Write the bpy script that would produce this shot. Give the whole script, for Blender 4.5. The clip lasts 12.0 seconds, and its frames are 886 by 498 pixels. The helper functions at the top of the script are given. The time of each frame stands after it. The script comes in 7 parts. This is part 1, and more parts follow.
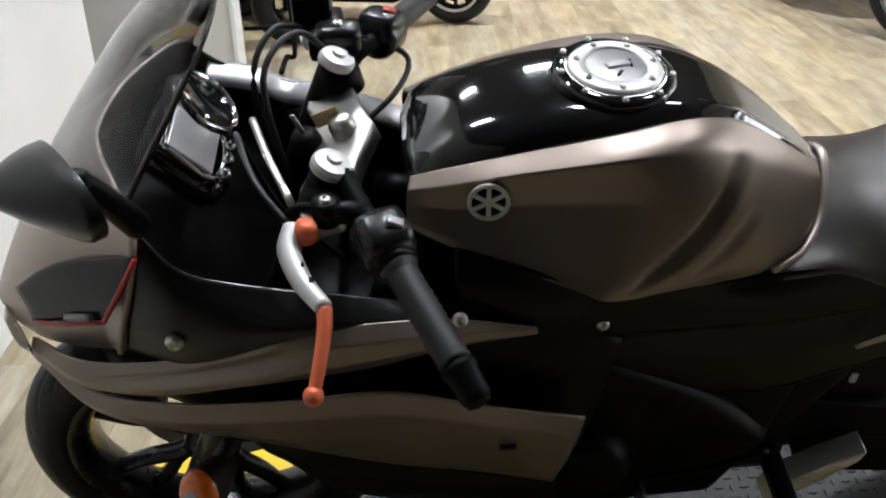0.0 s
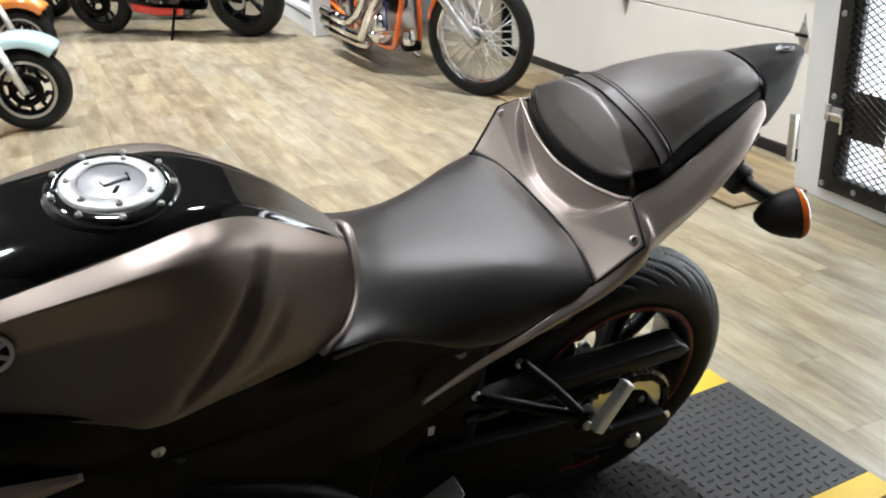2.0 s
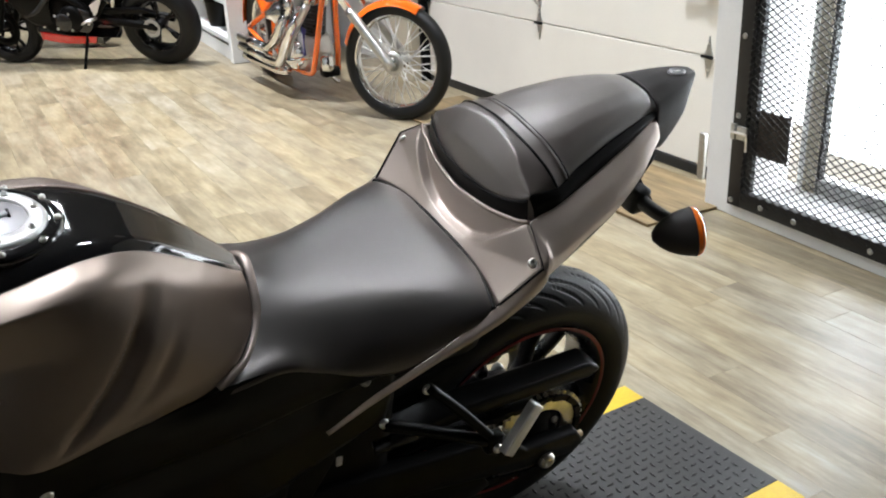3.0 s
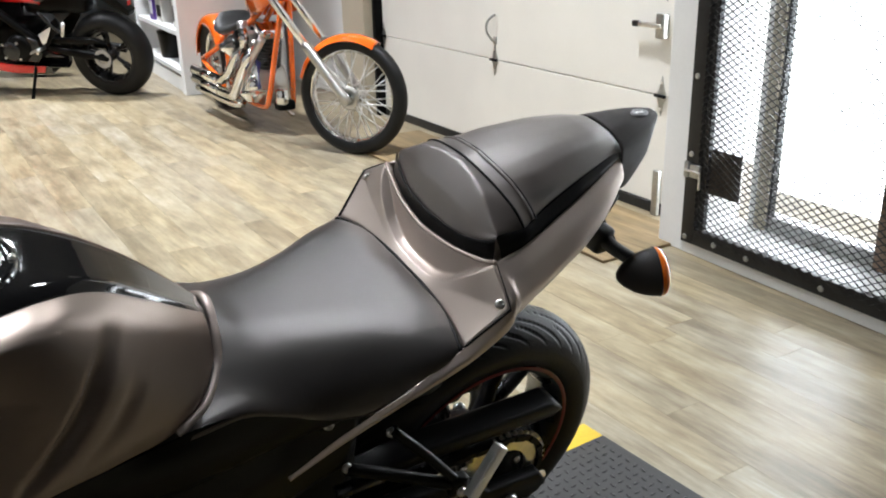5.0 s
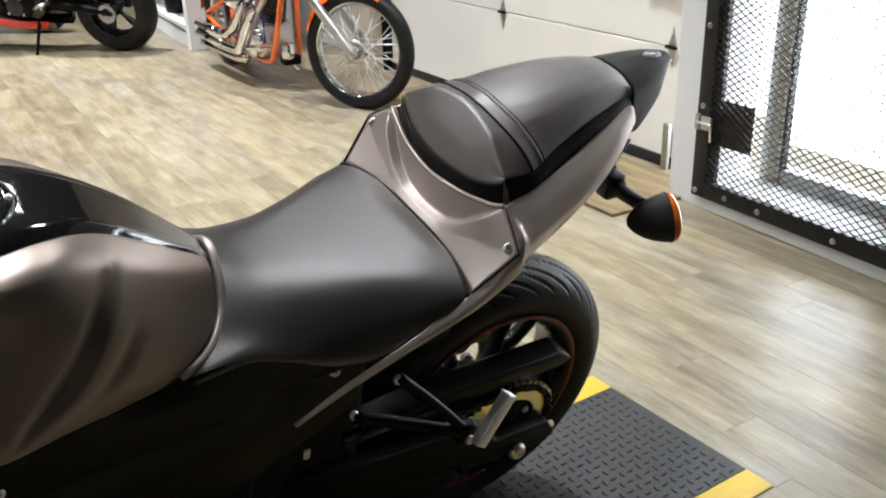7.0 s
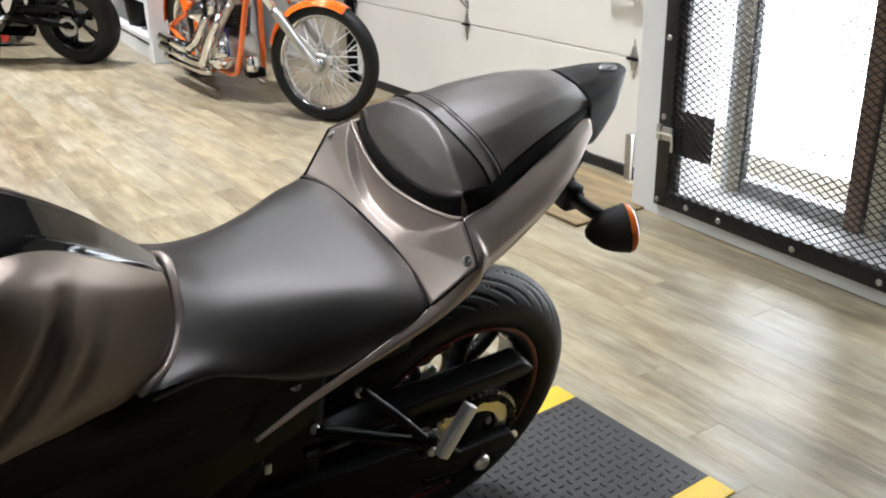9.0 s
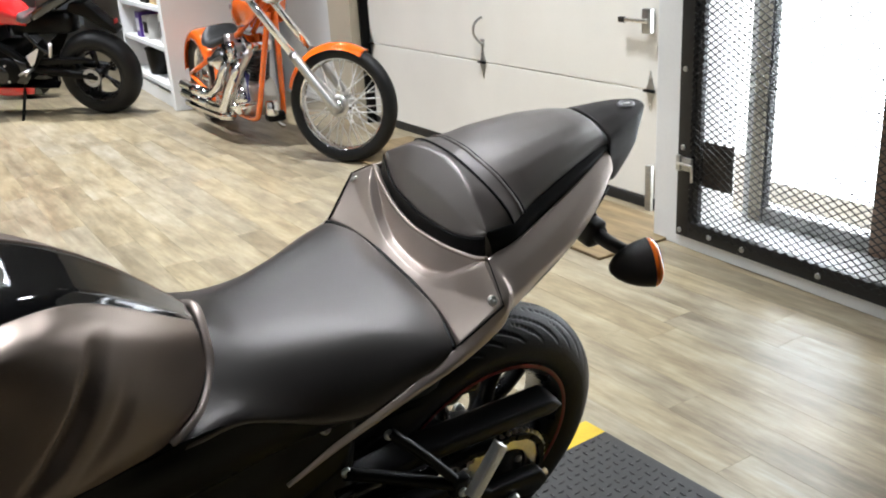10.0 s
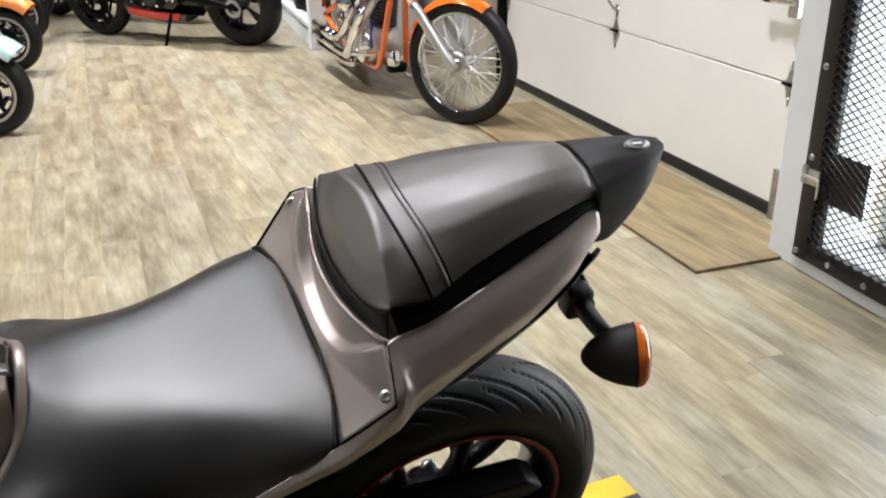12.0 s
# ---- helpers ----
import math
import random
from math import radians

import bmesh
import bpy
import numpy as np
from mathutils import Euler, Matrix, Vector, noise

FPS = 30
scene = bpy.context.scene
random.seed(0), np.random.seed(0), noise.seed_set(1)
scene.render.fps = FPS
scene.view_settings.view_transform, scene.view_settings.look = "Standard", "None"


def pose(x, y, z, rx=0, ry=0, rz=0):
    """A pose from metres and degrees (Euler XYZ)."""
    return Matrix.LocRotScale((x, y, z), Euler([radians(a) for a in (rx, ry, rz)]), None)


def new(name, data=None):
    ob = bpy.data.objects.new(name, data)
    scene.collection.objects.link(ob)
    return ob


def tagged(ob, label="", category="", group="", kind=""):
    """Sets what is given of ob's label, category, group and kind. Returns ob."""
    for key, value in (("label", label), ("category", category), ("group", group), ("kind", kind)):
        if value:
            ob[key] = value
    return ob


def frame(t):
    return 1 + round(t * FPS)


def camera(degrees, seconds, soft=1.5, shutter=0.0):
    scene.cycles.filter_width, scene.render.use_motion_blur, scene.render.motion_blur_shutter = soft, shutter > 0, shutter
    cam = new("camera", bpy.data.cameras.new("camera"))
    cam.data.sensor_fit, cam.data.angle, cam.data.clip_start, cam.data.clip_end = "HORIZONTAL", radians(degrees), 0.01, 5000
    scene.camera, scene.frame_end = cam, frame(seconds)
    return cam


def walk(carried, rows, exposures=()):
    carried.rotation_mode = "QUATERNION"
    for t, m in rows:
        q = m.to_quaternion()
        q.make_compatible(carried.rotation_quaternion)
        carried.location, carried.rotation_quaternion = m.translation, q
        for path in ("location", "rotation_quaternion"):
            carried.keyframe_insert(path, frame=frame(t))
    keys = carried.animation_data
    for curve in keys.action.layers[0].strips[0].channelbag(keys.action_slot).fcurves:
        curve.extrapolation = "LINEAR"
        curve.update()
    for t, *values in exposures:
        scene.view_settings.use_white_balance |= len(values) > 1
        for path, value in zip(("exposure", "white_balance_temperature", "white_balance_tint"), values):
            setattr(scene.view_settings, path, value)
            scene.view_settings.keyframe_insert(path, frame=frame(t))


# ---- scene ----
# camera: seconds, place, yaw, pitch, roll
cam = camera(52.09, 12.0, soft=2.0)
ROWS = [
    (0, -0.0700, -0.0269, 1.2324, -3.035, -27.418, 1.294),
    (0.5, -0.0253, -0.0378, 1.2698, -8.914, -24.510, 1.370),
    (1, 0.0060, -0.0376, 1.2652, -12.688, -24.009, 2.119),
    (1.5, 0.0362, -0.0282, 1.2586, -19.319, -23.705, 1.776),
    (2, 0.0844, -0.0234, 1.2503, -27.212, -23.721, 2.676),
    (2.5, 0.1140, -0.0344, 1.2514, -30.273, -23.203, 2.647),
    (3, 0.1221, -0.0403, 1.2520, -31.863, -22.471, 2.481),
    (5, 0.1152, -0.0144, 1.2561, -34.641, -20.477, 1.168),
    (5.5, 0.1174, -0.0152, 1.2499, -35.099, -20.938, 1.175),
    (6, 0.1242, -0.0178, 1.2463, -35.168, -21.313, 1.595),
    (6.5, 0.1211, -0.0060, 1.2319, -33.298, -22.244, 1.336),
    (7, 0.1244, -0.0020, 1.2280, -34.216, -23.020, 1.455),
    (7.5, 0.1374, -0.0124, 1.2303, -35.041, -22.839, 2.211),
    (9.5, 0.1314, -0.0139, 1.2338, -36.474, -22.182, 1.101),
    (10, 0.1257, -0.0169, 1.2426, -35.582, -20.112, 3.344),
    (10.5, 0.0887, -0.0311, 1.2425, -35.514, -20.583, 4.100),
    (11, 0.1407, -0.0434, 1.2540, -33.885, -21.404, 3.490),
    (11.5, 0.3574, -0.0044, 1.2560, -24.262, -20.058, 0.578),
    (12, 0.5341, 0.1059, 1.2669, -23.853, -23.164, 0.515),
]
walk(cam, [(t, pose(x, y, z, 90 + pitch, roll, yaw)) for t, x, y, z, yaw, pitch, roll in ROWS], ((0.0, -0.05), (12.0, -0.08)))
# ---- world ----
world = bpy.data.worlds.new("sky")
scene.world = world
world.use_nodes = True
wt = world.node_tree
sky = wt.nodes.new("ShaderNodeTexSky")
sky.sky_type, sky.sun_disc = "NISHITA", False
sky.sun_elevation, sky.sun_rotation = radians(35), radians(60)
wt.links.new(sky.outputs[0], wt.nodes["Background"].inputs[0])
wt.nodes["Background"].inputs[1].default_value = 0.10


def lamp(name, m, size, size_y, watts, colour):
    data = bpy.data.lights.new(name, "AREA")
    data.shape, data.size, data.size_y = "RECTANGLE", size, size_y
    data.energy, data.color = watts, colour
    ob = new(name, data)
    ob.matrix_world = m
    return ob


CEILING = 3.0
# x, y, watts of each short trough light
TUBES = [(-0.7, 1.55, 10), (0.35, 1.55, 12), (1.4, 1.55, 8), (-0.75, 2.9, 17), (0.15, 2.9, 17), (1.05, 2.9, 11), (2.35, 2.95, 36),
         (-0.2, 4.8, 36), (1.6, 4.8, 50), (0.2, 7.2, 54), (1.7, 7.2, 66), (-2.3, 6.2, 58), (0.9, 10.5, 75)]
WARM = (0.955, 1.0, 1.07)
for tx, ty, watts in TUBES:
    lamp("tube_lamp", pose(tx, ty, CEILING - 0.09), 0.26, 0.11, watts, WARM).data.spread = radians(104)
# daylight in the opening of the glazed door
lamp("door_daylight", pose(3.35, 1.50, 1.25, 0, 90, -3.8), 2.3, 1.5, 95, (0.86, 0.93, 1.0))

# ---- materials ----


def mat(name, colour, rough=0.5, metal=0.0, vary=0.06, scale=8.0, fine=120.0, bump=0.0, coat=0.0, spread=None, grain=0.5, spec=0.5, coat_rough=0.04):
    """A surface with broad stains, fine grain and slight relief."""
    m = bpy.data.materials.new(name)
    m.use_nodes = True
    t = m.node_tree
    b = t.nodes["Principled BSDF"]
    b.inputs["Metallic"].default_value = metal
    b.inputs["Coat Weight"].default_value = coat
    b.inputs["Coat Roughness"].default_value = coat_rough
    b.inputs["Specular IOR Level"].default_value = spec
    co = t.nodes.new("ShaderNodeTexCoord")
    n1, n2 = t.nodes.new("ShaderNodeTexNoise"), t.nodes.new("ShaderNodeTexNoise")
    n1.inputs["Scale"].default_value, n2.inputs["Scale"].default_value = scale, fine
    n1.inputs["Detail"].default_value, n2.inputs["Detail"].default_value = 4, 3
    t.links.new(co.outputs["Object"], n1.inputs["Vector"])
    t.links.new(co.outputs["Object"], n2.inputs["Vector"])
    mixn = t.nodes.new("ShaderNodeMath")
    mixn.operation = "MULTIPLY_ADD"
    t.links.new(n2.outputs[0], mixn.inputs[0])
    mixn.inputs[1].default_value = grain
    t.links.new(n1.outputs[0], mixn.inputs[2])
    ramp = t.nodes.new("ShaderNodeMapRange")
    ramp.inputs[1].default_value, ramp.inputs[2].default_value = 0.25 + grain * 0.25, 0.75 + grain * 0.75
    ramp.inputs[3].default_value, ramp.inputs[4].default_value = 1 - vary * 2, 1 + vary * 2
    t.links.new(mixn.outputs[0], ramp.inputs[0])
    mul = t.nodes.new("ShaderNodeMix")
    mul.data_type, mul.blend_type = "RGBA", "MULTIPLY"
    mul.inputs[0].default_value = 1
    mul.inputs[6].default_value = (*colour, 1)
    t.links.new(ramp.outputs[0], mul.inputs[7])
    t.links.new(mul.outputs[2], b.inputs["Base Color"])
    rr = t.nodes.new("ShaderNodeMapRange")
    rr.inputs[3].default_value, rr.inputs[4].default_value = max(0.02, rough - (spread or rough * 0.25)), min(1, rough + (spread or rough * 0.25))
    t.links.new(n1.outputs[0], rr.inputs[0])
    t.links.new(rr.outputs[0], b.inputs["Roughness"])
    if bump:
        bp = t.nodes.new("ShaderNodeBump")
        bp.inputs["Strength"].default_value, bp.inputs["Distance"].default_value = bump, 0.002
        t.links.new(n2.outputs[0], bp.inputs["Height"])
        t.links.new(bp.outputs[0], b.inputs["Normal"])
    return m


def clear(name, colour, rough=0.02, ior=1.45):
    m = bpy.data.materials.new(name)
    m.use_nodes = True
    b = m.node_tree.nodes["Principled BSDF"]
    b.inputs["Base Color"].default_value = (*colour, 1)
    b.inputs["Transmission Weight"].default_value = 1
    b.inputs["Roughness"].default_value, b.inputs["IOR"].default_value = rough, ior
    return m


def glow(name, colour, power):
    m = bpy.data.materials.new(name)
    m.use_nodes = True
    b = m.node_tree.nodes["Principled BSDF"]
    b.inputs["Base Color"].default_value = (*colour, 1)
    b.inputs["Emission Color"].default_value, b.inputs["Emission Strength"].default_value = (*colour, 1), power
    return m


def wood_floor(name):
    """Pale vinyl planks: a tint for each plank, long grain, knots and worn sheen."""
    m = bpy.data.materials.new(name)
    m.use_nodes = True
    t = m.node_tree
    b = t.nodes["Principled BSDF"]
    info, co = t.nodes.new("ShaderNodeObjectInfo"), t.nodes.new("ShaderNodeNewGeometry")
    off = t.nodes.new("ShaderNodeVectorMath")
    off.operation = "MULTIPLY_ADD"
    comb = t.nodes.new("ShaderNodeCombineXYZ")
    isl = t.nodes.new("ShaderNodeMath")
    isl.operation = "ADD"
    t.links.new(info.outputs["Random"], isl.inputs[0])
    t.links.new(co.outputs["Random Per Island"], isl.inputs[1])
    t.links.new(isl.outputs[0], comb.inputs[0])
    t.links.new(isl.outputs[0], comb.inputs[1])
    off.inputs[1].default_value = (7.3, 31.0, 1)
    t.links.new(comb.outputs[0], off.inputs[0])
    t.links.new(co.outputs["Position"], off.inputs[2])
    maps = []
    for sx, sy, sc, det in ((9, 1.5, 1.5, 9), (70, 7.0, 1.0, 6), (8.0, 3.0, 1.6, 8)):
        mp, nz = t.nodes.new("ShaderNodeMapping"), t.nodes.new("ShaderNodeTexNoise")
        mp.inputs["Scale"].default_value = (sx, sy, 1)
        nz.inputs["Scale"].default_value, nz.inputs["Detail"].default_value = sc, det
        nz.inputs["Roughness"].default_value = 0.62
        t.links.new(off.outputs[0], mp.inputs[0])
        t.links.new(mp.outputs[0], nz.inputs["Vector"])
        maps.append(nz)
    ramp = t.nodes.new("ShaderNodeValToRGB")
    e = ramp.color_ramp.elements
    e[0].position, e[0].color = 0.25, (0.128, 0.102, 0.066, 1)
    e[1].position, e[1].color = 0.72, (0.440, 0.410, 0.350, 1)
    for p, c in ((0.38, (0.215, 0.177, 0.120, 1)), (0.50, (0.305, 0.263, 0.188, 1)), (0.60, (0.362, 0.325, 0.253, 1))):
        ramp.color_ramp.elements.new(p).color = c
    s1 = t.nodes.new("ShaderNodeMath")
    s1.operation = "MULTIPLY_ADD"
    t.links.new(maps[1].outputs[0], s1.inputs[0])
    s1.inputs[1].default_value = 0.34
    s2 = t.nodes.new("ShaderNodeMath")
    s2.operation = "MULTIPLY_ADD"
    t.links.new(maps[0].outputs[0], s2.inputs[0])
    s2.inputs[1].default_value = 0.75
    s2.inputs[2].default_value = -0.09
    t.links.new(s2.outputs[0], s1.inputs[2])
    s3 = t.nodes.new("ShaderNodeMath")
    s3.operation = "MULTIPLY_ADD"
    frac = t.nodes.new("ShaderNodeMath")
    frac.operation = "FRACT"
    t.links.new(isl.outputs[0], frac.inputs[0])
    t.links.new(frac.outputs[0], s3.inputs[0])
    s3.inputs[1].default_value = 0.10
    t.links.new(s1.outputs[0], s3.inputs[2])
    s4 = t.nodes.new("ShaderNodeMath")
    s4.operation = "SUBTRACT"
    t.links.new(s3.outputs[0], s4.inputs[0])
    s4.inputs[1].default_value = 0.06
    t.links.new(s4.outputs[0], ramp.inputs[0])
    mul = t.nodes.new("ShaderNodeMix")
    mul.data_type, mul.blend_type, mul.clamp_factor = "RGBA", "MULTIPLY", True
    mr = t.nodes.new("ShaderNodeMapRange")
    mr.inputs[1].default_value, mr.inputs[2].default_value, mr.inputs[3].default_value, mr.inputs[4].default_value = 0.3, 0.7, 0.74, 1.16
    t.links.new(maps[2].outputs[0], mr.inputs[0])
    mul.inputs[0].default_value = 1
    t.links.new(ramp.outputs[0], mul.inputs[6])
    t.links.new(mr.outputs[0], mul.inputs[7])
    # a warm or a greyish cast for each plank
    tint = t.nodes.new("ShaderNodeValToRGB")
    tint.color_ramp.elements[0].color, tint.color_ramp.elements[1].color = (1.05, 0.99, 0.85, 1), (0.96, 0.96, 0.955, 1)
    again = t.nodes.new("ShaderNodeMath")
    again.operation = "MULTIPLY_ADD"
    t.links.new(frac.outputs[0], again.inputs[0])
    again.inputs[1].default_value, again.inputs[2].default_value = 7.31, 0.17
    wrap = t.nodes.new("ShaderNodeMath")
    wrap.operation = "FRACT"
    t.links.new(again.outputs[0], wrap.inputs[0])
    t.links.new(wrap.outputs[0], tint.inputs[0])
    cast = t.nodes.new("ShaderNodeMix")
    cast.data_type, cast.blend_type = "RGBA", "MULTIPLY"
    cast.inputs[0].default_value = 1
    t.links.new(mul.outputs[2], cast.inputs[6])
    t.links.new(tint.outputs[0], cast.inputs[7])
    t.links.new(cast.outputs[2], b.inputs["Base Color"])
    rr = t.nodes.new("ShaderNodeMapRange")
    rr.inputs[3].default_value, rr.inputs[4].default_value = 0.25, 0.40
    t.links.new(maps[1].outputs[0], rr.inputs[0])
    t.links.new(rr.outputs[0], b.inputs["Roughness"])
    bp = t.nodes.new("ShaderNodeBump")
    bp.inputs["Strength"].default_value, bp.inputs["Distance"].default_value = 0.03, 0.002
    t.links.new(maps[1].outputs[0], bp.inputs["Height"])
    t.links.new(bp.outputs[0], b.inputs["Normal"])
    return m


def plywood(name):
    """Worn plywood: long wavering grain with dark growth bands and scuffs."""
    m = bpy.data.materials.new(name)
    m.use_nodes = True
    t = m.node_tree
    b = t.nodes["Principled BSDF"]
    co = t.nodes.new("ShaderNodeNewGeometry")
    maps = []
    for sx, sy, sc, warp in ((6.0, 0.8, 3.0, 0.8), (70.0, 5.0, 1.5, 0.3), (3.0, 3.0, 2.0, 0.0)):
        mp, nz = t.nodes.new("ShaderNodeMapping"), t.nodes.new("ShaderNodeTexNoise")
        mp.inputs["Scale"].default_value = (sx, sy, 1)
        nz.inputs["Scale"].default_value, nz.inputs["Detail"].default_value, nz.inputs["Distortion"].default_value = sc, 7, warp
        t.links.new(co.outputs["Position"], mp.inputs[0])
        t.links.new(mp.outputs[0], nz.inputs["Vector"])
        maps.append(nz)
    mix = t.nodes.new("ShaderNodeMath")
    mix.operation = "MULTIPLY_ADD"
    t.links.new(maps[1].outputs[0], mix.inputs[0])
    mix.inputs[1].default_value = 0.35
    t.links.new(maps[0].outputs[0], mix.inputs[2])
    ramp = t.nodes.new("ShaderNodeValToRGB")
    e = ramp.color_ramp.elements
    e[0].position, e[0].color = 0.42, (0.085, 0.055, 0.024, 1)
    e[1].position, e[1].color = 0.92, (0.270, 0.195, 0.098, 1)
    ramp.color_ramp.elements.new(0.64).color = (0.178, 0.123, 0.058, 1)
    t.links.new(mix.outputs[0], ramp.inputs[0])
    t.links.new(ramp.outputs[0], b.inputs["Base Color"])
    rr = t.nodes.new("ShaderNodeMapRange")
    rr.inputs[3].default_value, rr.inputs[4].default_value = 0.45, 0.75
    t.links.new(maps[2].outputs[0], rr.inputs[0])
    t.links.new(rr.outputs[0], b.inputs["Roughness"])
    bp = t.nodes.new("ShaderNodeBump")
    bp.inputs["Strength"].default_value, bp.inputs["Distance"].default_value = 0.2, 0.002
    t.links.new(mix.outputs[0], bp.inputs["Height"])
    t.links.new(bp.outputs[0], b.inputs["Normal"])
    return m


M_FLOOR = wood_floor("wood_plank")
M_PLY = plywood("plywood")
M_WHITE = mat("white_paint", (0.74, 0.74, 0.73), 0.45, vary=0.025, scale=3, fine=90, bump=0.08)
M_DOOR = mat("cream_door_paint", (0.81, 0.785, 0.72), 0.42, vary=0.03, scale=2.5, fine=140, bump=0.15)
M_GREY_WALL = mat("grey_wall_paint", (0.60, 0.585, 0.55), 0.6, vary=0.03, scale=3, fine=90, bump=0.1)
M_DIM = mat("unseen_wall_dark", (0.05, 0.05, 0.05), 0.6, vary=0.05, scale=3, fine=90)
M_CEIL = mat("unseen_ceiling_dark", (0.05, 0.05, 0.05), 0.8, vary=0.04, scale=4, fine=150, bump=0.2)
M_GREY = mat("matte_grey_lacquer", (0.31, 0.252, 0.215), 0.38, metal=0.74, vary=0.03, scale=10, fine=900, spread=0.04, bump=0.03)
M_SILVER = mat("matte_silver_grey_lacquer", (0.51, 0.437, 0.388), 0.43, metal=0.82, vary=0.03, scale=10, fine=900, spread=0.04, bump=0.03)
M_BLACK = mat("black_gloss_lacquer", (0.006, 0.006, 0.0065), 0.08, vary=0.05, scale=20, coat=1.0, spread=0.03)
M_PLASTIC = mat("black_matte_plastic", (0.0014, 0.0014, 0.0014), 0.38, vary=0.15, scale=20, fine=700, bump=0.1, spread=0.08, spec=0.15)
M_SIDE = mat("black_moulded_plastic", (0.0022, 0.0022, 0.0022), 0.30, vary=0.1, scale=15, fine=800, bump=0.08, spread=0.05, spec=0.2)
M_SATINBLACK = mat("satin_black_plastic", (0.012, 0.012, 0.012), 0.25, vary=0.1, scale=20, fine=700, spread=0.05)
M_DARK = mat("dark_engine_metal", (0.0014, 0.0014, 0.0014), 0.45, vary=0.2, scale=25, fine=300, bump=0.1, spec=0.11)
M_VINYL = mat("black_seat_vinyl", (0.019, 0.017, 0.016), 0.35, vary=0.06, scale=12, fine=1400, bump=0.15, spread=0.04, spec=0.65, coat=0.4, coat_rough=0.36)
M_VINYL.node_tree.nodes["Principled BSDF"].inputs["IOR"].default_value = 1.72
M_VINYL.node_tree.nodes["Principled BSDF"].inputs["Specular Tint"].default_value = (1.0, 0.935, 0.895, 1)
M_TYRE = mat("tyre_rubber", (0.005, 0.005, 0.005), 0.5, vary=0.15, scale=14, fine=300, bump=0.15, spec=0.3)
M_RUBBER = mat("grip_rubber", (0.010, 0.010, 0.010), 0.5, vary=0.1, scale=30, fine=600, bump=0.2)
M_RIM = mat("black_wheel_paint", (0.006, 0.006, 0.007), 0.28, metal=0.2, vary=0.08, scale=20)
M_CHROME = mat("chrome", (0.78, 0.78, 0.77), 0.08, metal=1.0, vary=0.03, scale=15, spread=0.05)
M_ALU = mat("brushed_aluminium", (0.52, 0.51, 0.49), 0.32, metal=1.0, vary=0.08, scale=18, fine=400, bump=0.1)
M_STEEL = mat("bolt_steel", (0.80, 0.78, 0.74), 0.30, metal=1.0, vary=0.05, scale=60)
M_TIP = mat("matte_dark_plastic", (0.024, 0.020, 0.018), 0.52, vary=0.06, scale=12, fine=900, bump=0.1, spec=0.35)
M_PILLION = mat("dark_pillion_vinyl", (0.046, 0.036, 0.031), 0.44, vary=0.06, scale=12, fine=1400, bump=0.15, spread=0.03, spec=1.0, coat=0.8, coat_rough=0.38)
M_PILLION.node_tree.nodes["Principled BSDF"].inputs["IOR"].default_value = 1.68
M_PILLION.node_tree.nodes["Principled BSDF"].inputs["Specular Tint"].default_value = (1.0, 0.92, 0.87, 1)
M_CAP = mat("fuel_cap_alloy", (0.80, 0.79, 0.78), 0.42, metal=0.6, vary=0.03, scale=40, fine=500, bump=0.06)
M_SATIN = mat("satin_alloy", (0.70, 0.69, 0.67), 0.42, metal=0.35, vary=0.04, scale=40, fine=500, bump=0.05)
M_GREYCAP = mat("grey_cap_lid", (0.36, 0.355, 0.36), 0.35, metal=0.6, vary=0.03, scale=40, fine=500)
M_ORANGE = mat("orange_anodised", (0.80, 0.17, 0.075), 0.34, metal=0.15, vary=0.06, scale=40)
M_RIMLINE = mat("dark_red_rim_line", (0.20, 0.008, 0.010), 0.35, vary=0.05, scale=40)
M_RED = mat("red_line", (0.42, 0.02, 0.018), 0.35, vary=0.05, scale=40)
M_AMBER = mat("amber_lens", (1.0, 0.20, 0.02), 0.12, vary=0.06, scale=60, coat=0.6)
M_WHITEMARK = mat("white_marking", (0.72, 0.72, 0.70), 0.35, vary=0.03, scale=40)
M_MAT = mat("black_rubber_mat", (0.016, 0.016, 0.016), 0.42, vary=0.18, scale=6, fine=200, bump=0.2, spec=0.5)
M_YELLOW = mat("yellow_rubber_edge", (0.62, 0.41, 0.015), 0.5, vary=0.12, scale=10, fine=150, bump=0.1)
M_MESH = mat("dark_steel_mesh", (0.016, 0.016, 0.017), 0.42, metal=0.3, vary=0.25, scale=20, fine=150, bump=0.2)
M_RUST = mat("rusty_plate", (0.055, 0.043, 0.036), 0.6, metal=0.3, vary=0.4, scale=30, fine=180, bump=0.3)
M_ZINC = mat("zinc_fitting", (0.46, 0.46, 0.44), 0.35, metal=0.9, vary=0.12, scale=40)
M_SILL = mat("dirty_aluminium_sill", (0.42, 0.42, 0.41), 0.5, metal=0.5, vary=0.35, scale=10, fine=60, bump=0.1)
M_SMOKE = clear("smoked_screen", (0.42, 0.42, 0.43), 0.03)
M_GLASS = clear("clear_glass", (0.96, 0.98, 0.98), 0.0)
M_LENS = clear("clear_lens", (0.85, 0.86, 0.88), 0.06)
M_DAY = glow("overcast_daylight", (0.95, 0.97, 1.0), 2.8)
M_MINT = mat("mint_scooter_paint", (0.44, 0.60, 0.60), 0.16, vary=0.03, scale=8, coat=0.8, spread=0.03)
M_SCOOTW = mat("white_scooter_paint", (0.75, 0.75, 0.72), 0.16, vary=0.03, scale=8, coat=0.8, spread=0.03)
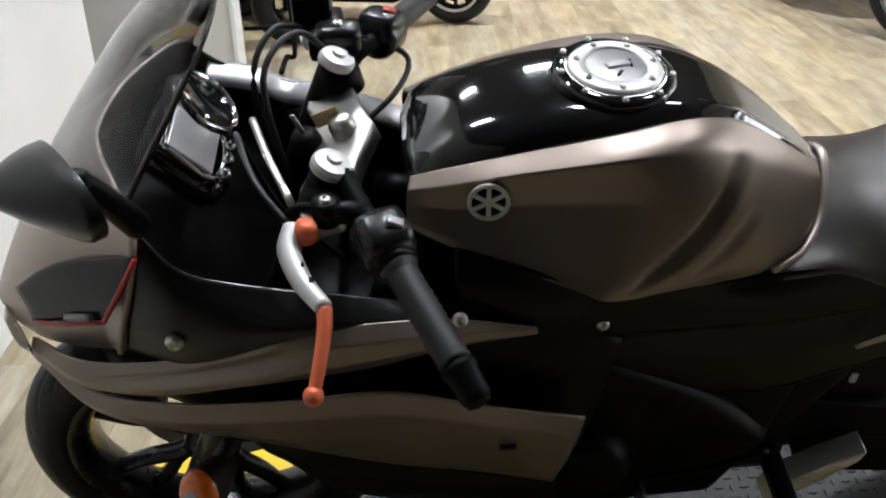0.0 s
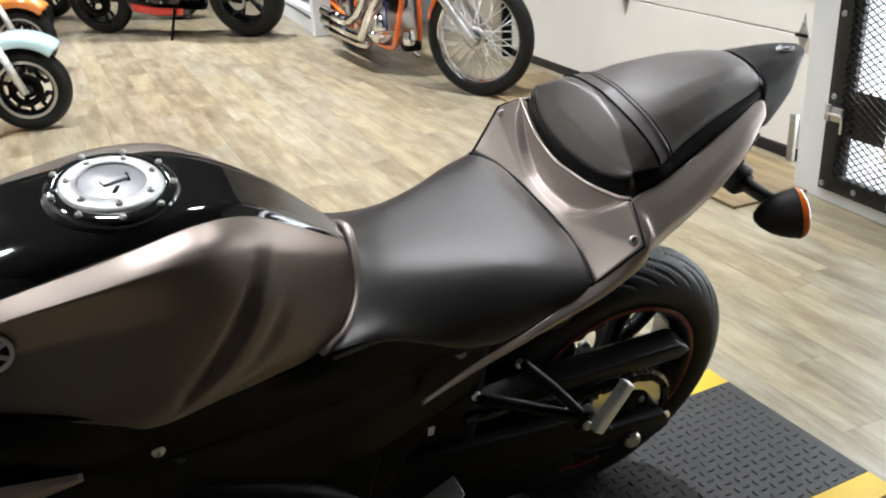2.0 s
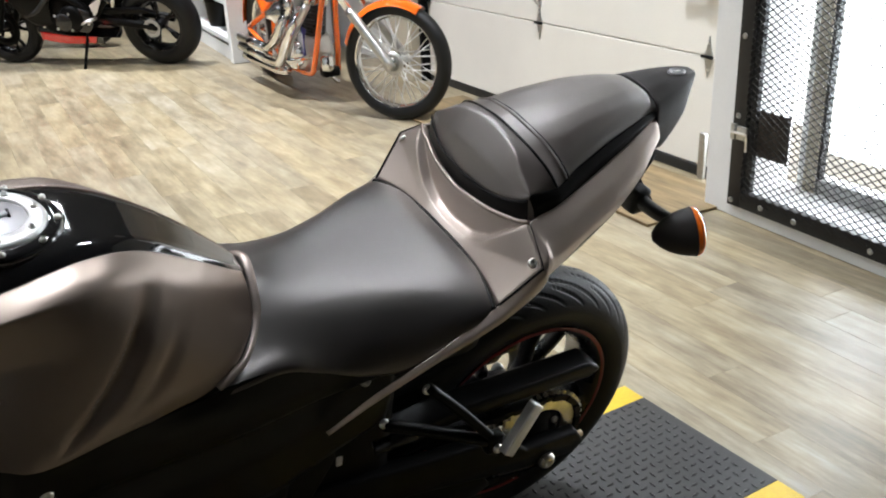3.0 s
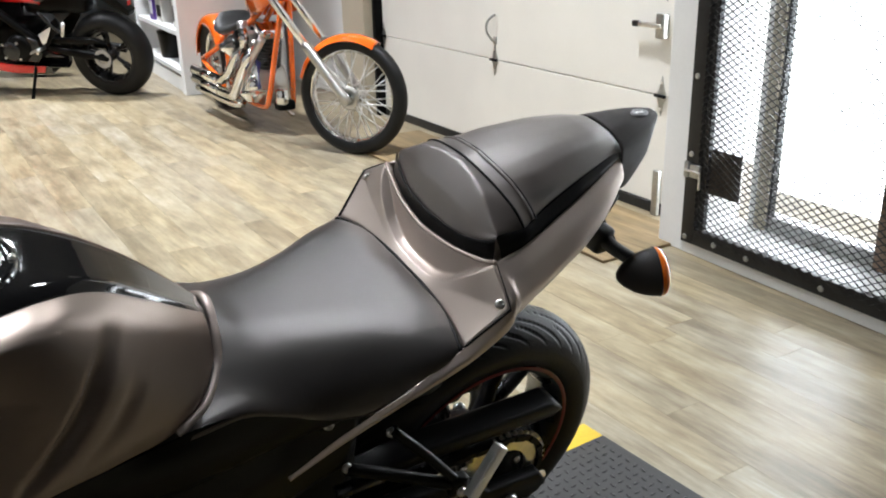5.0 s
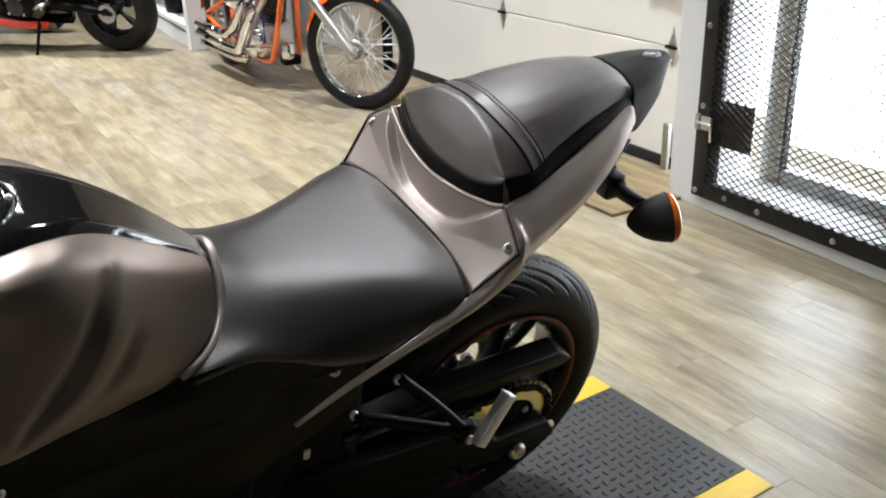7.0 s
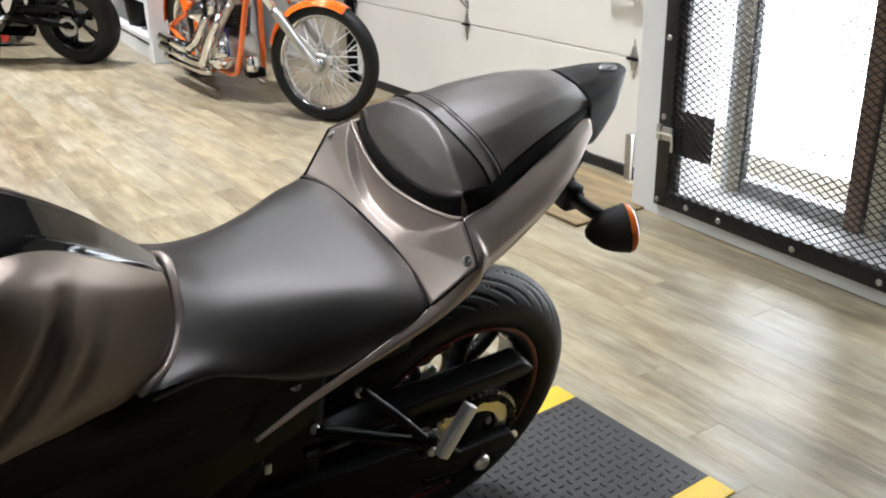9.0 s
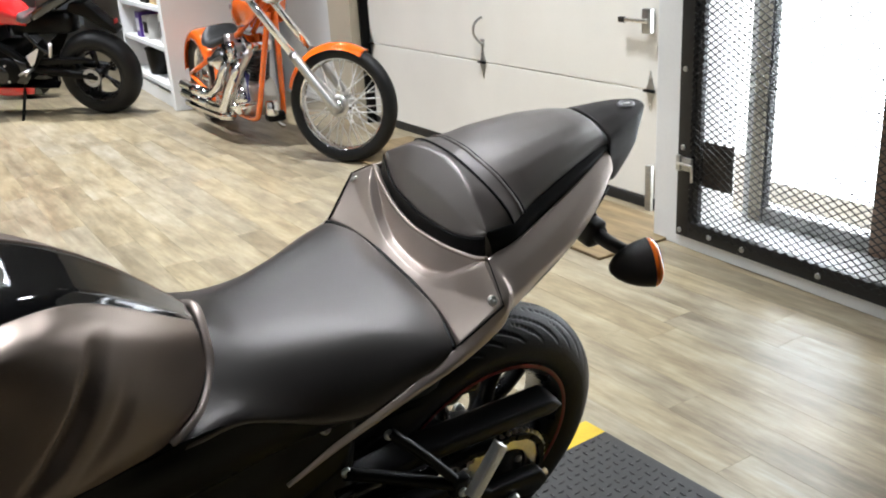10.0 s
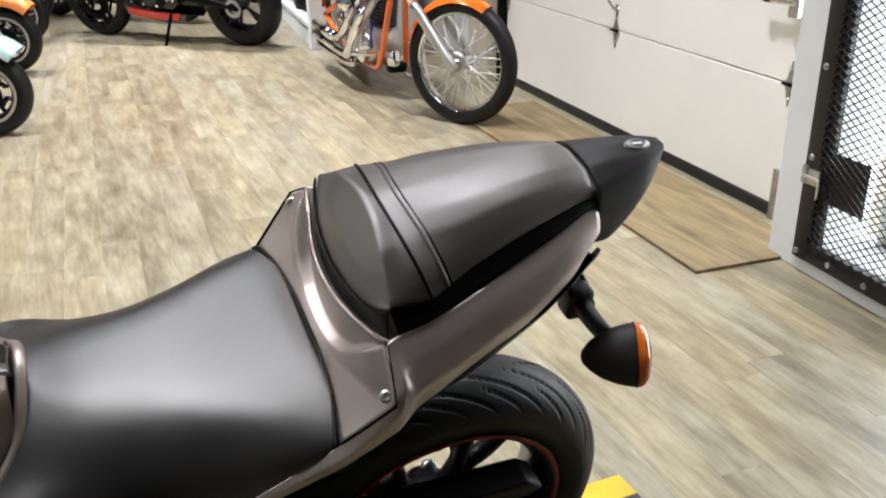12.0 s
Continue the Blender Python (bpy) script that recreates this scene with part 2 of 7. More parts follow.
M_SCOOTO = mat("orange_scooter_paint", (0.78, 0.25, 0.05), 0.16, vary=0.03, scale=8, coat=0.8, spread=0.03)
M_CHOP = mat("orange_candy_paint", (0.80, 0.135, 0.012), 0.12, vary=0.06, scale=8, coat=1.0, spread=0.03)
M_CANDY = mat("red_candy_paint", (0.62, 0.014, 0.014), 0.14, vary=0.06, scale=8, coat=1.0, spread=0.03)
M_BEIGE = mat("beige_jamb_paint", (0.46, 0.41, 0.31), 0.5, vary=0.06, scale=4)
M_PURPLE = mat("purple_carton", (0.09, 0.04, 0.25), 0.4, vary=0.1, scale=15)
M_CARTON = mat("pale_carton", (0.62, 0.60, 0.56), 0.5, vary=0.1, scale=15)
M_BROWN = mat("brown_door_paint", (0.20, 0.125, 0.085), 0.45, vary=0.12, scale=6, fine=90, bump=0.1)
M_CABLE = mat("yellow_cable", (0.55, 0.50, 0.06), 0.4)
M_OUTLET = mat("wooden_outlet_plate", (0.55, 0.40, 0.20), 0.5, vary=0.1, scale=12)

# ---- shaping helpers ----


def mesh_of(bm, name, material, smooth=True):
    me = bpy.data.meshes.new(name)
    bm.normal_update()
    bm.to_mesh(me)
    bm.free()
    me.materials.append(material)
    if smooth:
        for p in me.polygons:
            p.use_smooth = True
    return me


def part(name, bm, material, parent=None, label="", smooth=True):
    """One mesh object, under a thing or a part where one is given."""
    ob = new(name, mesh_of(bm, name, material, smooth))
    if parent:
        ob.parent = parent
    return tagged(ob, label)


def thing(name, m, label, category, group="", kind=""):
    ob = new(name)
    ob.empty_display_size = 0.1
    ob.matrix_world = m
    return tagged(ob, label, category, group, kind)


def cr(p0, p1, p2, p3, t):
    return 0.5 * (2 * p1 + (p2 - p0) * t + (2 * p0 - 5 * p1 + 4 * p2 - p3) * t * t + (3 * p1 - p0 - 3 * p2 + p3) * t * t * t)


def spline(points, n, crisp=0.0):
    """n points along a smooth curve through the given ones; crisp draws it towards straight pieces."""
    p = np.array(points, float)
    k = len(p)
    if k < 3:
        s = np.linspace(0, 1, n)[:, None]
        return p[0] * (1 - s) + p[-1] * s
    q = np.vstack([2 * p[0] - p[1], p, 2 * p[-1] - p[-2]])
    out = []
    for u in np.linspace(0, k - 1, n):
        i = min(int(u), k - 2)
        out.append(cr(q[i], q[i + 1], q[i + 2], q[i + 3], u - i) * (1 - crisp) + (p[i] + (p[i + 1] - p[i]) * (u - i)) * crisp)
    return np.array(out)


def sheet(rows, nu=32, nv=20, thick=0.0, crisp=0.0, shift=None, across=0.0):
    """A smooth sheet through rows of points; thick gives it a back and edges; shift(p) moves its points."""
    hard = crisp if isinstance(crisp, list) else [crisp] * len(rows)
    a = np.array([spline(r, nv, c) for r, c in zip(rows, hard)])
    g = np.array([spline(a[:, j], nu, across) for j in range(a.shape[1])]).transpose(1, 0, 2)
    if shift:
        g = np.array([[shift(p) for p in r] for r in g])
    bm = bmesh.new()
    v = [[bm.verts.new(p) for p in r] for r in g]
    for i in range(nu - 1):
        for j in range(nv - 1):
            bm.faces.new((v[i][j], v[i + 1][j], v[i + 1][j + 1], v[i][j + 1]))
    if thick:
        bmesh.ops.recalc_face_normals(bm, faces=bm.faces)
        bm.normal_update()
        bmesh.ops.solidify(bm, geom=list(bm.faces), thickness=thick)
    return bm


def both(rows):
    """Half profiles (x, half width, z) from the middle outwards, mirrored into whole ones."""
    out = []
    for r in rows:
        left = [(x, -w, z) for x, w, z in r[::-1]]
        right = [(x, w, z) for x, w, z in r]
        out.append(left + (right[1:] if r[0][1] == 0 else right))
    return out


def side(rows, s):
    return [[(x, s * w, z) for x, w, z in r] for r in rows]


def tube(points, r, n=10, seg=None, taper=None):
    p = spline(points, seg or max(2, (len(points) - 1) * 6 + 1)) if len(points) > 2 else np.array(points, float)
    bm = bmesh.new()
    rings = []
    ref = Vector((0.13, 0.31, 0.94))
    for i, c in enumerate(p):
        d = Vector(p[min(i + 1, len(p) - 1)] - p[max(i - 1, 0)]).normalized()
        a = d.cross(ref)
        a = (a if a.length > 1e-3 else d.cross(Vector((1, 0, 0)))).normalized()
        b = d.cross(a)
        k = i / max(1, len(p) - 1)
        rad = r if taper is None else r + (taper - r) * k
        rings.append([bm.verts.new(Vector(c) + rad * (math.cos(t) * a + math.sin(t) * b)) for t in [2 * math.pi * j / n for j in range(n)]])
    for x, y in zip(rings, rings[1:]):
        for j in range(n):
            bm.faces.new((x[j], x[(j + 1) % n], y[(j + 1) % n], y[j]))
    bm.faces.new(rings[0][::-1])
    bm.faces.new(rings[-1])
    return bm


def lathe(profile, n=48, axis="z", at=(0, 0, 0), shut=False, bend=None):
    """Turns (radius, height) points round an axis through at."""
    bm = bmesh.new()
    rings = []
    for k in range(n):
        a = 2 * math.pi * k / n
        ring = []
        for r, h in profile:
            if bend:
                r = bend(r, h, a)
            c, s = r * math.cos(a), r * math.sin(a)
            p = {"z": (c, s, h), "y": (c, h, s), "x": (h, c, s)}[axis]
            ring.append(bm.verts.new(Vector(p) + Vector(at)))
        rings.append(ring)
    m = len(profile)
    for k in range(n):
        a, b = rings[k], rings[(k + 1) % n]
        for j in range(m if shut else m - 1):
            i = (j + 1) % m
            bm.faces.new((a[j], b[j], b[i], a[i]))
    bmesh.ops.remove_doubles(bm, verts=bm.verts, dist=1e-6)
    bmesh.ops.recalc_face_normals(bm, faces=bm.faces)
    return bm


def block(sx, sy, sz, at=(0, 0, 0), bevel=0.004, m=None, seg=2):
    bm = bmesh.new()
    bmesh.ops.create_cube(bm, size=1, matrix=(m or Matrix()) @ Matrix.Translation(at) @ Matrix.Diagonal((sx, sy, sz, 1)))
    if bevel:
        bmesh.ops.bevel(bm, geom=list(bm.edges), offset=bevel, segments=seg, affect="EDGES", profile=0.6)
    return bm


def prism(outline, y0, y1, bevel=0.0, turn=None):
    """An outline of (x, z) points pushed from y0 to y1."""
    bm = bmesh.new()
    a = [bm.verts.new((x, y0, z)) for x, z in outline]
    b = [bm.verts.new((x, y1, z)) for x, z in outline]
    bm.faces.new(a)
    bm.faces.new(b[::-1])
    for i in range(len(a)):
        j = (i + 1) % len(a)
        bm.faces.new((a[j], a[i], b[i], b[j]))
    bmesh.ops.recalc_face_normals(bm, faces=bm.faces)
    if bevel:
        bmesh.ops.bevel(bm, geom=list(bm.edges), offset=bevel, segments=2, affect="EDGES", profile=0.6)
    if turn:
        bmesh.ops.transform(bm, matrix=turn, verts=bm.verts)
    return bm


def join(*bms):
    out = bmesh.new()
    for b in bms:
        me = bpy.data.meshes.new("joined")
        b.to_mesh(me)
        b.free()
        out.from_mesh(me)
        bpy.data.meshes.remove(me)
    return out


def moved(bm, m):
    bmesh.ops.transform(bm, matrix=m, verts=bm.verts)
    return bm


def knob(r, h):
    """A dome-headed bolt along z, with a hex socket."""
    return lathe([(0, h * 0.55), (r * 0.38, h * 0.55), (r * 0.42, h), (r * 0.7, h * 0.92), (r * 0.95, h * 0.5), (r, 0), (0, 0)], 16)

# ---- the room ----
TURN_R = -3.8


def slab(name, sx, sy, sz, m, material, bevel=0.003, label="", kind="structure", category=""):
    ob = part(name, block(sx, sy, sz, bevel=bevel), material, None, label, smooth=False)
    ob.matrix_world = m
    return tagged(ob, "", category, "", kind)


# walls: garage side, far end, open side, behind, partition
G = Matrix.Translation((3.03, 3.30, 0)) @ pose(0, 0, 0, 0, 0, TURN_R)  # on the garage door's face, y along the wall
E_ = Matrix.Translation((2.743, 2.318, 0)) @ pose(0, 0, 0, 0, 0, -5.0)  # at the foot of the white post, y along the wall

slab("wall_east_south", 0.14, 6.0, CEILING, E_ @ pose(0.07, -4.45, CEILING / 2), M_WHITE, label="white painted wall beside the caged door")
slab("wall_east_over_door", 0.14, 1.13, CEILING - 2.15, E_ @ pose(0.07, -0.885, 2.15 + (CEILING - 2.15) / 2), M_WHITE, label="white painted wall above the caged door")
slab("wall_east_post", 0.30, 0.13, CEILING, E_ @ pose(0.15, -0.065, CEILING / 2), M_WHITE, bevel=0.006, label="white painted timber post beside the garage door")
slab("wall_east_base", 0.14, 1.19, 0.052, E_ @ pose(0.07, -0.725, 0.026), M_WHITE, label="white painted threshold under the caged door")
slab("wall_east_over_garage", 0.2, 3.2, CEILING - 2.2, G @ pose(0.14, 0.55, 2.2 + (CEILING - 2.2) / 2), M_WHITE, label="white painted wall above the garage door")
slab("wall_east_north", 0.2, 9.2, CEILING, G @ pose(0.14, 6.76, CEILING / 2), M_WHITE, label="white painted showroom wall past the garage door")
slab("wall_north", 9.0, 0.2, CEILING, pose(-0.5, 15.1, CEILING / 2), M_WHITE, label="white painted wall at the far end")
# the south wall is unseen; near-black so the motorcycle's near side reflects little
slab("wall_south", 9.0, 0.2, CEILING, pose(-0.5, -4.1, CEILING / 2), M_DIM, label="unseen wall behind the camera, dark to keep bounce and reflections low")
slab("wall_west_near", 0.14, 7.0, CEILING, pose(-1.15, -0.53, CEILING / 2), M_WHITE, label="white painted wall in front of the motorcycle's nose")
slab("wall_west_far", 0.2, 19.2, CEILING, pose(-4.0, 5.5, CEILING / 2), M_WHITE, label="white painted wall behind the row of scooters")
slab("wall_partition", 3.1, 0.13, CEILING, pose(-2.34, 3.965, CEILING / 2), M_GREY_WALL, label="grey painted partition wall with an outlet")
slab("partition_end_trim", 0.02, 0.16, CEILING, pose(-0.779, 3.965, CEILING / 2), M_WHITE, label="white trim on the end of the partition")
# unseen ceiling with an assumed dark colour, to keep gloss black and vinyl dark
slab("ceiling", 9.0, 19.4, 0.1, pose(-0.5, 5.5, CEILING + 0.05), M_CEIL, label="unseen showroom ceiling, darkened to cut bounce and reflections")

# floor: a base sheet; its planks are laid at the end of the file
floor = slab("floor", 9.0, 19.4, 0.1, pose(-0.5, 5.5, -0.054), M_FLOOR, 0, "pale worn wood-look plank floor")

for tx, ty, watts in TUBES:
    f = thing("ceiling_light", pose(tx, ty, CEILING), "short white trough light on the ceiling", "ceiling light", "ceiling lights")
    part("housing", block(0.30, 0.18, 0.06, (0, 0, -0.03), 0.01), M_WHITE, f)
    part("end_cap", block(0.02, 0.18, 0.03, (-0.14, 0, -0.072), 0.004), M_WHITE, f)
    part("end_cap", block(0.02, 0.18, 0.03, (0.14, 0, -0.072), 0.004), M_WHITE, f)

# garage door: four panels with hinges, lift handle, latch, seal and jamb
gd = thing("garage_door", G, "closed cream sectional garage door with steel hinges", "garage door", kind="structure")
H = 0.465
for k in range(5):
    ob = part("panel", block(0.045, 2.58, H - 0.004, (0.03, 0.515, 0.05 + H * k + H / 2), 0.004), M_DOOR, gd, smooth=False)
part("bottom_seal", block(0.05, 2.58, 0.05, (0.03, 0.515, 0.025), 0.006), M_RUBBER, gd, "black rubber seal along the floor")


def hinge(y, z):
    h = part("hinge", prism([(-0.028, 0.0), (-0.012, 0.035), (0.0, 0.085), (0.012, 0.035), (0.028, 0.0), (0.012, -0.035), (0.0, -0.085), (-0.012, -0.035)], -0.002, 0.002, 0.0008,
                              Matrix.Translation((0.003, y, z)) @ pose(0, 0, 0, 0, 0, 90)), M_ZINC, gd, "diamond-shaped steel hinge")
    part("pin", tube([(-0.006, y - 0.03, z), (-0.006, y + 0.03, z)], 0.007), M_DARK, h)
    for dz in (-0.055, 0.055):
        part("bolt", moved(knob(0.006, 0.004), Matrix.Translation((0.001, y, z + dz)) @ pose(0, 0, 0, 0, -90, 0)), M_STEEL, h)


for hz in (0.05 + H, 0.05 + 2 * H, 0.05 + 3 * H):
    for hy in (-0.735, 0.505, 1.77):
        hinge(hy, hz)
part("lift_handle", tube([(0.005, 0.505, 0.745), (-0.012, 0.505, 0.74), (-0.035, 0.52, 0.71), (-0.035, 0.525, 0.66), (-0.012, 0.51, 0.62), (0.005, 0.505, 0.61)], 0.0065), M_ZINC, gd, "curved steel lift handle")
part("handle_foot", block(0.006, 0.03, 0.04, (0.004, 0.505, 0.615), 0.003), M_ZINC, gd)
latch = part("latch", block(0.03, 0.05, 0.10, (-0.012, -0.73, 0.80), 0.006), M_ZINC, gd, "sliding steel latch")
part("latch_bar", block(0.015, 0.16, 0.018, (-0.025, -0.66, 0.80), 0.004), M_STEEL, latch)
part("latch_tip", block(0.018, 0.04, 0.024, (-0.025, -0.59, 0.80), 0.006), M_RUBBER, latch)
part("track", block(0.02, 0.035, 0.20, (-0.008, -0.75, 0.10), 0.004), M_ZINC, gd, "galvanised guide at the foot of the door")
slab("jamb", 0.16, 0.32, 2.2, G @ pose(-0.03, 1.99, 1.1), M_BEIGE, 0.006, "beige painted garage door jamb")
slab("jamb_post", 0.10, 0.035, 2.2, G @ pose(-0.0, 1.807, 1.1), M_DARK, 0.006, "dark steel track along the jamb")
slab("plywood_sheet", 0.50, 2.3, 0.012, Matrix.Translation((2.72, 3.40, 0.006)) @ pose(0, 0, 0, 0, 0, TURN_R), M_PLY, 0.002, "thin plywood sheet lying before the garage door", "thing", "plywood sheet")

# caged door: steel frame, expanded mesh, lock plate and bolt
cage = thing("caged_door", E_ @ pose(-0.004, -0.140, 0.05), "dark steel security door of expanded mesh in a white frame", "security door", kind="structure")
CW, CH, FW = 1.05, 2.10, 0.062
part("frame_stile", block(0.03, FW, CH, (0.0, -FW / 2, CH / 2), 0.003), M_MESH, cage)
part("frame_stile", block(0.03, FW, CH, (0.0, -CW + FW / 2, CH / 2), 0.003), M_MESH, cage)
part("frame_rail", block(0.028, CW - 2 * FW, FW, (0.0, -CW / 2, FW / 2), 0.003), M_MESH, cage)
part("frame_rail", block(0.028, CW - 2 * FW, FW, (0.0, -CW / 2, CH - FW / 2), 0.003), M_MESH, cage)
part("inner_stile", block(0.02, 0.03, CH - 2 * FW, (0.012, -FW - 0.015, CH / 2), 0.002), M_MESH, cage)
for by, bz in [(-0.020, 0.022), (-0.026, 0.345), (-0.026, 0.632), (-0.026, 0.93), (-0.026, 1.25)] + [(-0.008 - 0.318 * k, 0.027) for k in range(1, 4)] + [(-0.170, 0.030)]:
    part("bolt", moved(knob(0.011, 0.007), Matrix.Translation((-0.015, by, bz)) @ pose(0, 0, 0, 0, -90, 0)), M_ZINC, cage)


def mesh_bars():
    """Expanded metal: two families of slanting strands, cut to the frame."""
    bm = bmesh.new()
    y0, y1, z0, z1 = -CW + FW, -FW, FW * 0.5, CH - FW
    px, slope = 0.041, 0.60
    for s in (1, -1):
        n0 = int((y0 - (z1 - z0) / slope) / px) - 2
        for k in range(n0, int((z1 - z0) / slope / px) + 8):
            c = k * px if s == 1 else k * px + 0
            pts = []
            # z = z0 + slope * s * (y - c)
            for y in (y0, y1):
                z = z0 + slope * s * (y - c)
                pts.append((y, z))
            (ya, za), (yb, zb) = pts
            t0, t1 = 0.0, 1.0
            dz = zb - za
            lo, hi = sorted(((z0 - za) / dz, (z1 - za) / dz))
            t0, t1 = max(t0, lo), min(t1, hi)
            if t1 - t0 < 0.002:
                continue
            a = Vector((-0.0168 + 0.0012 * s, ya + (yb - ya) * t0, za + dz * t0))
            b = Vector((-0.0168 + 0.0012 * s, ya + (yb - ya) * t1, za + dz * t1))
            d = (b - a).normalized()
            u, w = Vector((1, 0, 0)) * 0.0014, d.cross(Vector((1, 0, 0))) * 0.0017
            q = [bm.verts.new(e + x) for e in (a, b) for x in (u + w, u - w, -u - w, -u + w)]
            for i in range(4):
                bm.faces.new((q[i], q[(i + 1) % 4], q[4 + (i + 1) % 4], q[4 + i]))
    return bm


tagged(part("mesh", mesh_bars(), M_MESH, cage, "expanded steel mesh with diamond holes", smooth=False), kind="stuff")
part("lock_plate", block(0.004, 0.145, 0.169, (0.018, -0.166, 0.288), 0.001), M_RUST, cage, "rusty lock plate behind the mesh")
bolt = part("slide_bolt", block(0.012, 0.05, 0.05, (-0.02, -0.055, 0.285), 0.003), M_ZINC, cage, "galvanised slide bolt")
part("bolt_bar", tube([(-0.03, -0.012, 0.285), (-0.03, -0.07, 0.285), (-0.032, -0.088, 0.278), (-0.032, -0.090, 0.225)], 0.005), M_STEEL, bolt)
part("keeper", block(0.012, 0.022, 0.06, (-0.02, -0.012, 0.285), 0.003), M_ZINC, bolt)

# glazed door behind the cage
door = thing("door_1", E_ @ pose(0.15, -0.13, 0.0), "glazed aluminium door behind the mesh with bright daylight outside", "door", kind="structure")
part("sill", block(0.22, 1.10, 0.05, (-0.005, -0.55, 0.075), 0.004), M_WHITE, door, "white painted sill")
part("stile", block(0.06, 0.045, 2.0, (0.11, -0.130, 1.10), 0.004), M_WHITE, door)
part("stile", block(0.05, 0.05, 2.0, (0.085, -0.178, 1.10), 0.003), M_BEIGE, door, "beige weather strip")
part("gasket", block(0.03, 0.012, 2.0, (0.085, -0.211, 1.10), 0.002), M_RUBBER, door)
part("stile", block(0.10, 0.060, 2.0, (0.105, -0.700, 1.10), 0.004), M_BROWN, door, "brown painted door stile")
part("gasket", block(0.03, 0.012, 2.0, (0.085, -0.738, 1.10), 0.002), M_RUBBER, door)
part("stile", block(0.05, 0.05, 2.0, (0.085, -0.771, 1.10), 0.003), M_BEIGE, door, "beige weather strip")
part("stile", block(0.06, 0.24, 2.0, (0.11, -0.918, 1.10), 0.004), M_WHITE, door)
part("rail", block(0.07, 0.80, 0.055, (0.105, -0.585, 0.128), 0.004), M_SILL, door, "dirty aluminium bottom rail")
part("rail", block(0.06, 0.80, 0.10, (0.11, -0.585, 2.05), 0.004), M_WHITE, door)
pane = part("pane", block(0.006, 0.80, 1.84, (0.12, -0.585, 1.08), 0), M_GLASS, door, smooth=False)
pane.visible_shadow = False
slab("backdrop", 0.02, 6.0, 4.0, pose(4.6, 1.3, 1.6), M_DAY, 0, "bright overcast daylight outside")

# mat under the motorcycle, with raised studs and yellow edges
rm = thing("floor_mat", pose(0, 0, 0.0), "black studded rubber runner with yellow edges under the motorcycle", "floor mat")
part("runner", block(2.27, 0.415, 0.005, (0.42, 1.195, 0.0025), 0.002), M_MAT, rm, smooth=False)
part("edge", block(2.27, 0.07, 0.0045, (0.42, 0.9525, 0.00225), 0.0015), M_YELLOW, rm, "yellow rubber edge")
part("edge", block(2.27, 0.07, 0.0045, (0.42, 1.4375, 0.00225), 0.0015), M_YELLOW, rm, "yellow rubber edge")


def studs():
    v, f = [], []
    k = 0
    for i in range(90):
        for j in range(16):
            x, y = -0.70 + 0.014 + i * 0.0248, 1.0 + j * 0.0258
            a = 0.0 if (i + j) % 2 else math.pi / 2
            c, s = math.cos(a), math.sin(a)
            b = len(v)
            for lx, ly, lz in ((-0.0105, 0, 0), (0, -0.0042, 0), (0.0105, 0, 0), (0, 0.0042, 0), (-0.0055, 0, 0.0028), (0.0055, 0, 0.0028)):
                v.append((x + lx * c - ly * s, y + lx * s + ly * c, 0.0049 + lz))
            f += [(b, b + 1, b + 4), (b + 1, b + 5, b + 4), (b + 1, b + 2, b + 5), (b + 2, b + 3, b + 5), (b + 3, b + 4, b + 5), (b + 3, b, b + 4)]
    me = bpy.data.meshes.new("studs")
    me.from_pydata(v, [], f)
    me.materials.append(M_MAT)
    return me


st = new("studs", studs())
st.parent = rm
tagged(st, "rows of raised lozenge studs", kind="stuff")

# outlet, plug and cable on the partition
ol = thing("wall_outlet", pose(-1.02, 3.899, 0.36), "wooden outlet plate with a plugged yellow cable", "outlet")
part("cover", block(0.115, 0.008, 0.115, (0, -0.004, 0), 0.003), M_OUTLET, ol)
part("socket", block(0.03, 0.006, 0.04, (-0.025, -0.010, 0.02), 0.003), M_CARTON, ol)
part("socket", block(0.03, 0.006, 0.04, (0.025, -0.010, 0.02), 0.003), M_CARTON, ol)
part("cable", tube([(-0.02, -0.02, 0.02), (0.0, -0.03, 0.16), (-0.01, -0.02, 0.4), (-0.05, -0.015, 0.9)], 0.006), M_CABLE, ol, "yellow cable")
part("cable", tube([(-0.02, -0.02, 0.0), (-0.06, -0.03, -0.06), (-0.15, -0.03, -0.08)], 0.006), M_CABLE, ol, "yellow cable")
part("adapter", block(0.07, 0.05, 0.09, (-0.18, -0.03, -0.08), 0.008), M_PLASTIC, ol, "black plug adapter")

# ---- the sport motorcycle ----
LEAN, BIKE_Y = 16.27, 1.2661
bike = thing("motorcycle", pose(0, BIKE_Y, 0, LEAN, 0, 0), "matte grey sport motorcycle with gloss black tank top, on its stand", "motorcycle")


def bolt(parent, p, n, r=0.008):
    """A steel bolt head at p whose face looks along n."""
    q = Vector(n).to_track_quat("Z", "Y").to_matrix().to_4x4()
    return part("bolt", moved(knob(r, r * 0.7), Matrix.Translation(p) @ q), M_STEEL, parent)


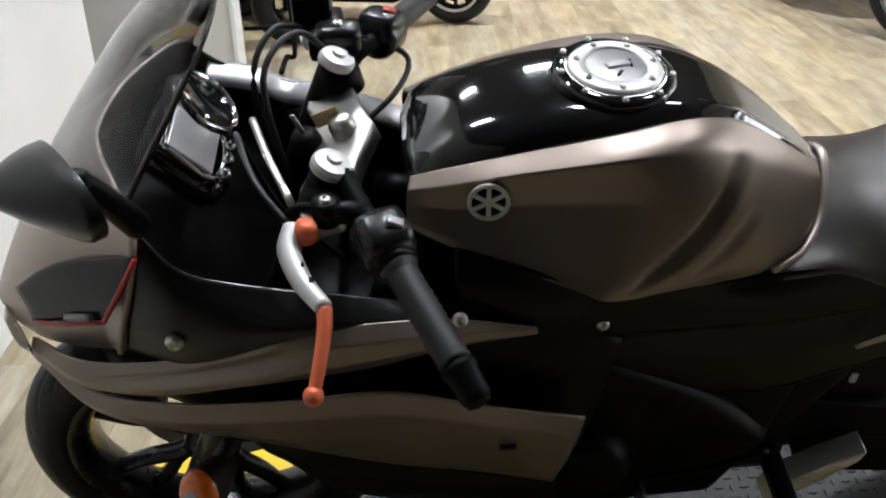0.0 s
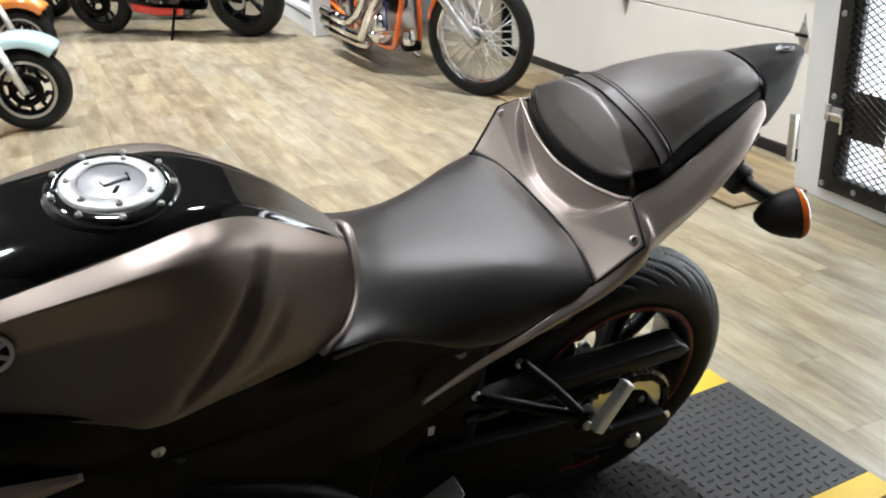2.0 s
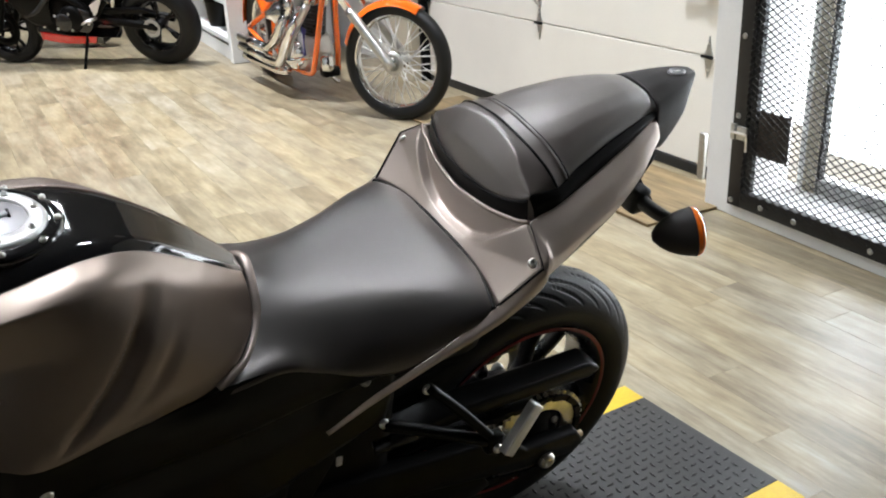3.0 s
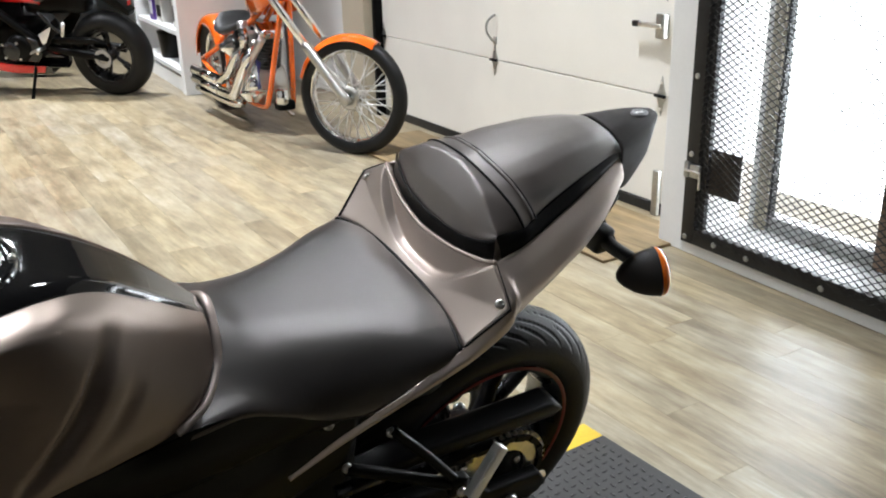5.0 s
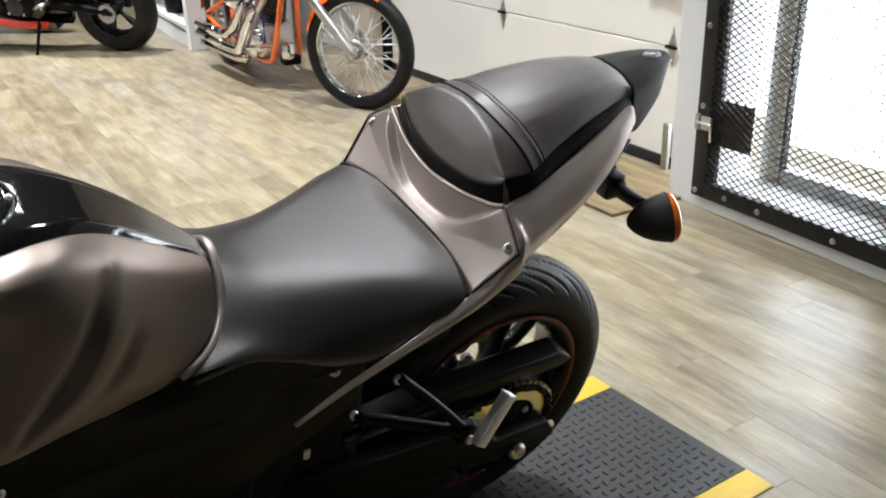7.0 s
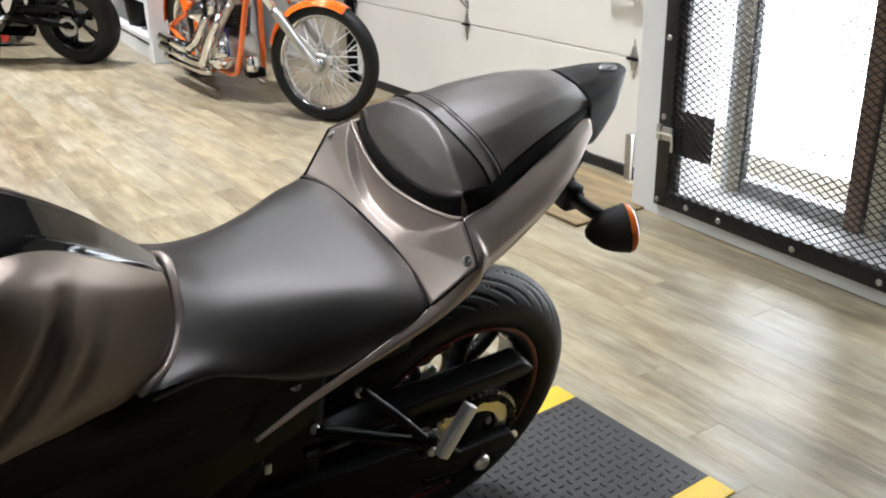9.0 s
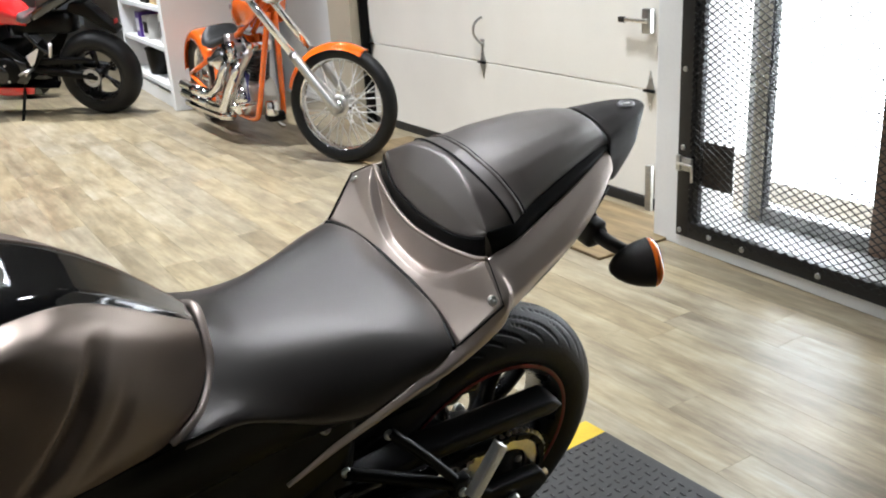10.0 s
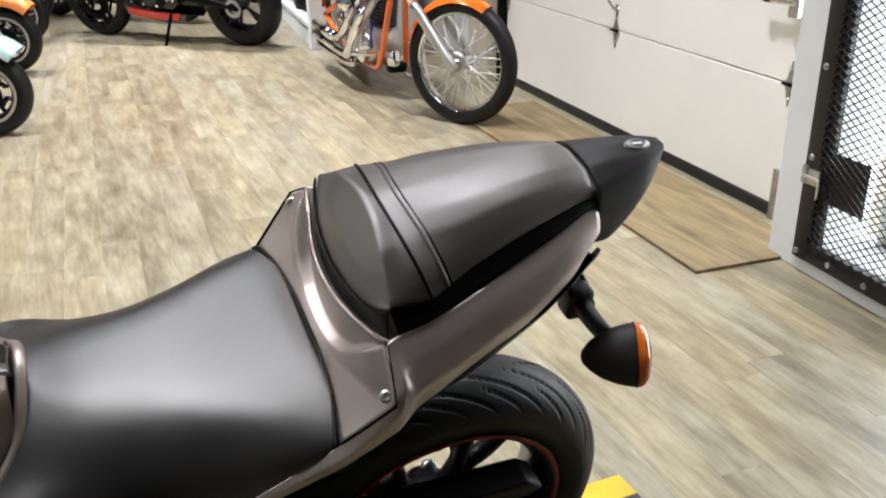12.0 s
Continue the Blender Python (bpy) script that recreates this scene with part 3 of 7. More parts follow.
def tyre(r, w, rim, n=180, tread=None):
    """A tyre's cross-section turned about y; tread(a, h) gives a groove's depth."""
    prof = []
    m, rho = 56, 0.65 * (r - rim)
    for k in range(m + 1):
        a = 2.9 * (k / m - 0.5)
        prof.append((r - rho + rho * math.cos(a), w / 2 * math.sin(a)))
    prof = [(rim, -w * 0.41), (rim + 0.010, -w * 0.455), (rim + 0.022, -w * 0.485)] + prof + [(rim + 0.022, w * 0.485), (rim + 0.010, w * 0.455), (rim, w * 0.41)]
    prof = [(rim - 0.006, -w * 0.36)] + prof + [(rim - 0.006, w * 0.36)]
    prof += [(rim - 0.012, w * 0.2), (rim - 0.012, -w * 0.2)]
    bend = (lambda rr, h, a: rr - tread(a, h / (w / 2)) if rr > rim + 0.3 * (r - rim) else rr) if tread else None
    return lathe(prof, n, "y", shut=True, bend=bend)


def sweeps(count, lean, depth, width):
    """Long slanting tread grooves on both shoulders."""
    def tread(a, h):
        b = abs(h)
        if b < 0.08 or b > 0.92:
            return 0.0
        v = (a + (0.5 if h > 0 else 0) * 2 * math.pi / count + lean * (b - 0.08) ** 0.8) * count / (2 * math.pi)
        first = 0.08 if int(v) % 2 else 0.52
        if b < first:
            return 0.0
        d = abs(v % 1 - 0.5) * 2 * math.pi / count
        w = width * min(1.0, (b - first) * 8, (0.92 - b) * 6)
        return depth * max(0.0, min(1.0, (w - d) / 0.006 + 0.5))
    return tread


def cast_wheel(parent, at, r, w, rim, spokes, line=True, n=180, tread=None, name="wheel", split=0.19, phase=0.0):
    """Tyre, cast rim, split spokes, hub and coloured rim line."""
    wh = new(name)
    wh.parent = parent
    wh.matrix_basis = Matrix.Translation(at)
    part("tyre", tyre(r, w, rim, n, tread), M_TYRE, wh, "black road tyre")
    rw = w * 0.40
    part("rim", lathe([(rim + 0.004, -rw), (rim - 0.004, -rw - 0.003), (rim - 0.014, -rw), (rim - 0.028, -rw * 0.6), (rim - 0.034, 0), (rim - 0.028, rw * 0.6), (rim - 0.014, rw), (rim - 0.004, rw + 0.003), (rim + 0.004, rw)], 96, "y"), M_RIM, wh)
    if line:
        for s in (-1, 1):
            part("rim_line", lathe([(rim - 0.0005, s * (rw + 0.0045)), (rim - 0.0045, s * (rw + 0.0052)), (rim - 0.0085, s * (rw + 0.004))], 96, "y"), M_RIMLINE, wh, "thin red line")
    part("hub", lathe([(0, -0.055), (0.022, -0.055), (0.03, -0.045), (0.045, -0.03), (0.05, 0), (0.045, 0.03), (0.03, 0.045), (0.022, 0.055), (0, 0.055)], 40, "y"), M_RIM, wh)
    for k in range(spokes):
        a = 2 * math.pi * k / spokes + phase
        for d in (-split, split):
            c0, c1 = Vector((math.cos(a), 0, math.sin(a))), Vector((math.cos(a + d), 0, math.sin(a + d)))
            p = [c0 * 0.045, c0 * 0.06 + c1 * 0.03, c1 * (rim * 0.62), c1 * (rim - 0.026)]
            part("spoke", moved(tube([tuple(x) for x in p], 0.013, 8, 9, 0.011), Matrix.Diagonal((1, 1.5, 1, 1))), M_RIM, wh)
    return wh


AX, AY, AZ, FX = 0.995, 0.047, 0.297, -0.405
rear = cast_wheel(bike, (AX, AY, AZ), 0.300, 0.130, 0.2125, 5, True, 720, sweeps(36, 0.75, 0.006, 0.016), "rear_wheel", phase=-0.22)
front = cast_wheel(bike, (FX, 0, 0.293), 0.293, 0.112, 0.221, 5, False, 420, sweeps(28, -0.6, 0.004, 0.012), "front_wheel")
part("brake_disc", lathe([(0.085, 0.058), (0.149, 0.058), (0.149, 0.062), (0.085, 0.062)], 64, "y", shut=True), M_ALU, front, "steel brake disc")

# sprocket, chain, brake disc at the rear


def sprocket(r, teeth):
    bm = bmesh.new()
    n = teeth * 4
    outer = [r + (0.004 if k % 4 in (1, 2) else -0.003) for k in range(n)]
    rows = []
    for y in (-0.003, 0.003):
        rows.append(([bm.verts.new((outer[k] * math.cos(2 * math.pi * k / n), y, outer[k] * math.sin(2 * math.pi * k / n))) for k in range(n)],
                     [bm.verts.new((r * 0.62 * math.cos(2 * math.pi * k / n), y, r * 0.62 * math.sin(2 * math.pi * k / n))) for k in range(n)]))
    (a, b), (c, d) = rows
    for k in range(n):
        j = (k + 1) % n
        bm.faces.new((a[k], a[j], b[j], b[k]))
        bm.faces.new((c[j], c[k], d[k], d[j]))
        bm.faces.new((a[j], a[k], c[k], c[j]))
        bm.faces.new((b[k], b[j], d[j], d[k]))
    return bm


part("sprocket", moved(sprocket(0.106, 43), Matrix.Translation((0, -0.112, 0))), M_STEEL, rear, "toothed steel sprocket", smooth=False)
part("sprocket_carrier", lathe([(0.0, -0.12), (0.03, -0.12), (0.036, -0.11), (0.062, -0.106), (0.066, -0.09), (0.05, -0.05)], 40, "y"), M_DARK, rear)
for k in range(4):
    a = 0.4 + k * math.pi / 2
    bolt(rear, (0.05 * math.cos(a), -0.108, 0.05 * math.sin(a)), (0, -1, 0), 0.008)
part("brake_disc", lathe([(0.07, 0.07), (0.11, 0.07), (0.11, 0.074), (0.07, 0.074)], 64, "y", shut=True), M_ALU, rear, "steel brake disc")
chain = bmesh.new()
path = [(AX + 0.098 * math.cos(a), AZ + 0.098 * math.sin(a)) for a in np.linspace(math.pi / 2, -math.pi / 2, 16)]
path = [(0.45 + (AX - 0.45) * k / 24, 0.40 + (AZ + 0.098 - 0.40) * k / 24) for k in range(24)] + path + [(AX + (0.45 - AX) * k / 24, AZ - 0.098 + (0.33 - AZ + 0.098) * k / 24) for k in range(1, 25)]
for k, ((x0, z0), (x1, z1)) in enumerate(zip(path, path[1:])):
    d = math.degrees(math.atan2(z1 - z0, x1 - x0))
    bmesh.ops.create_cube(chain, size=1, matrix=Matrix.Translation(((x0 + x1) / 2, -0.066, (z0 + z1) / 2)) @ pose(0, 0, 0, 0, -d, 0) @ Matrix.Diagonal((math.hypot(x1 - x0, z1 - z0) * 1.05, 0.018 if k % 2 else 0.013, 0.012, 1)))
part("chain", chain, M_DARK, bike, "dark drive chain", smooth=False)

rc = part("rear_caliper", block(0.075, 0.04, 0.05, (1.03, 0.118, 0.372), 0.012), M_DARK, bike)
bolt(rc, (1.006, 0.084, 0.335), (-0.3, -0.8, 0.5), 0.013)

# swingarm, guard, axle
for s in (-1, 1):
    ya, yb = AY + s * 0.149, AY + s * 0.120
    arm = part("swingarm", prism([(0.46, 0.40), (0.47, 0.35), (0.72, 0.320), (0.95, 0.262), (1.075, 0.248), (1.095, 0.272), (1.072, 0.305), (0.95, 0.315), (0.885, 0.378), (0.73, 0.395), (0.52, 0.43)], ya, yb, 0.006), M_DARK, bike)
    part("brace", prism([(0.50, 0.37), (0.87, 0.275), (0.89, 0.235), (0.81, 0.195), (0.56, 0.225)], AY + s * 0.122, AY + s * 0.134, 0.003), M_DARK, arm)
    bolt(arm, (1.000, ya + s * 0.002, 0.268), (0, s, 0), 0.018)
    part("adjuster", tube([(1.068, ya - s * 0.012, 0.283), (1.094, ya - s * 0.012, 0.281)], 0.007), M_OUTLET if s < 0 else M_STEEL, arm, "brass adjuster bolt")
part("chain_guard", prism([(0.62, 0.435), (0.80, 0.452), (1.10, 0.440), (1.128, 0.418), (1.105, 0.404), (0.80, 0.422), (0.62, 0.41)], -0.066, -0.014, 0.006), M_PLASTIC, bike, "long black chain guard")
part("hugger", prism([(0.55, 0.43), (0.66, 0.50), (0.72, 0.56), (0.70, 0.58), (0.60, 0.52), (0.52, 0.46)], -0.045, 0.105, 0.01), M_PLASTIC, bike)

# engine, frame, radiator, exhaust: the dark mass between the fairings
part("engine", join(block(0.34, 0.26, 0.30, (0.10, 0, 0.40), 0.03), block(0.20, 0.22, 0.22, (0.0, 0, 0.55), 0.02, pose(0, 0, 0, 0, -18, 0)), lathe([(0, -0.17), (0.07, -0.17), (0.085, -0.155), (0.09, -0.12)], 32, "y", (0.16, 0, 0.36)), lathe([(0, -0.165), (0.045, -0.165), (0.055, -0.14), (0.06, -0.12)], 32, "y", (0.02, 0, 0.40))), M_DARK, bike, "dark engine cases")
part("sump", block(0.42, 0.16, 0.10, (0.08, 0, 0.20), 0.03), M_DARK, bike)
part("radiator", block(0.05, 0.26, 0.24, (-0.20, 0, 0.55), 0.01, pose(0, 0, 0, 0, 0, 0)), M_DARK, bike)
part("shock_linkage", join(block(0.40, 0.17, 0.36, (0.47, 0, 0.46), 0.03), block(0.30, 0.12, 0.12, (0.40, 0, 0.24), 0.03)), M_DARK, bike)
part("airbox", block(0.36, 0.20, 0.16, (0.12, 0, 0.76), 0.04), M_PLASTIC, bike)
part("subframe", block(0.44, 0.17, 0.13, (0.60, 0, 0.66), 0.03), M_PLASTIC, bike)
part("undertail", sheet(both([[(0.62, 0, 0.70), (0.62, 0.12, 0.70), (0.62, 0.13, 0.74)], [(0.84, 0, 0.745), (0.84, 0.12, 0.745), (0.84, 0.14, 0.79)], [(1.02, 0, 0.80), (1.02, 0.08, 0.80), (1.02, 0.10, 0.83)], [(1.12, 0, 0.86), (1.12, 0.05, 0.86), (1.12, 0.06, 0.88)]]), 20, 12, 0.006), M_PLASTIC, bike)
part("exhaust", join(lathe([(0.0, 0.0), (0.05, 0.0), (0.058, 0.03), (0.056, 0.30), (0.04, 0.33), (0.0, 0.33)], 32, "x", (0.62, 0.17, 0.36))), M_DARK, bike, "dark exhaust silencer")
part("frame_spar", tube([(-0.12, -0.10, 0.72), (0.10, -0.145, 0.64), (0.32, -0.13, 0.50), (0.44, -0.11, 0.38)], 0.026), M_DARK, bike)
part("frame_spar", tube([(-0.12, 0.10, 0.72), (0.10, 0.145, 0.64), (0.32, 0.13, 0.50), (0.44, 0.11, 0.38)], 0.026), M_DARK, bike)
stand = part("side_stand", tube([(0.16, -0.12, 0.30), (0.22, -0.20, 0.17), (0.26, -0.265, 0.045), (0.27, -0.285, -0.068)], 0.011), M_DARK, bike, "black side stand, folded out")
part("stand_foot", block(0.05, 0.045, 0.010, (0.27, -0.287, -0.075), 0.003, None), M_DARK, stand)

# tank: gloss black spine between two grey covers
TANK = [[(-0.075, 0, 0.885), (-0.075, 0.04, 0.884), (-0.070, 0.07, 0.880), (-0.066, 0.088, 0.872)],
        [(-0.055, 0, 0.910), (-0.055, 0.045, 0.908), (-0.055, 0.075, 0.902), (-0.055, 0.092, 0.890)],
        [(0.0, 0, 0.938), (0.0, 0.05, 0.935), (0.0, 0.080, 0.925), (0.0, 0.096, 0.908)],
        [(0.08, 0, 0.956), (0.08, 0.05, 0.954), (0.08, 0.080, 0.945), (0.08, 0.098, 0.926)],
        [(0.18, 0, 0.963), (0.18, 0.05, 0.962), (0.18, 0.074, 0.957), (0.18, 0.092, 0.942)],
        [(0.25, 0, 0.957), (0.25, 0.04, 0.957), (0.25, 0.060, 0.955), (0.25, 0.078, 0.946)],
        [(0.31, 0, 0.938), (0.31, 0.03, 0.938), (0.31, 0.045, 0.937), (0.31, 0.060, 0.930)],
        [(0.366, 0, 0.902), (0.366, 0.025, 0.902), (0.366, 0.038, 0.902), (0.366, 0.050, 0.896)],
        [(0.42, 0, 0.860), (0.42, 0.018, 0.860), (0.42, 0.028, 0.859), (0.42, 0.036, 0.854)],
        [(0.452, 0, 0.832), (0.452, 0.010, 0.832), (0.452, 0.016, 0.831), (0.452, 0.022, 0.828)]]
part("tank", sheet(both(TANK), 72, 33, 0.004), M_BLACK, bike, "gloss black fuel tank top")

COVER = [[(-0.066, 0.086, 0.889), (-0.070, 0.102, 0.882), (-0.072, 0.112, 0.866), (-0.072, 0.120, 0.850), (-0.070, 0.122, 0.842)],
         [(-0.02, 0.094, 0.906), (-0.020, 0.116, 0.897), (-0.02, 0.116, 0.862), (-0.02, 0.138, 0.835), (-0.02, 0.142, 0.826)],
         [(0.05, 0.098, 0.923), (0.050, 0.125, 0.915), (0.05, 0.122, 0.868), (0.05, 0.154, 0.820), (0.05, 0.163, 0.808)],
         [(0.12, 0.099, 0.937), (0.120, 0.131, 0.928), (0.12, 0.133, 0.876), (0.12, 0.174, 0.800), (0.12, 0.182, 0.787)],
         [(0.175, 0.095, 0.945), (0.180, 0.132, 0.936), (0.18, 0.144, 0.880), (0.17, 0.182, 0.790), (0.16, 0.188, 0.772)],
         [(0.25, 0.080, 0.949), (0.250, 0.121, 0.935), (0.25, 0.149, 0.876), (0.245, 0.171, 0.795), (0.24, 0.172, 0.766)],
         [(0.31, 0.062, 0.933), (0.310, 0.101, 0.912), (0.312, 0.137, 0.856), (0.312, 0.154, 0.790), (0.308, 0.152, 0.760)],
         [(0.366, 0.052, 0.899), (0.366, 0.085, 0.878), (0.366, 0.114, 0.832), (0.366, 0.133, 0.786), (0.362, 0.136, 0.757)],
         [(0.412, 0.039, 0.863), (0.412, 0.065, 0.848), (0.412, 0.088, 0.812), (0.410, 0.108, 0.782), (0.406, 0.113, 0.766)],
         [(0.447, 0.024, 0.833), (0.447, 0.041, 0.824), (0.447, 0.055, 0.804), (0.445, 0.068, 0.790), (0.443, 0.072, 0.782)]]


def dents(p):
    """Two swept hollows behind the knee ridge."""
    x, y, z = p
    out = np.array(p, float)
    k = (z - 0.80) / 0.12
    if -0.2 < k < 0.98:
        for x0, bend, deep, top in ((0.196, 0.106, 0.018, 0.98), (0.262, 0.10, 0.006, 0.62)):
            line = x0 + bend * k ** 0.7 if k > 0 else x0 + bend * k
            d = x - line
            fade = max(0.0, min(1.0, (top - k) * 3)) * max(0.0, min(1.0, (k + 0.2) * 3))
            if 0 < d < 0.036:
                out[1] -= math.copysign(deep * fade * min(1.0, d / 0.010) * (1 - d / 0.036) ** 0.8, y)
    return out


covers = {}
for s in (-1, 1):
    covers[s] = part("tank_cover", sheet(side(COVER, s), 150, 57, 0.004, [0.95] * 4 + [0.75, 0.15, 0.1, 0.1, 0.1, 0.1], dents), M_GREY, bike, "matte grey sculpted tank cover")

# emblem: plain ring with three crossed bars
em = part("emblem", moved(lathe([(0.0195, 0.0), (0.0195, 0.003), (0.0245, 0.003), (0.0245, 0.0)], 40, shut=True), Matrix()), M_WHITEMARK, covers[-1], "silver ring emblem")
em.matrix_basis = Matrix.Translation((0.021, -0.1262, 0.8800)) @ Vector((-0.06, -0.985, 0.12)).to_track_quat("Z", "Y").to_matrix().to_4x4()
for k in range(3):
    part("bar", block(0.040, 0.0055, 0.002, (0, 0, 0.0015), 0.0005, pose(0, 0, 0, 0, 0, 30 + 60 * k)), M_WHITEMARK, em)
part("emblem_disc", lathe([(0.0, 0.0), (0.02, 0.0), (0.02, 0.001), (0.0, 0.001)], 32), M_PLASTIC, em)

# fuel cap
cap = new("fuel_cap")
cap.parent = bike
cap.matrix_basis = Matrix.Translation((0.178, 0, 0.965)) @ pose(0, 0, 0, 0, 3, 0)
part("ring", lathe([(0.037, 0.004), (0.037, 0.0085), (0.053, 0.0075), (0.056, 0.004), (0.056, -0.004), (0.037, -0.004)], 64, shut=True), M_CAP, cap, "bright alloy cap ring")
part("lid", lathe([(0.0, 0.0075), (0.034, 0.0075), (0.0365, 0.006), (0.0368, 0.0), (0.0, 0.0)], 48), M_GREYCAP, cap, "grey lock lid")
part("key_flap", block(0.030, 0.012, 0.003, (0.002, 0.0, 0.009), 0.0015, pose(0, 0, 0, 0, 0, 20)), M_GREYCAP, cap)
part("marking", block(0.014, 0.004, 0.001, (-0.015, -0.010, 0.008), 0, pose(0, 0, 0, 0, 0, 60)), M_PLASTIC, cap)
part("marking", block(0.003, 0.016, 0.001, (0.018, 0.004, 0.008), 0), M_PLASTIC, cap)
for k in range(7):
    a = 2 * math.pi * k / 7 + 0.2
    part("bolt", moved(knob(0.0042, 0.0035), Matrix.Translation((0.0465 * math.cos(a), 0.0465 * math.sin(a), 0.008))), M_STEEL, cap)
part("collar", lathe([(0.056, 0.003), (0.058, 0.0042), (0.070, 0.001), (0.075, -0.006), (0.06, -0.007)], 64), M_BLACK, cap, "gloss black collar")
for k in range(9):
    a = 2 * math.pi * k / 9 + 0.5
    part("collar_bolt", moved(knob(0.004, 0.004), Matrix.Translation((0.066 * math.cos(a), 0.066 * math.sin(a), 0.003))), M_STEEL, cap)

# grey lip between tank and seat
LIP = [(0.372, 0.134, 0.755), (0.385, 0.129, 0.758), (0.418, 0.110, 0.766), (0.446, 0.074, 0.785), (0.456, 0.040, 0.812), (0.460, 0.0, 0.832)]
lip = [(x, -w, z) for x, w, z in LIP] + [(x, w, z) for x, w, z in LIP[-2::-1]]
# lighter lacquer than the covers, so the light along the rim is in its colour
part("seat_lip", tube(lip, 0.0062, 10, 61), M_SILVER, bike, "grey rim round the tank's tail")

# rider's seat
SEAT = [[(0.335, 0.0, 0.77), (0.335, 0.05, 0.765), (0.335, 0.09, 0.755), (0.335, 0.125, 0.748), (0.345, 0.141, 0.744), (0.348, 0.141, 0.732)],
        [(0.40, 0.0, 0.80), (0.40, 0.04, 0.794), (0.40, 0.08, 0.776), (0.40, 0.116, 0.764), (0.40, 0.140, 0.757), (0.40, 0.142, 0.746)],
        [(0.455, 0.0, 0.814), (0.455, 0.03, 0.808), (0.455, 0.072, 0.792), (0.455, 0.110, 0.774), (0.455, 0.139, 0.764), (0.455, 0.142, 0.752)],
        [(0.51, 0.0, 0.800), (0.51, 0.04, 0.798), (0.51, 0.08, 0.787), (0.51, 0.118, 0.766), (0.51, 0.143, 0.745), (0.51, 0.146, 0.733)],
        [(0.57, 0.0, 0.797), (0.57, 0.05, 0.795), (0.57, 0.095, 0.783), (0.57, 0.132, 0.757), (0.57, 0.152, 0.727), (0.57, 0.155, 0.710)],
        [(0.63, 0.0, 0.799), (0.63, 0.065, 0.798), (0.63, 0.112, 0.788), (0.63, 0.147, 0.761), (0.63, 0.165, 0.730), (0.63, 0.167, 0.710)],
        [(0.695, 0.0, 0.802), (0.695, 0.080, 0.801), (0.695, 0.128, 0.795), (0.695, 0.160, 0.780), (0.695, 0.175, 0.761), (0.695, 0.177, 0.744)],
        [(0.735, 0.0, 0.805), (0.735, 0.085, 0.802), (0.735, 0.13, 0.796), (0.734, 0.160, 0.788), (0.733, 0.175, 0.778), (0.732, 0.177, 0.764)],
        [(0.762, 0.0, 0.802), (0.762, 0.085, 0.800), (0.759, 0.13, 0.795), (0.755, 0.158, 0.788), (0.751, 0.173, 0.781), (0.750, 0.175, 0.768)]]
SEAT = [r + [(r[-1][0], r[-1][1] - 0.022, r[-1][2] - 0.003)] for r in SEAT]
part("rider_seat", sheet(both(SEAT), 60, 41, 0.01), M_VINYL, bike, "smooth black vinyl rider seat")
part("seat_seam", tube([(x, k * w, z) for k, run in ((-1, slice(None, None, -1)), (1, slice(1, None))) for x, w, z in [(0.766, 0, 0.798), (0.766, 0.045, 0.798), (0.764, 0.085, 0.796), (0.759, 0.122, 0.793), (0.753, 0.152, 0.788), (0.748, 0.176, 0.781)][run]], 0.0038, 8, 49), M_PLASTIC, bike, "dark gap behind the seat")

# cowl between the seats: a raised crest with a hollow behind it
EDGE = [(0.769, 0, 0.799), (0.769, 0.045, 0.799), (0.767, 0.080, 0.797), (0.763, 0.118, 0.794), (0.757, 0.150, 0.789), (0.752, 0.174, 0.785)]
PANEL = [(0.772, 0, 0.802), (0.773, 0.045, 0.804), (0.775, 0.078, 0.812), (0.780, 0.118, 0.828), (0.788, 0.155, 0.838), (0.803, 0.1935, 0.849)]
CREST = [(0.776, 0, 0.806), (0.778, 0.045, 0.809), (0.780, 0.082, 0.826), (0.785, 0.112, 0.852), (0.792, 0.130, 0.870), (0.806, 0.144, 0.887)]
HOLLOW = [(0.790, 0, 0.810), (0.792, 0.045, 0.814), (0.795, 0.080, 0.831), (0.800, 0.108, 0.857), (0.804, 0.126, 0.874), (0.808, 0.142, 0.8875)]
RIM = [(0.785, 0, 0.866), (0.787, 0.042, 0.869), (0.793, 0.076, 0.871), (0.800, 0.106, 0.876), (0.804, 0.126, 0.881), (0.808, 0.143, 0.889)]
INSIDE = [(x + 0.007, w * 0.98, z - 0.003) for x, w, z in RIM]
DROP = [(x + 0.020, w * 0.94, z - 0.034) for x, w, z in RIM]
cowl = part("seat_cowl", sheet(both([EDGE, PANEL, CREST, HOLLOW, RIM, INSIDE, DROP]), 61, 61, 0.003, 0.35, None, 0.85), M_SILVER, bike, "silver-grey cowl between the two seats")
part("raised_rim", tube([(x, -w, z) for x, w, z in RIM[::-1]] + RIM[1:], 0.0036, 8, 61), M_GREY, cowl)
bolt(cowl, (0.798, -0.178, 0.847), (-0.3, -0.6, 0.7), 0.0075)
bolt(cowl, (0.798, 0.178, 0.847), (-0.3, 0.6, 0.7), 0.0075)
for k in (-1, 1):
    part("panel_gap", tube([(0.752, k * 0.1755, 0.7855), (0.778, k * 0.186, 0.818), (0.803, k * 0.1955, 0.849)], 0.0019, 6), M_PLASTIC, cowl, "dark panel gap")
    part("panel_gap", tube([(0.803, k * 0.1955, 0.849), (0.806, k * 0.170, 0.8695), (0.808, k * 0.145, 0.889)], 0.0008, 6), M_PLASTIC, cowl, "dark panel gap")

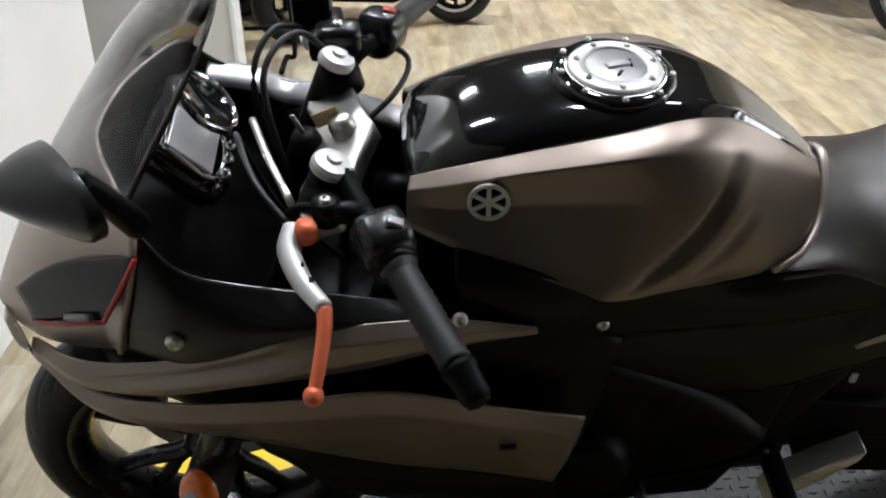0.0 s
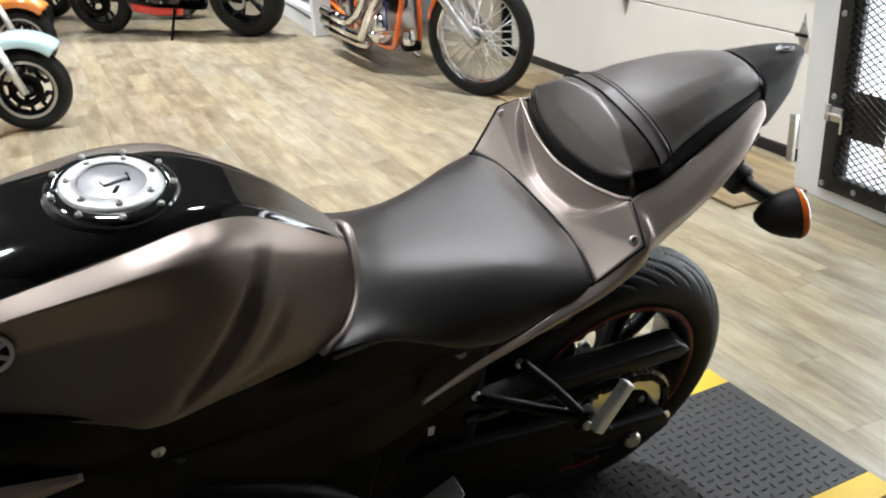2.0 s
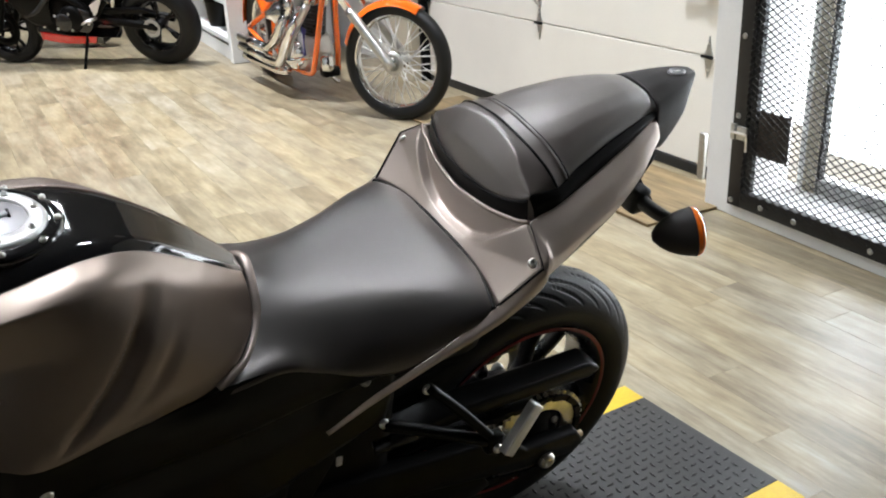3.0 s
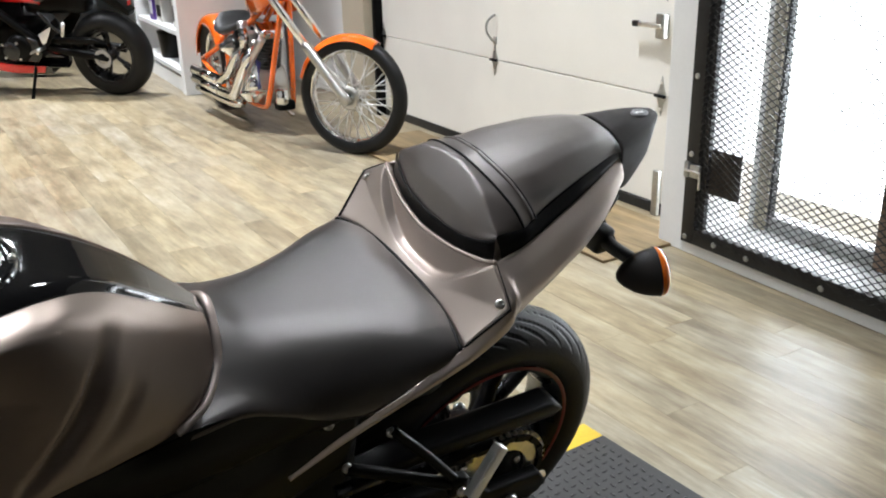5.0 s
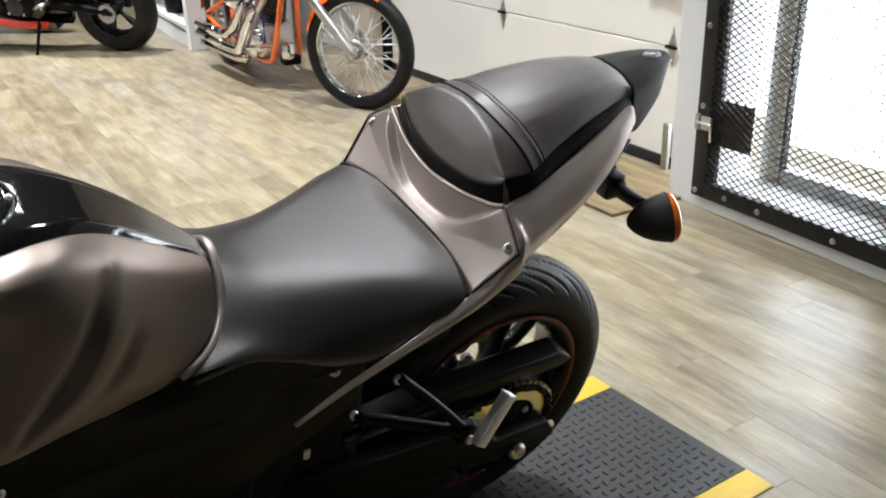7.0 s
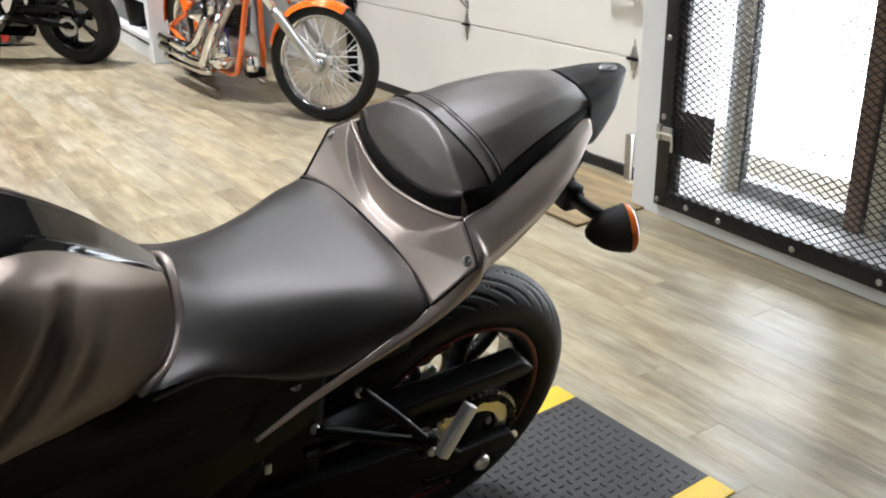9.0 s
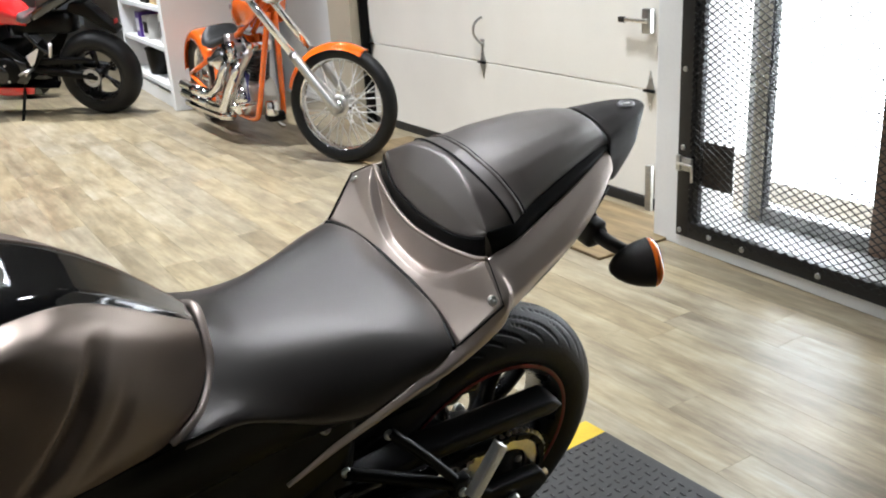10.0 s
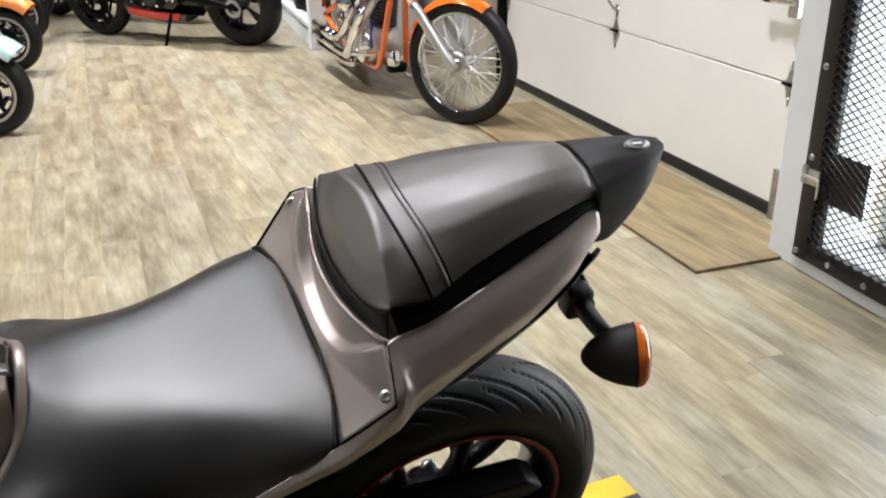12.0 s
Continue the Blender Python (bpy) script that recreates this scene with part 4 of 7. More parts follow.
# pillion seat: front pad, strap, rear pad
PILL = [[(0.797, 0, 0.860), (0.799, 0.045, 0.861), (0.804, 0.078, 0.863), (0.811, 0.105, 0.867), (0.815, 0.120, 0.872), (0.818, 0.130, 0.877), (0.820, 0.128, 0.868)],
        [(0.796, 0, 0.888), (0.798, 0.045, 0.890), (0.802, 0.077, 0.894), (0.808, 0.103, 0.902), (0.812, 0.117, 0.909), (0.816, 0.125, 0.914), (0.826, 0.132, 0.884)],
        [(0.803, 0, 0.930), (0.804, 0.045, 0.927), (0.807, 0.074, 0.921), (0.812, 0.099, 0.917), (0.815, 0.114, 0.916), (0.8175, 0.1245, 0.917), (0.828, 0.133, 0.886)],
        [(0.828, 0, 0.967), (0.826, 0.040, 0.964), (0.823, 0.075, 0.953), (0.820, 0.098, 0.937), (0.819, 0.114, 0.927), (0.820, 0.1245, 0.919), (0.834, 0.134, 0.888)],
        [(0.843, 0, 0.968), (0.846, 0.035, 0.963), (0.850, 0.070, 0.955), (0.855, 0.098, 0.944), (0.860, 0.114, 0.932), (0.865, 0.123, 0.918), (0.866, 0.133, 0.894)],
        [(0.864, 0, 0.973), (0.868, 0.035, 0.967), (0.873, 0.066, 0.959), (0.878, 0.093, 0.946), (0.882, 0.107, 0.935), (0.886, 0.115, 0.923), (0.888, 0.126, 0.899)],
        [(0.915, 0, 0.980), (0.915, 0.042, 0.976), (0.915, 0.070, 0.967), (0.915, 0.088, 0.953), (0.915, 0.099, 0.941), (0.915, 0.104, 0.931), (0.915, 0.117, 0.905)],
        [(0.96, 0, 0.985), (0.96, 0.038, 0.982), (0.96, 0.062, 0.975), (0.96, 0.078, 0.962), (0.96, 0.087, 0.951), (0.96, 0.091, 0.941), (0.96, 0.103, 0.915)],
        [(1.00, 0, 0.988), (1.00, 0.034, 0.986), (1.00, 0.056, 0.980), (1.00, 0.068, 0.969), (1.00, 0.076, 0.958), (1.00, 0.080, 0.949), (1.00, 0.091, 0.924)],
        [(1.05, 0, 0.990), (1.05, 0.028, 0.988), (1.05, 0.046, 0.982), (1.05, 0.057, 0.972), (1.05, 0.063, 0.963), (1.05, 0.066, 0.956), (1.05, 0.074, 0.936)],
        [(1.085, 0, 0.986), (1.085, 0.022, 0.985), (1.085, 0.038, 0.980), (1.085, 0.048, 0.973), (1.085, 0.054, 0.966), (1.085, 0.056, 0.960), (1.085, 0.060, 0.945)],
        [(1.104, 0, 0.976), (1.104, 0.020, 0.975), (1.104, 0.034, 0.972), (1.103, 0.043, 0.967), (1.102, 0.049, 0.962), (1.101, 0.052, 0.957), (1.101, 0.054, 0.945)]]
pill = part("pillion_seat", sheet(both(PILL), 111, 73, 0.006, 0.5, None, 0.55), M_PILLION, bike, "dark vinyl pillion seat with a raised front pad")
for row, r, tone, shift in ((PILL[4], 0.0022, M_PLASTIC, 0.0), (PILL[5], 0.0024, M_PILLION, 0.0), (PILL[5], 0.0014, M_PLASTIC, 0.0055)):
    line = [(x + shift, -w, z) for x, w, z in row[5::-1]] + [(x + shift, w, z) for x, w, z in row[1:6]]
    part("strap_seam", tube(line, r, 8, 61), tone, pill, "stitched strap seam")

for k in (-1, 1):
    band = []
    for r in PILL[1:]:
        mid = [(r[5][i] + r[6][i]) / 2 for i in range(3)]
        band.append([(r[5][0], k * (r[5][1] + 0.0008), r[5][2] + 0.0005), (mid[0], k * (mid[1] + 0.004), mid[2] + 0.001), (r[6][0], k * (r[6][1] + 0.001), r[6][2])])
    part("side_band", sheet(band, 90, 12, 0.002, 0.3, None, 0.6), M_PLASTIC, pill, "black band round the foot of the seat")

low = [(x - 0.0015, w + (0.0015 if w else 0), z) for x, w, z in PILL[0][:6]]
high = [(x - 0.0015, w + (0.0012 if w else 0), z) for x, w, z in PILL[1][:6]]
part("front_band", sheet(both([low, high]), 10, 49, 0.002, 0.5), M_PLASTIC, pill, "black band under the front pad")

# tail: side panels, black tip, light
TAIL = [[(0.520, 0.140, 0.612), (0.520, 0.143, 0.609), (0.521, 0.143, 0.606), (0.523, 0.138, 0.603)],
        [(0.580, 0.158, 0.674), (0.582, 0.163, 0.670), (0.584, 0.163, 0.665), (0.588, 0.156, 0.658)],
        [(0.660, 0.178, 0.737), (0.662, 0.184, 0.732), (0.665, 0.184, 0.726), (0.670, 0.176, 0.718)],
        [(0.748, 0.176, 0.783), (0.752, 0.189, 0.776), (0.756, 0.189, 0.766), (0.760, 0.178, 0.756)],
        [(0.803, 0.1945, 0.848), (0.806, 0.199, 0.836), (0.809, 0.195, 0.812), (0.814, 0.178, 0.784)],
        [(0.806, 0.169, 0.869), (0.816, 0.186, 0.862), (0.821, 0.192, 0.842), (0.828, 0.178, 0.803)],
        [(0.809, 0.144, 0.8885), (0.824, 0.166, 0.873), (0.831, 0.186, 0.850), (0.838, 0.174, 0.812)],
        [(0.855, 0.137, 0.897), (0.860, 0.160, 0.879), (0.864, 0.175, 0.855), (0.870, 0.164, 0.820)],
        [(0.900, 0.125, 0.906), (0.902, 0.148, 0.888), (0.905, 0.162, 0.862), (0.912, 0.150, 0.832)],
        [(0.968, 0.103, 0.921), (0.972, 0.124, 0.906), (0.977, 0.138, 0.884), (0.986, 0.130, 0.855)],
        [(1.040, 0.079, 0.937), (1.044, 0.096, 0.925), (1.048, 0.107, 0.905), (1.055, 0.100, 0.882)],
        [(1.098, 0.055, 0.950), (1.099, 0.067, 0.939), (1.099, 0.075, 0.923), (1.098, 0.070, 0.906)]]
for s in (-1, 1):
    part("tail_panel", sheet(side(TAIL, s), 100, 25, 0.005, 0.3, None, 0.3), M_SILVER, bike, "long matte grey tail panel sweeping up to the rear")
TIP = [[(1.098, 0, 0.984), (1.098, 0.026, 0.982), (1.099, 0.050, 0.972), (1.099, 0.058, 0.962), (1.098, 0.066, 0.930), (1.092, 0.056, 0.892), (1.088, 0, 0.880)],
       [(1.140, 0, 0.990), (1.140, 0.024, 0.987), (1.140, 0.042, 0.976), (1.139, 0.049, 0.962), (1.132, 0.057, 0.930), (1.128, 0.056, 0.892), (1.112, 0, 0.880)],
       [(1.180, 0, 0.990), (1.180, 0.018, 0.988), (1.180, 0.030, 0.980), (1.180, 0.036, 0.966), (1.174, 0.043, 0.936), (1.163, 0.041, 0.908), (1.150, 0, 0.895)],
       [(1.214, 0, 0.987), (1.214, 0.008, 0.9865), (1.213, 0.013, 0.983), (1.211, 0.015, 0.970), (1.202, 0.021, 0.945), (1.187, 0.021, 0.922), (1.176, 0, 0.912)],
       [(1.217, 0, 0.980), (1.217, 0.005, 0.979), (1.216, 0.009, 0.977), (1.214, 0.010, 0.967), (1.204, 0.014, 0.946), (1.190, 0.013, 0.926), (1.180, 0, 0.917)]]
tip = part("tail_tip", sheet(both(TIP), 40, 61, 0.004, 0.7, None, 0.3), M_TIP, bike, "dark matte pointed tail end")
part("tail_lamp", block(0.006, 0.030, 0.03, (1.186, 0, 0.935), 0.003, None), M_RED, tip, "red tail lamp")
badge = part("tail_badge", moved(lathe([(0, 0.0012), (0.0075, 0.0012), (0.0085, 0.003), (0.0098, 0.0025), (0.0105, 0)], 32), Matrix.Translation((1.176, -0.006, 0.9895)) @ pose(0, 0, 0, 8, 2, 0) @ Matrix.Diagonal((1.75, 0.95, 1, 1))), M_GREYCAP, tip, "small oval silver badge")
part("badge_bar", block(0.014, 0.005, 0.0015, (1.176, -0.006, 0.9915), 0.0006, None), M_CAP, badge)
part("plate_bracket", join(tube([(1.075, -0.015, 0.87), (1.115, -0.018, 0.80), (1.13, -0.02, 0.79)], 0.004), tube([(1.075, 0.015, 0.87), (1.115, 0.018, 0.80), (1.13, 0.02, 0.79)], 0.004), block(0.03, 0.10, 0.035, (1.10, 0, 0.805), 0.008)), M_PLASTIC, bike, "black plate bracket")


def signal(parent, at, out, up, s, k=1.0, name="turn_signal", arm=(), mount=None):
    """An almond-shaped indicator: its lens looks along out, its long axis lies along up, both in the motorcycle's axes."""
    g = new(name)
    g.parent = parent
    ex = Vector(out).normalized()
    ey = (Vector(up) - ex * Vector(up).dot(ex)).normalized()
    ez = ex.cross(ey)
    m = Matrix((ex, ey, ez)).transposed().to_4x4()
    g.matrix_basis = Matrix.Diagonal((1, s, 1, 1)) @ Matrix.Translation(at) @ m @ Matrix.Diagonal((k, k, k, 1))
    inv_g = (Matrix.Translation(at) @ m @ Matrix.Diagonal((k, k, k, 1))).inverted()
    flat = Matrix.Diagonal((1, 1.42, 0.98, 1))
    body = [(0.0, -0.064), (0.005, -0.0625), (0.012, -0.054), (0.019, -0.040), (0.0235, -0.025), (0.0262, -0.010), (0.027, 0.0)]
    bd = part("body", moved(lathe(body, 48, "x"), flat), M_TIP, g)
    lens = [(0.0272, 0.0), (0.0272, 0.005), (0.0255, 0.010), (0.021, 0.0145), (0.012, 0.018), (0.0, 0.019)]
    ln = part("lens", moved(lathe(lens, 48, "x"), flat), M_AMBER, g, "amber lens")
    part("lens_tip", moved(lathe([(0.012, 0.0183), (0.006, 0.0192), (0.0, 0.0195)], 24, "x"), flat), M_CARTON, ln)
    part("seam", moved(lathe([(0.0268, -0.001), (0.0277, -0.0005), (0.0277, 0.0012), (0.0268, 0.0015)], 48, "x"), flat), M_RUBBER, bd)
    if arm:
        p = [tuple(inv_g @ Vector(q)) for q in arm]
        st = part("stalk", tube(p, 0.0125 / k, 14, None, 0.0110 / k), M_RUBBER, g)
        part("stalk_collar", tube([p[0], tuple(Vector(p[0]).lerp(Vector(p[1]), 0.30))], 0.0160 / k, 14), M_RUBBER, st)
    if mount:
        part("mount", block(0.034, 0.034, 0.044, mount, 0.008, inv_g), M_RUBBER, g)
    return g


for k in (-1, 1):
    part("signal_wire", tube([(1.064, k * 0.030, 0.868), (1.078, k * 0.046, 0.845), (1.090, k * 0.060, 0.815)], 0.0034, 8), M_RUBBER, bike)
    part("signal_wire", tube([(1.092, k * 0.028, 0.868), (1.108, k * 0.042, 0.836), (1.126, k * 0.055, 0.802), (1.112, k * 0.058, 0.796)], 0.0034, 8), M_RUBBER, bike)
for k in (1, -1):
    signal(bike, (1.119, -0.170, 0.805), (0.89, -0.41, 0.18), (0.0, 0.057, 0.047), k, 1.0, "rear_turn_signal", ((1.104, -0.066, 0.803), (1.100, -0.100, 0.806), (1.098, -0.140, 0.812)), (1.102, -0.058, 0.803))

# black side panels under tank and seat
SIDE = [[(-0.02, 0.146, 0.832), (-0.02, 0.166, 0.79), (-0.02, 0.172, 0.740), (-0.02, 0.165, 0.69)],
        [(0.08, 0.166, 0.804), (0.08, 0.176, 0.765), (0.08, 0.176, 0.720), (0.08, 0.160, 0.640)],
        [(0.16, 0.182, 0.774), (0.16, 0.176, 0.748), (0.16, 0.170, 0.710), (0.16, 0.150, 0.590)],
        [(0.25, 0.166, 0.768), (0.25, 0.164, 0.738), (0.25, 0.158, 0.690), (0.25, 0.140, 0.530)],
        [(0.34, 0.140, 0.752), (0.34, 0.150, 0.722), (0.34, 0.146, 0.670), (0.34, 0.130, 0.510)],
        [(0.44, 0.138, 0.760), (0.44, 0.144, 0.715), (0.44, 0.138, 0.660), (0.44, 0.120, 0.500)],
        [(0.54, 0.146, 0.728), (0.54, 0.138, 0.694), (0.54, 0.126, 0.650), (0.54, 0.112, 0.530)],
        [(0.63, 0.158, 0.715), (0.63, 0.134, 0.680), (0.63, 0.122, 0.630), (0.63, 0.108, 0.560)]]


def swoosh(p):
    """A raised flow line running back along the panel, with a hollow under it."""
    x, y, z = p
    out = np.array(p, float)
    if x > 0.10:
        line = 0.700 - 0.10 * (x - 0.10) + 0.16 * max(0.0, x - 0.38)
        d = line - z
        if 0 < d < 0.07:
            out[1] -= math.copysign(0.012 * min(1.0, (x - 0.10) * 6) * min(1.0, d / 0.012) * (1 - d / 0.07), y)
    return out


for s in (-1, 1):
    sp_ = part("side_panel", sheet(side(SIDE, s), 90, 41, 0.004, 0.0, swoosh), M_SIDE, bike, "black plastic side panel")
    for p, n in (((0.16, 0.1735, 0.717), (0, 0.9, 0.2)), ((0.579, 0.131, 0.677), (0, 0.85, 0.4)), ((0.689, 0.126, 0.608), (0, 0.9, 0.3)), ((0.626, 0.117, 0.555), (0, 0.9, 0.3))):
        bolt(sp_, (p[0], s * p[1], p[2]), (n[0], s * n[1], n[2]), 0.0085)

    part("chip", block(0.010, 0.004, 0.018, (0.545, s * 0.133, 0.530), 0.002), M_CAP, sp_, "small bright bracket")
    part("linkage", tube([(0.612, s * 0.118, 0.508), (0.680, s * 0.124, 0.516)], 0.011, 14), M_RIM, sp_, "short satin black link")

# passenger peg hangers and pegs
for s in (-1, 1):
    hg = part("peg_hanger", join(tube([(0.690, s * 0.126, 0.612), (0.745, s * 0.150, 0.555), (0.795, s * 0.172, 0.495)], 0.0085, 10), tube([(0.626, s * 0.117, 0.552), (0.70, s * 0.14, 0.525), (0.795, s * 0.172, 0.488)], 0.010, 10), block(0.03, 0.02, 0.04, (0.798, s * 0.172, 0.487), 0.006)), M_PLASTIC, bike, "black passenger peg hanger")
    bolt(hg, (0.798, s * 0.184, 0.483), (0, s, 0.2), 0.0085)
    part("foot_peg", moved(block(0.022, 0.018, 0.095, (0, 0, 0), 0.004), Matrix.Translation((0.832, s * 0.192, 0.520)) @ pose(0, 0, 0, s * 8, 36, 0)), M_CAP, hg, "folded aluminium passenger peg")
    rh = part("rider_peg_plate", prism([(0.40, 0.40), (0.43, 0.47), (0.52, 0.56), (0.55, 0.52), (0.50, 0.42), (0.46, 0.36)], s * 0.108, s * 0.116, 0.003), M_DARK, bike)
    part("rider_peg", moved(block(0.03, 0.10, 0.022, (0, 0, 0), 0.004), Matrix.Translation((0.47, s * 0.165, 0.345))), M_DARK, rh, "ribbed dark foot peg")
part("heel_plate", prism([(0.480, 0.240), (0.500, 0.285), (0.555, 0.330), (0.612, 0.364), (0.606, 0.340), (0.560, 0.290), (0.520, 0.252)], -0.150, -0.108, 0.003), M_CAP, bike, "pale aluminium heel plate")
part("shift_lever", tube([(0.46, -0.14, 0.37), (0.36, -0.15, 0.34), (0.26, -0.155, 0.33)], 0.006), M_DARK, bike)
part("shift_peg", tube([(0.26, -0.15, 0.33), (0.26, -0.20, 0.33)], 0.009), M_RUBBER, bike)
for k in (-1, 1):
    part("engine_cover", prism([(0.13, 0.60), (0.30, 0.60), (0.43, 0.585), (0.475, 0.50), (0.455, 0.36), (0.40, 0.23), (0.16, 0.21), (0.10, 0.34)], k * 0.10, k * 0.122, 0.010), M_DARK, bike, "dark engine side cover")

# fairing: black upper side, wing, blade, lower inner panel
UPPER = [[(-0.352, 0.188, 0.912), (-0.364, 0.204, 0.866), (-0.390, 0.202, 0.795), (-0.408, 0.193, 0.735)],
         [(-0.310, 0.204, 0.866), (-0.315, 0.224, 0.832), (-0.320, 0.232, 0.790), (-0.320, 0.226, 0.740)],
         [(-0.230, 0.202, 0.838), (-0.230, 0.226, 0.818), (-0.230, 0.238, 0.800), (-0.230, 0.236, 0.770)],
         [(-0.150, 0.196, 0.815), (-0.150, 0.214, 0.805), (-0.150, 0.226, 0.795), (-0.150, 0.230, 0.780)],
         [(-0.060, 0.178, 0.775), (-0.060, 0.192, 0.775), (-0.060, 0.204, 0.772), (-0.060, 0.208, 0.765)]]
WING = [[(-0.560, 0.095, 0.655), (-0.560, 0.110, 0.648), (-0.560, 0.112, 0.640), (-0.558, 0.105, 0.632)],
        [(-0.480, 0.165, 0.688), (-0.480, 0.182, 0.672), (-0.480, 0.180, 0.656), (-0.480, 0.165, 0.642)],
        [(-0.380, 0.205, 0.725), (-0.380, 0.226, 0.706), (-0.380, 0.222, 0.682), (-0.380, 0.205, 0.664)],
        [(-0.280, 0.228, 0.765), (-0.280, 0.244, 0.745), (-0.280, 0.242, 0.715), (-0.280, 0.222, 0.690)],
        [(-0.200, 0.232, 0.792), (-0.200, 0.248, 0.775), (-0.200, 0.248, 0.740), (-0.200, 0.230, 0.710)],
        [(-0.110, 0.218, 0.788), (-0.110, 0.236, 0.775), (-0.110, 0.240, 0.750), (-0.110, 0.228, 0.725)],
        [(-0.020, 0.200, 0.768), (-0.020, 0.213, 0.758), (-0.020, 0.216, 0.742), (-0.020, 0.208, 0.728)],
        [(0.078, 0.185, 0.731), (0.078, 0.190, 0.728), (0.078, 0.190, 0.724), (0.078, 0.187, 0.720)]]
BLADE = [[(-0.572, 0.080, 0.640), (-0.574, 0.098, 0.628), (-0.572, 0.096, 0.610), (-0.566, 0.085, 0.596)],
         [(-0.480, 0.172, 0.640), (-0.480, 0.182, 0.620), (-0.480, 0.172, 0.592), (-0.478, 0.150, 0.566)],
         [(-0.360, 0.216, 0.656), (-0.360, 0.224, 0.630), (-0.360, 0.210, 0.590), (-0.360, 0.180, 0.552)],
         [(-0.220, 0.240, 0.682), (-0.220, 0.248, 0.655), (-0.220, 0.232, 0.590), (-0.220, 0.198, 0.520)],
         [(-0.100, 0.248, 0.698), (-0.100, 0.252, 0.660), (-0.100, 0.236, 0.580), (-0.100, 0.205, 0.485)],
         [(0.020, 0.236, 0.645), (0.020, 0.240, 0.610), (0.020, 0.226, 0.540), (0.020, 0.202, 0.450)],
         [(0.145, 0.218, 0.588), (0.140, 0.218, 0.545), (0.130, 0.212, 0.480), (0.118, 0.200, 0.412)]]
INNER = [[(-0.47, 0.125, 0.665), (-0.46, 0.130, 0.64), (-0.45, 0.125, 0.60), (-0.44, 0.11, 0.555)],
         [(-0.32, 0.185, 0.72), (-0.32, 0.190, 0.68), (-0.32, 0.180, 0.60), (-0.32, 0.150, 0.53)],
         [(-0.15, 0.190, 0.77), (-0.15, 0.196, 0.70), (-0.15, 0.190, 0.60), (-0.15, 0.170, 0.45)],
         [(0.0, 0.180, 0.765), (0.0, 0.190, 0.70), (0.0, 0.186, 0.60), (0.0, 0.165, 0.42)],
         [(0.10, 0.176, 0.725), (0.10, 0.186, 0.66), (0.10, 0.180, 0.56), (0.10, 0.160, 0.40)],
         [(0.19, 0.168, 0.680), (0.18, 0.174, 0.62), (0.17, 0.170, 0.53), (0.15, 0.155, 0.38)]]
LOWER = [[(-0.30, 0.180, 0.545), (-0.28, 0.170, 0.48), (-0.24, 0.145, 0.40), (-0.20, 0.11, 0.30)],
         [(-0.22, 0.195, 0.525), (-0.20, 0.190, 0.45), (-0.18, 0.165, 0.36), (-0.14, 0.12, 0.27)],
         [(-0.06, 0.200, 0.47), (-0.04, 0.192, 0.40), (-0.02, 0.165, 0.32), (0.0, 0.12, 0.24)],
         [(0.12, 0.198, 0.412), (0.13, 0.188, 0.35), (0.14, 0.160, 0.28), (0.16, 0.12, 0.22)]]


def wing_cut(p):
    """A wedge-shaped recess that widens rearwards and closes at a slanting edge."""
    x, y, z = p
    out = np.array(p, float)
    if -0.46 < x < -0.17:
        k = (x + 0.46) / 0.29
        mid = 0.680 + 0.098 * k
        half = 0.004 + 0.016 * k
        d = abs(z - mid) / half
        if d < 1:
            out[1] -= math.copysign(0.016 * min(1.0, k * 3) * min(1.0, (1 - d) * 1.6) * min(1.0, (1 - k) * 5), y)
    return out


for s in (-1, 1):
    up = part("upper_fairing", sheet(side(UPPER, s), 40, 20, 0.004), M_SATINBLACK, bike, "dark upper fairing side")
    bolt(up, (-0.331, s * 0.2335, 0.79), (-0.1, s * 0.95, 0.1), 0.0105)
    wg = part("fairing_wing", sheet(side(WING, s), 90, 41, 0.004, 0.85, wing_cut), M_GREY, bike, "matte bronze-grey fairing wing")
    bolt(wg, (-0.016, s * 0.203, 0.770), (0, s * 0.8, 0.5), 0.0095)
    bl = part("fairing_blade", sheet(side(BLADE, s), 60, 25, 0.004, 0.85), M_GREY, bike, "matte bronze-grey lower fairing blade")
    part("fairing_inner", sheet(side(INNER, s), 30, 20, 0.004), M_PLASTIC, bike, "black inner fairing panel")
    part("belly_fairing", sheet(side(LOWER, s), 30, 20, 0.004), M_PLASTIC, bike, "black belly fairing")
    part("mark", block(0.022, 0.002, 0.010, (0.045, s * 0.2335, 0.555), 0, None), M_PLASTIC, bl)

# pale strip added on the far side: light on the fairing's top edge, as colour
EDGE_STRIP = [[(x - 0.004, w - 0.032, z - 0.018), (x - 0.002, w - 0.026, z - 0.009), (x, w - 0.004, z - 0.002), (x, w + 0.010, z - 0.004), (x, w + 0.028, z - 0.018)] for (x, w, z) in ((-0.335, 0.196, 0.876), (-0.310, 0.204, 0.868), (-0.265, 0.205, 0.856), (-0.230, 0.203, 0.838), (-0.150, 0.197, 0.822), (-0.060, 0.180, 0.792))]
part("lit_edge_strip", sheet(side(EDGE_STRIP, 1), 40, 16, 0.003), M_GREYCAP, bike, "pale grey strip for the lit upper edge of the fairing")

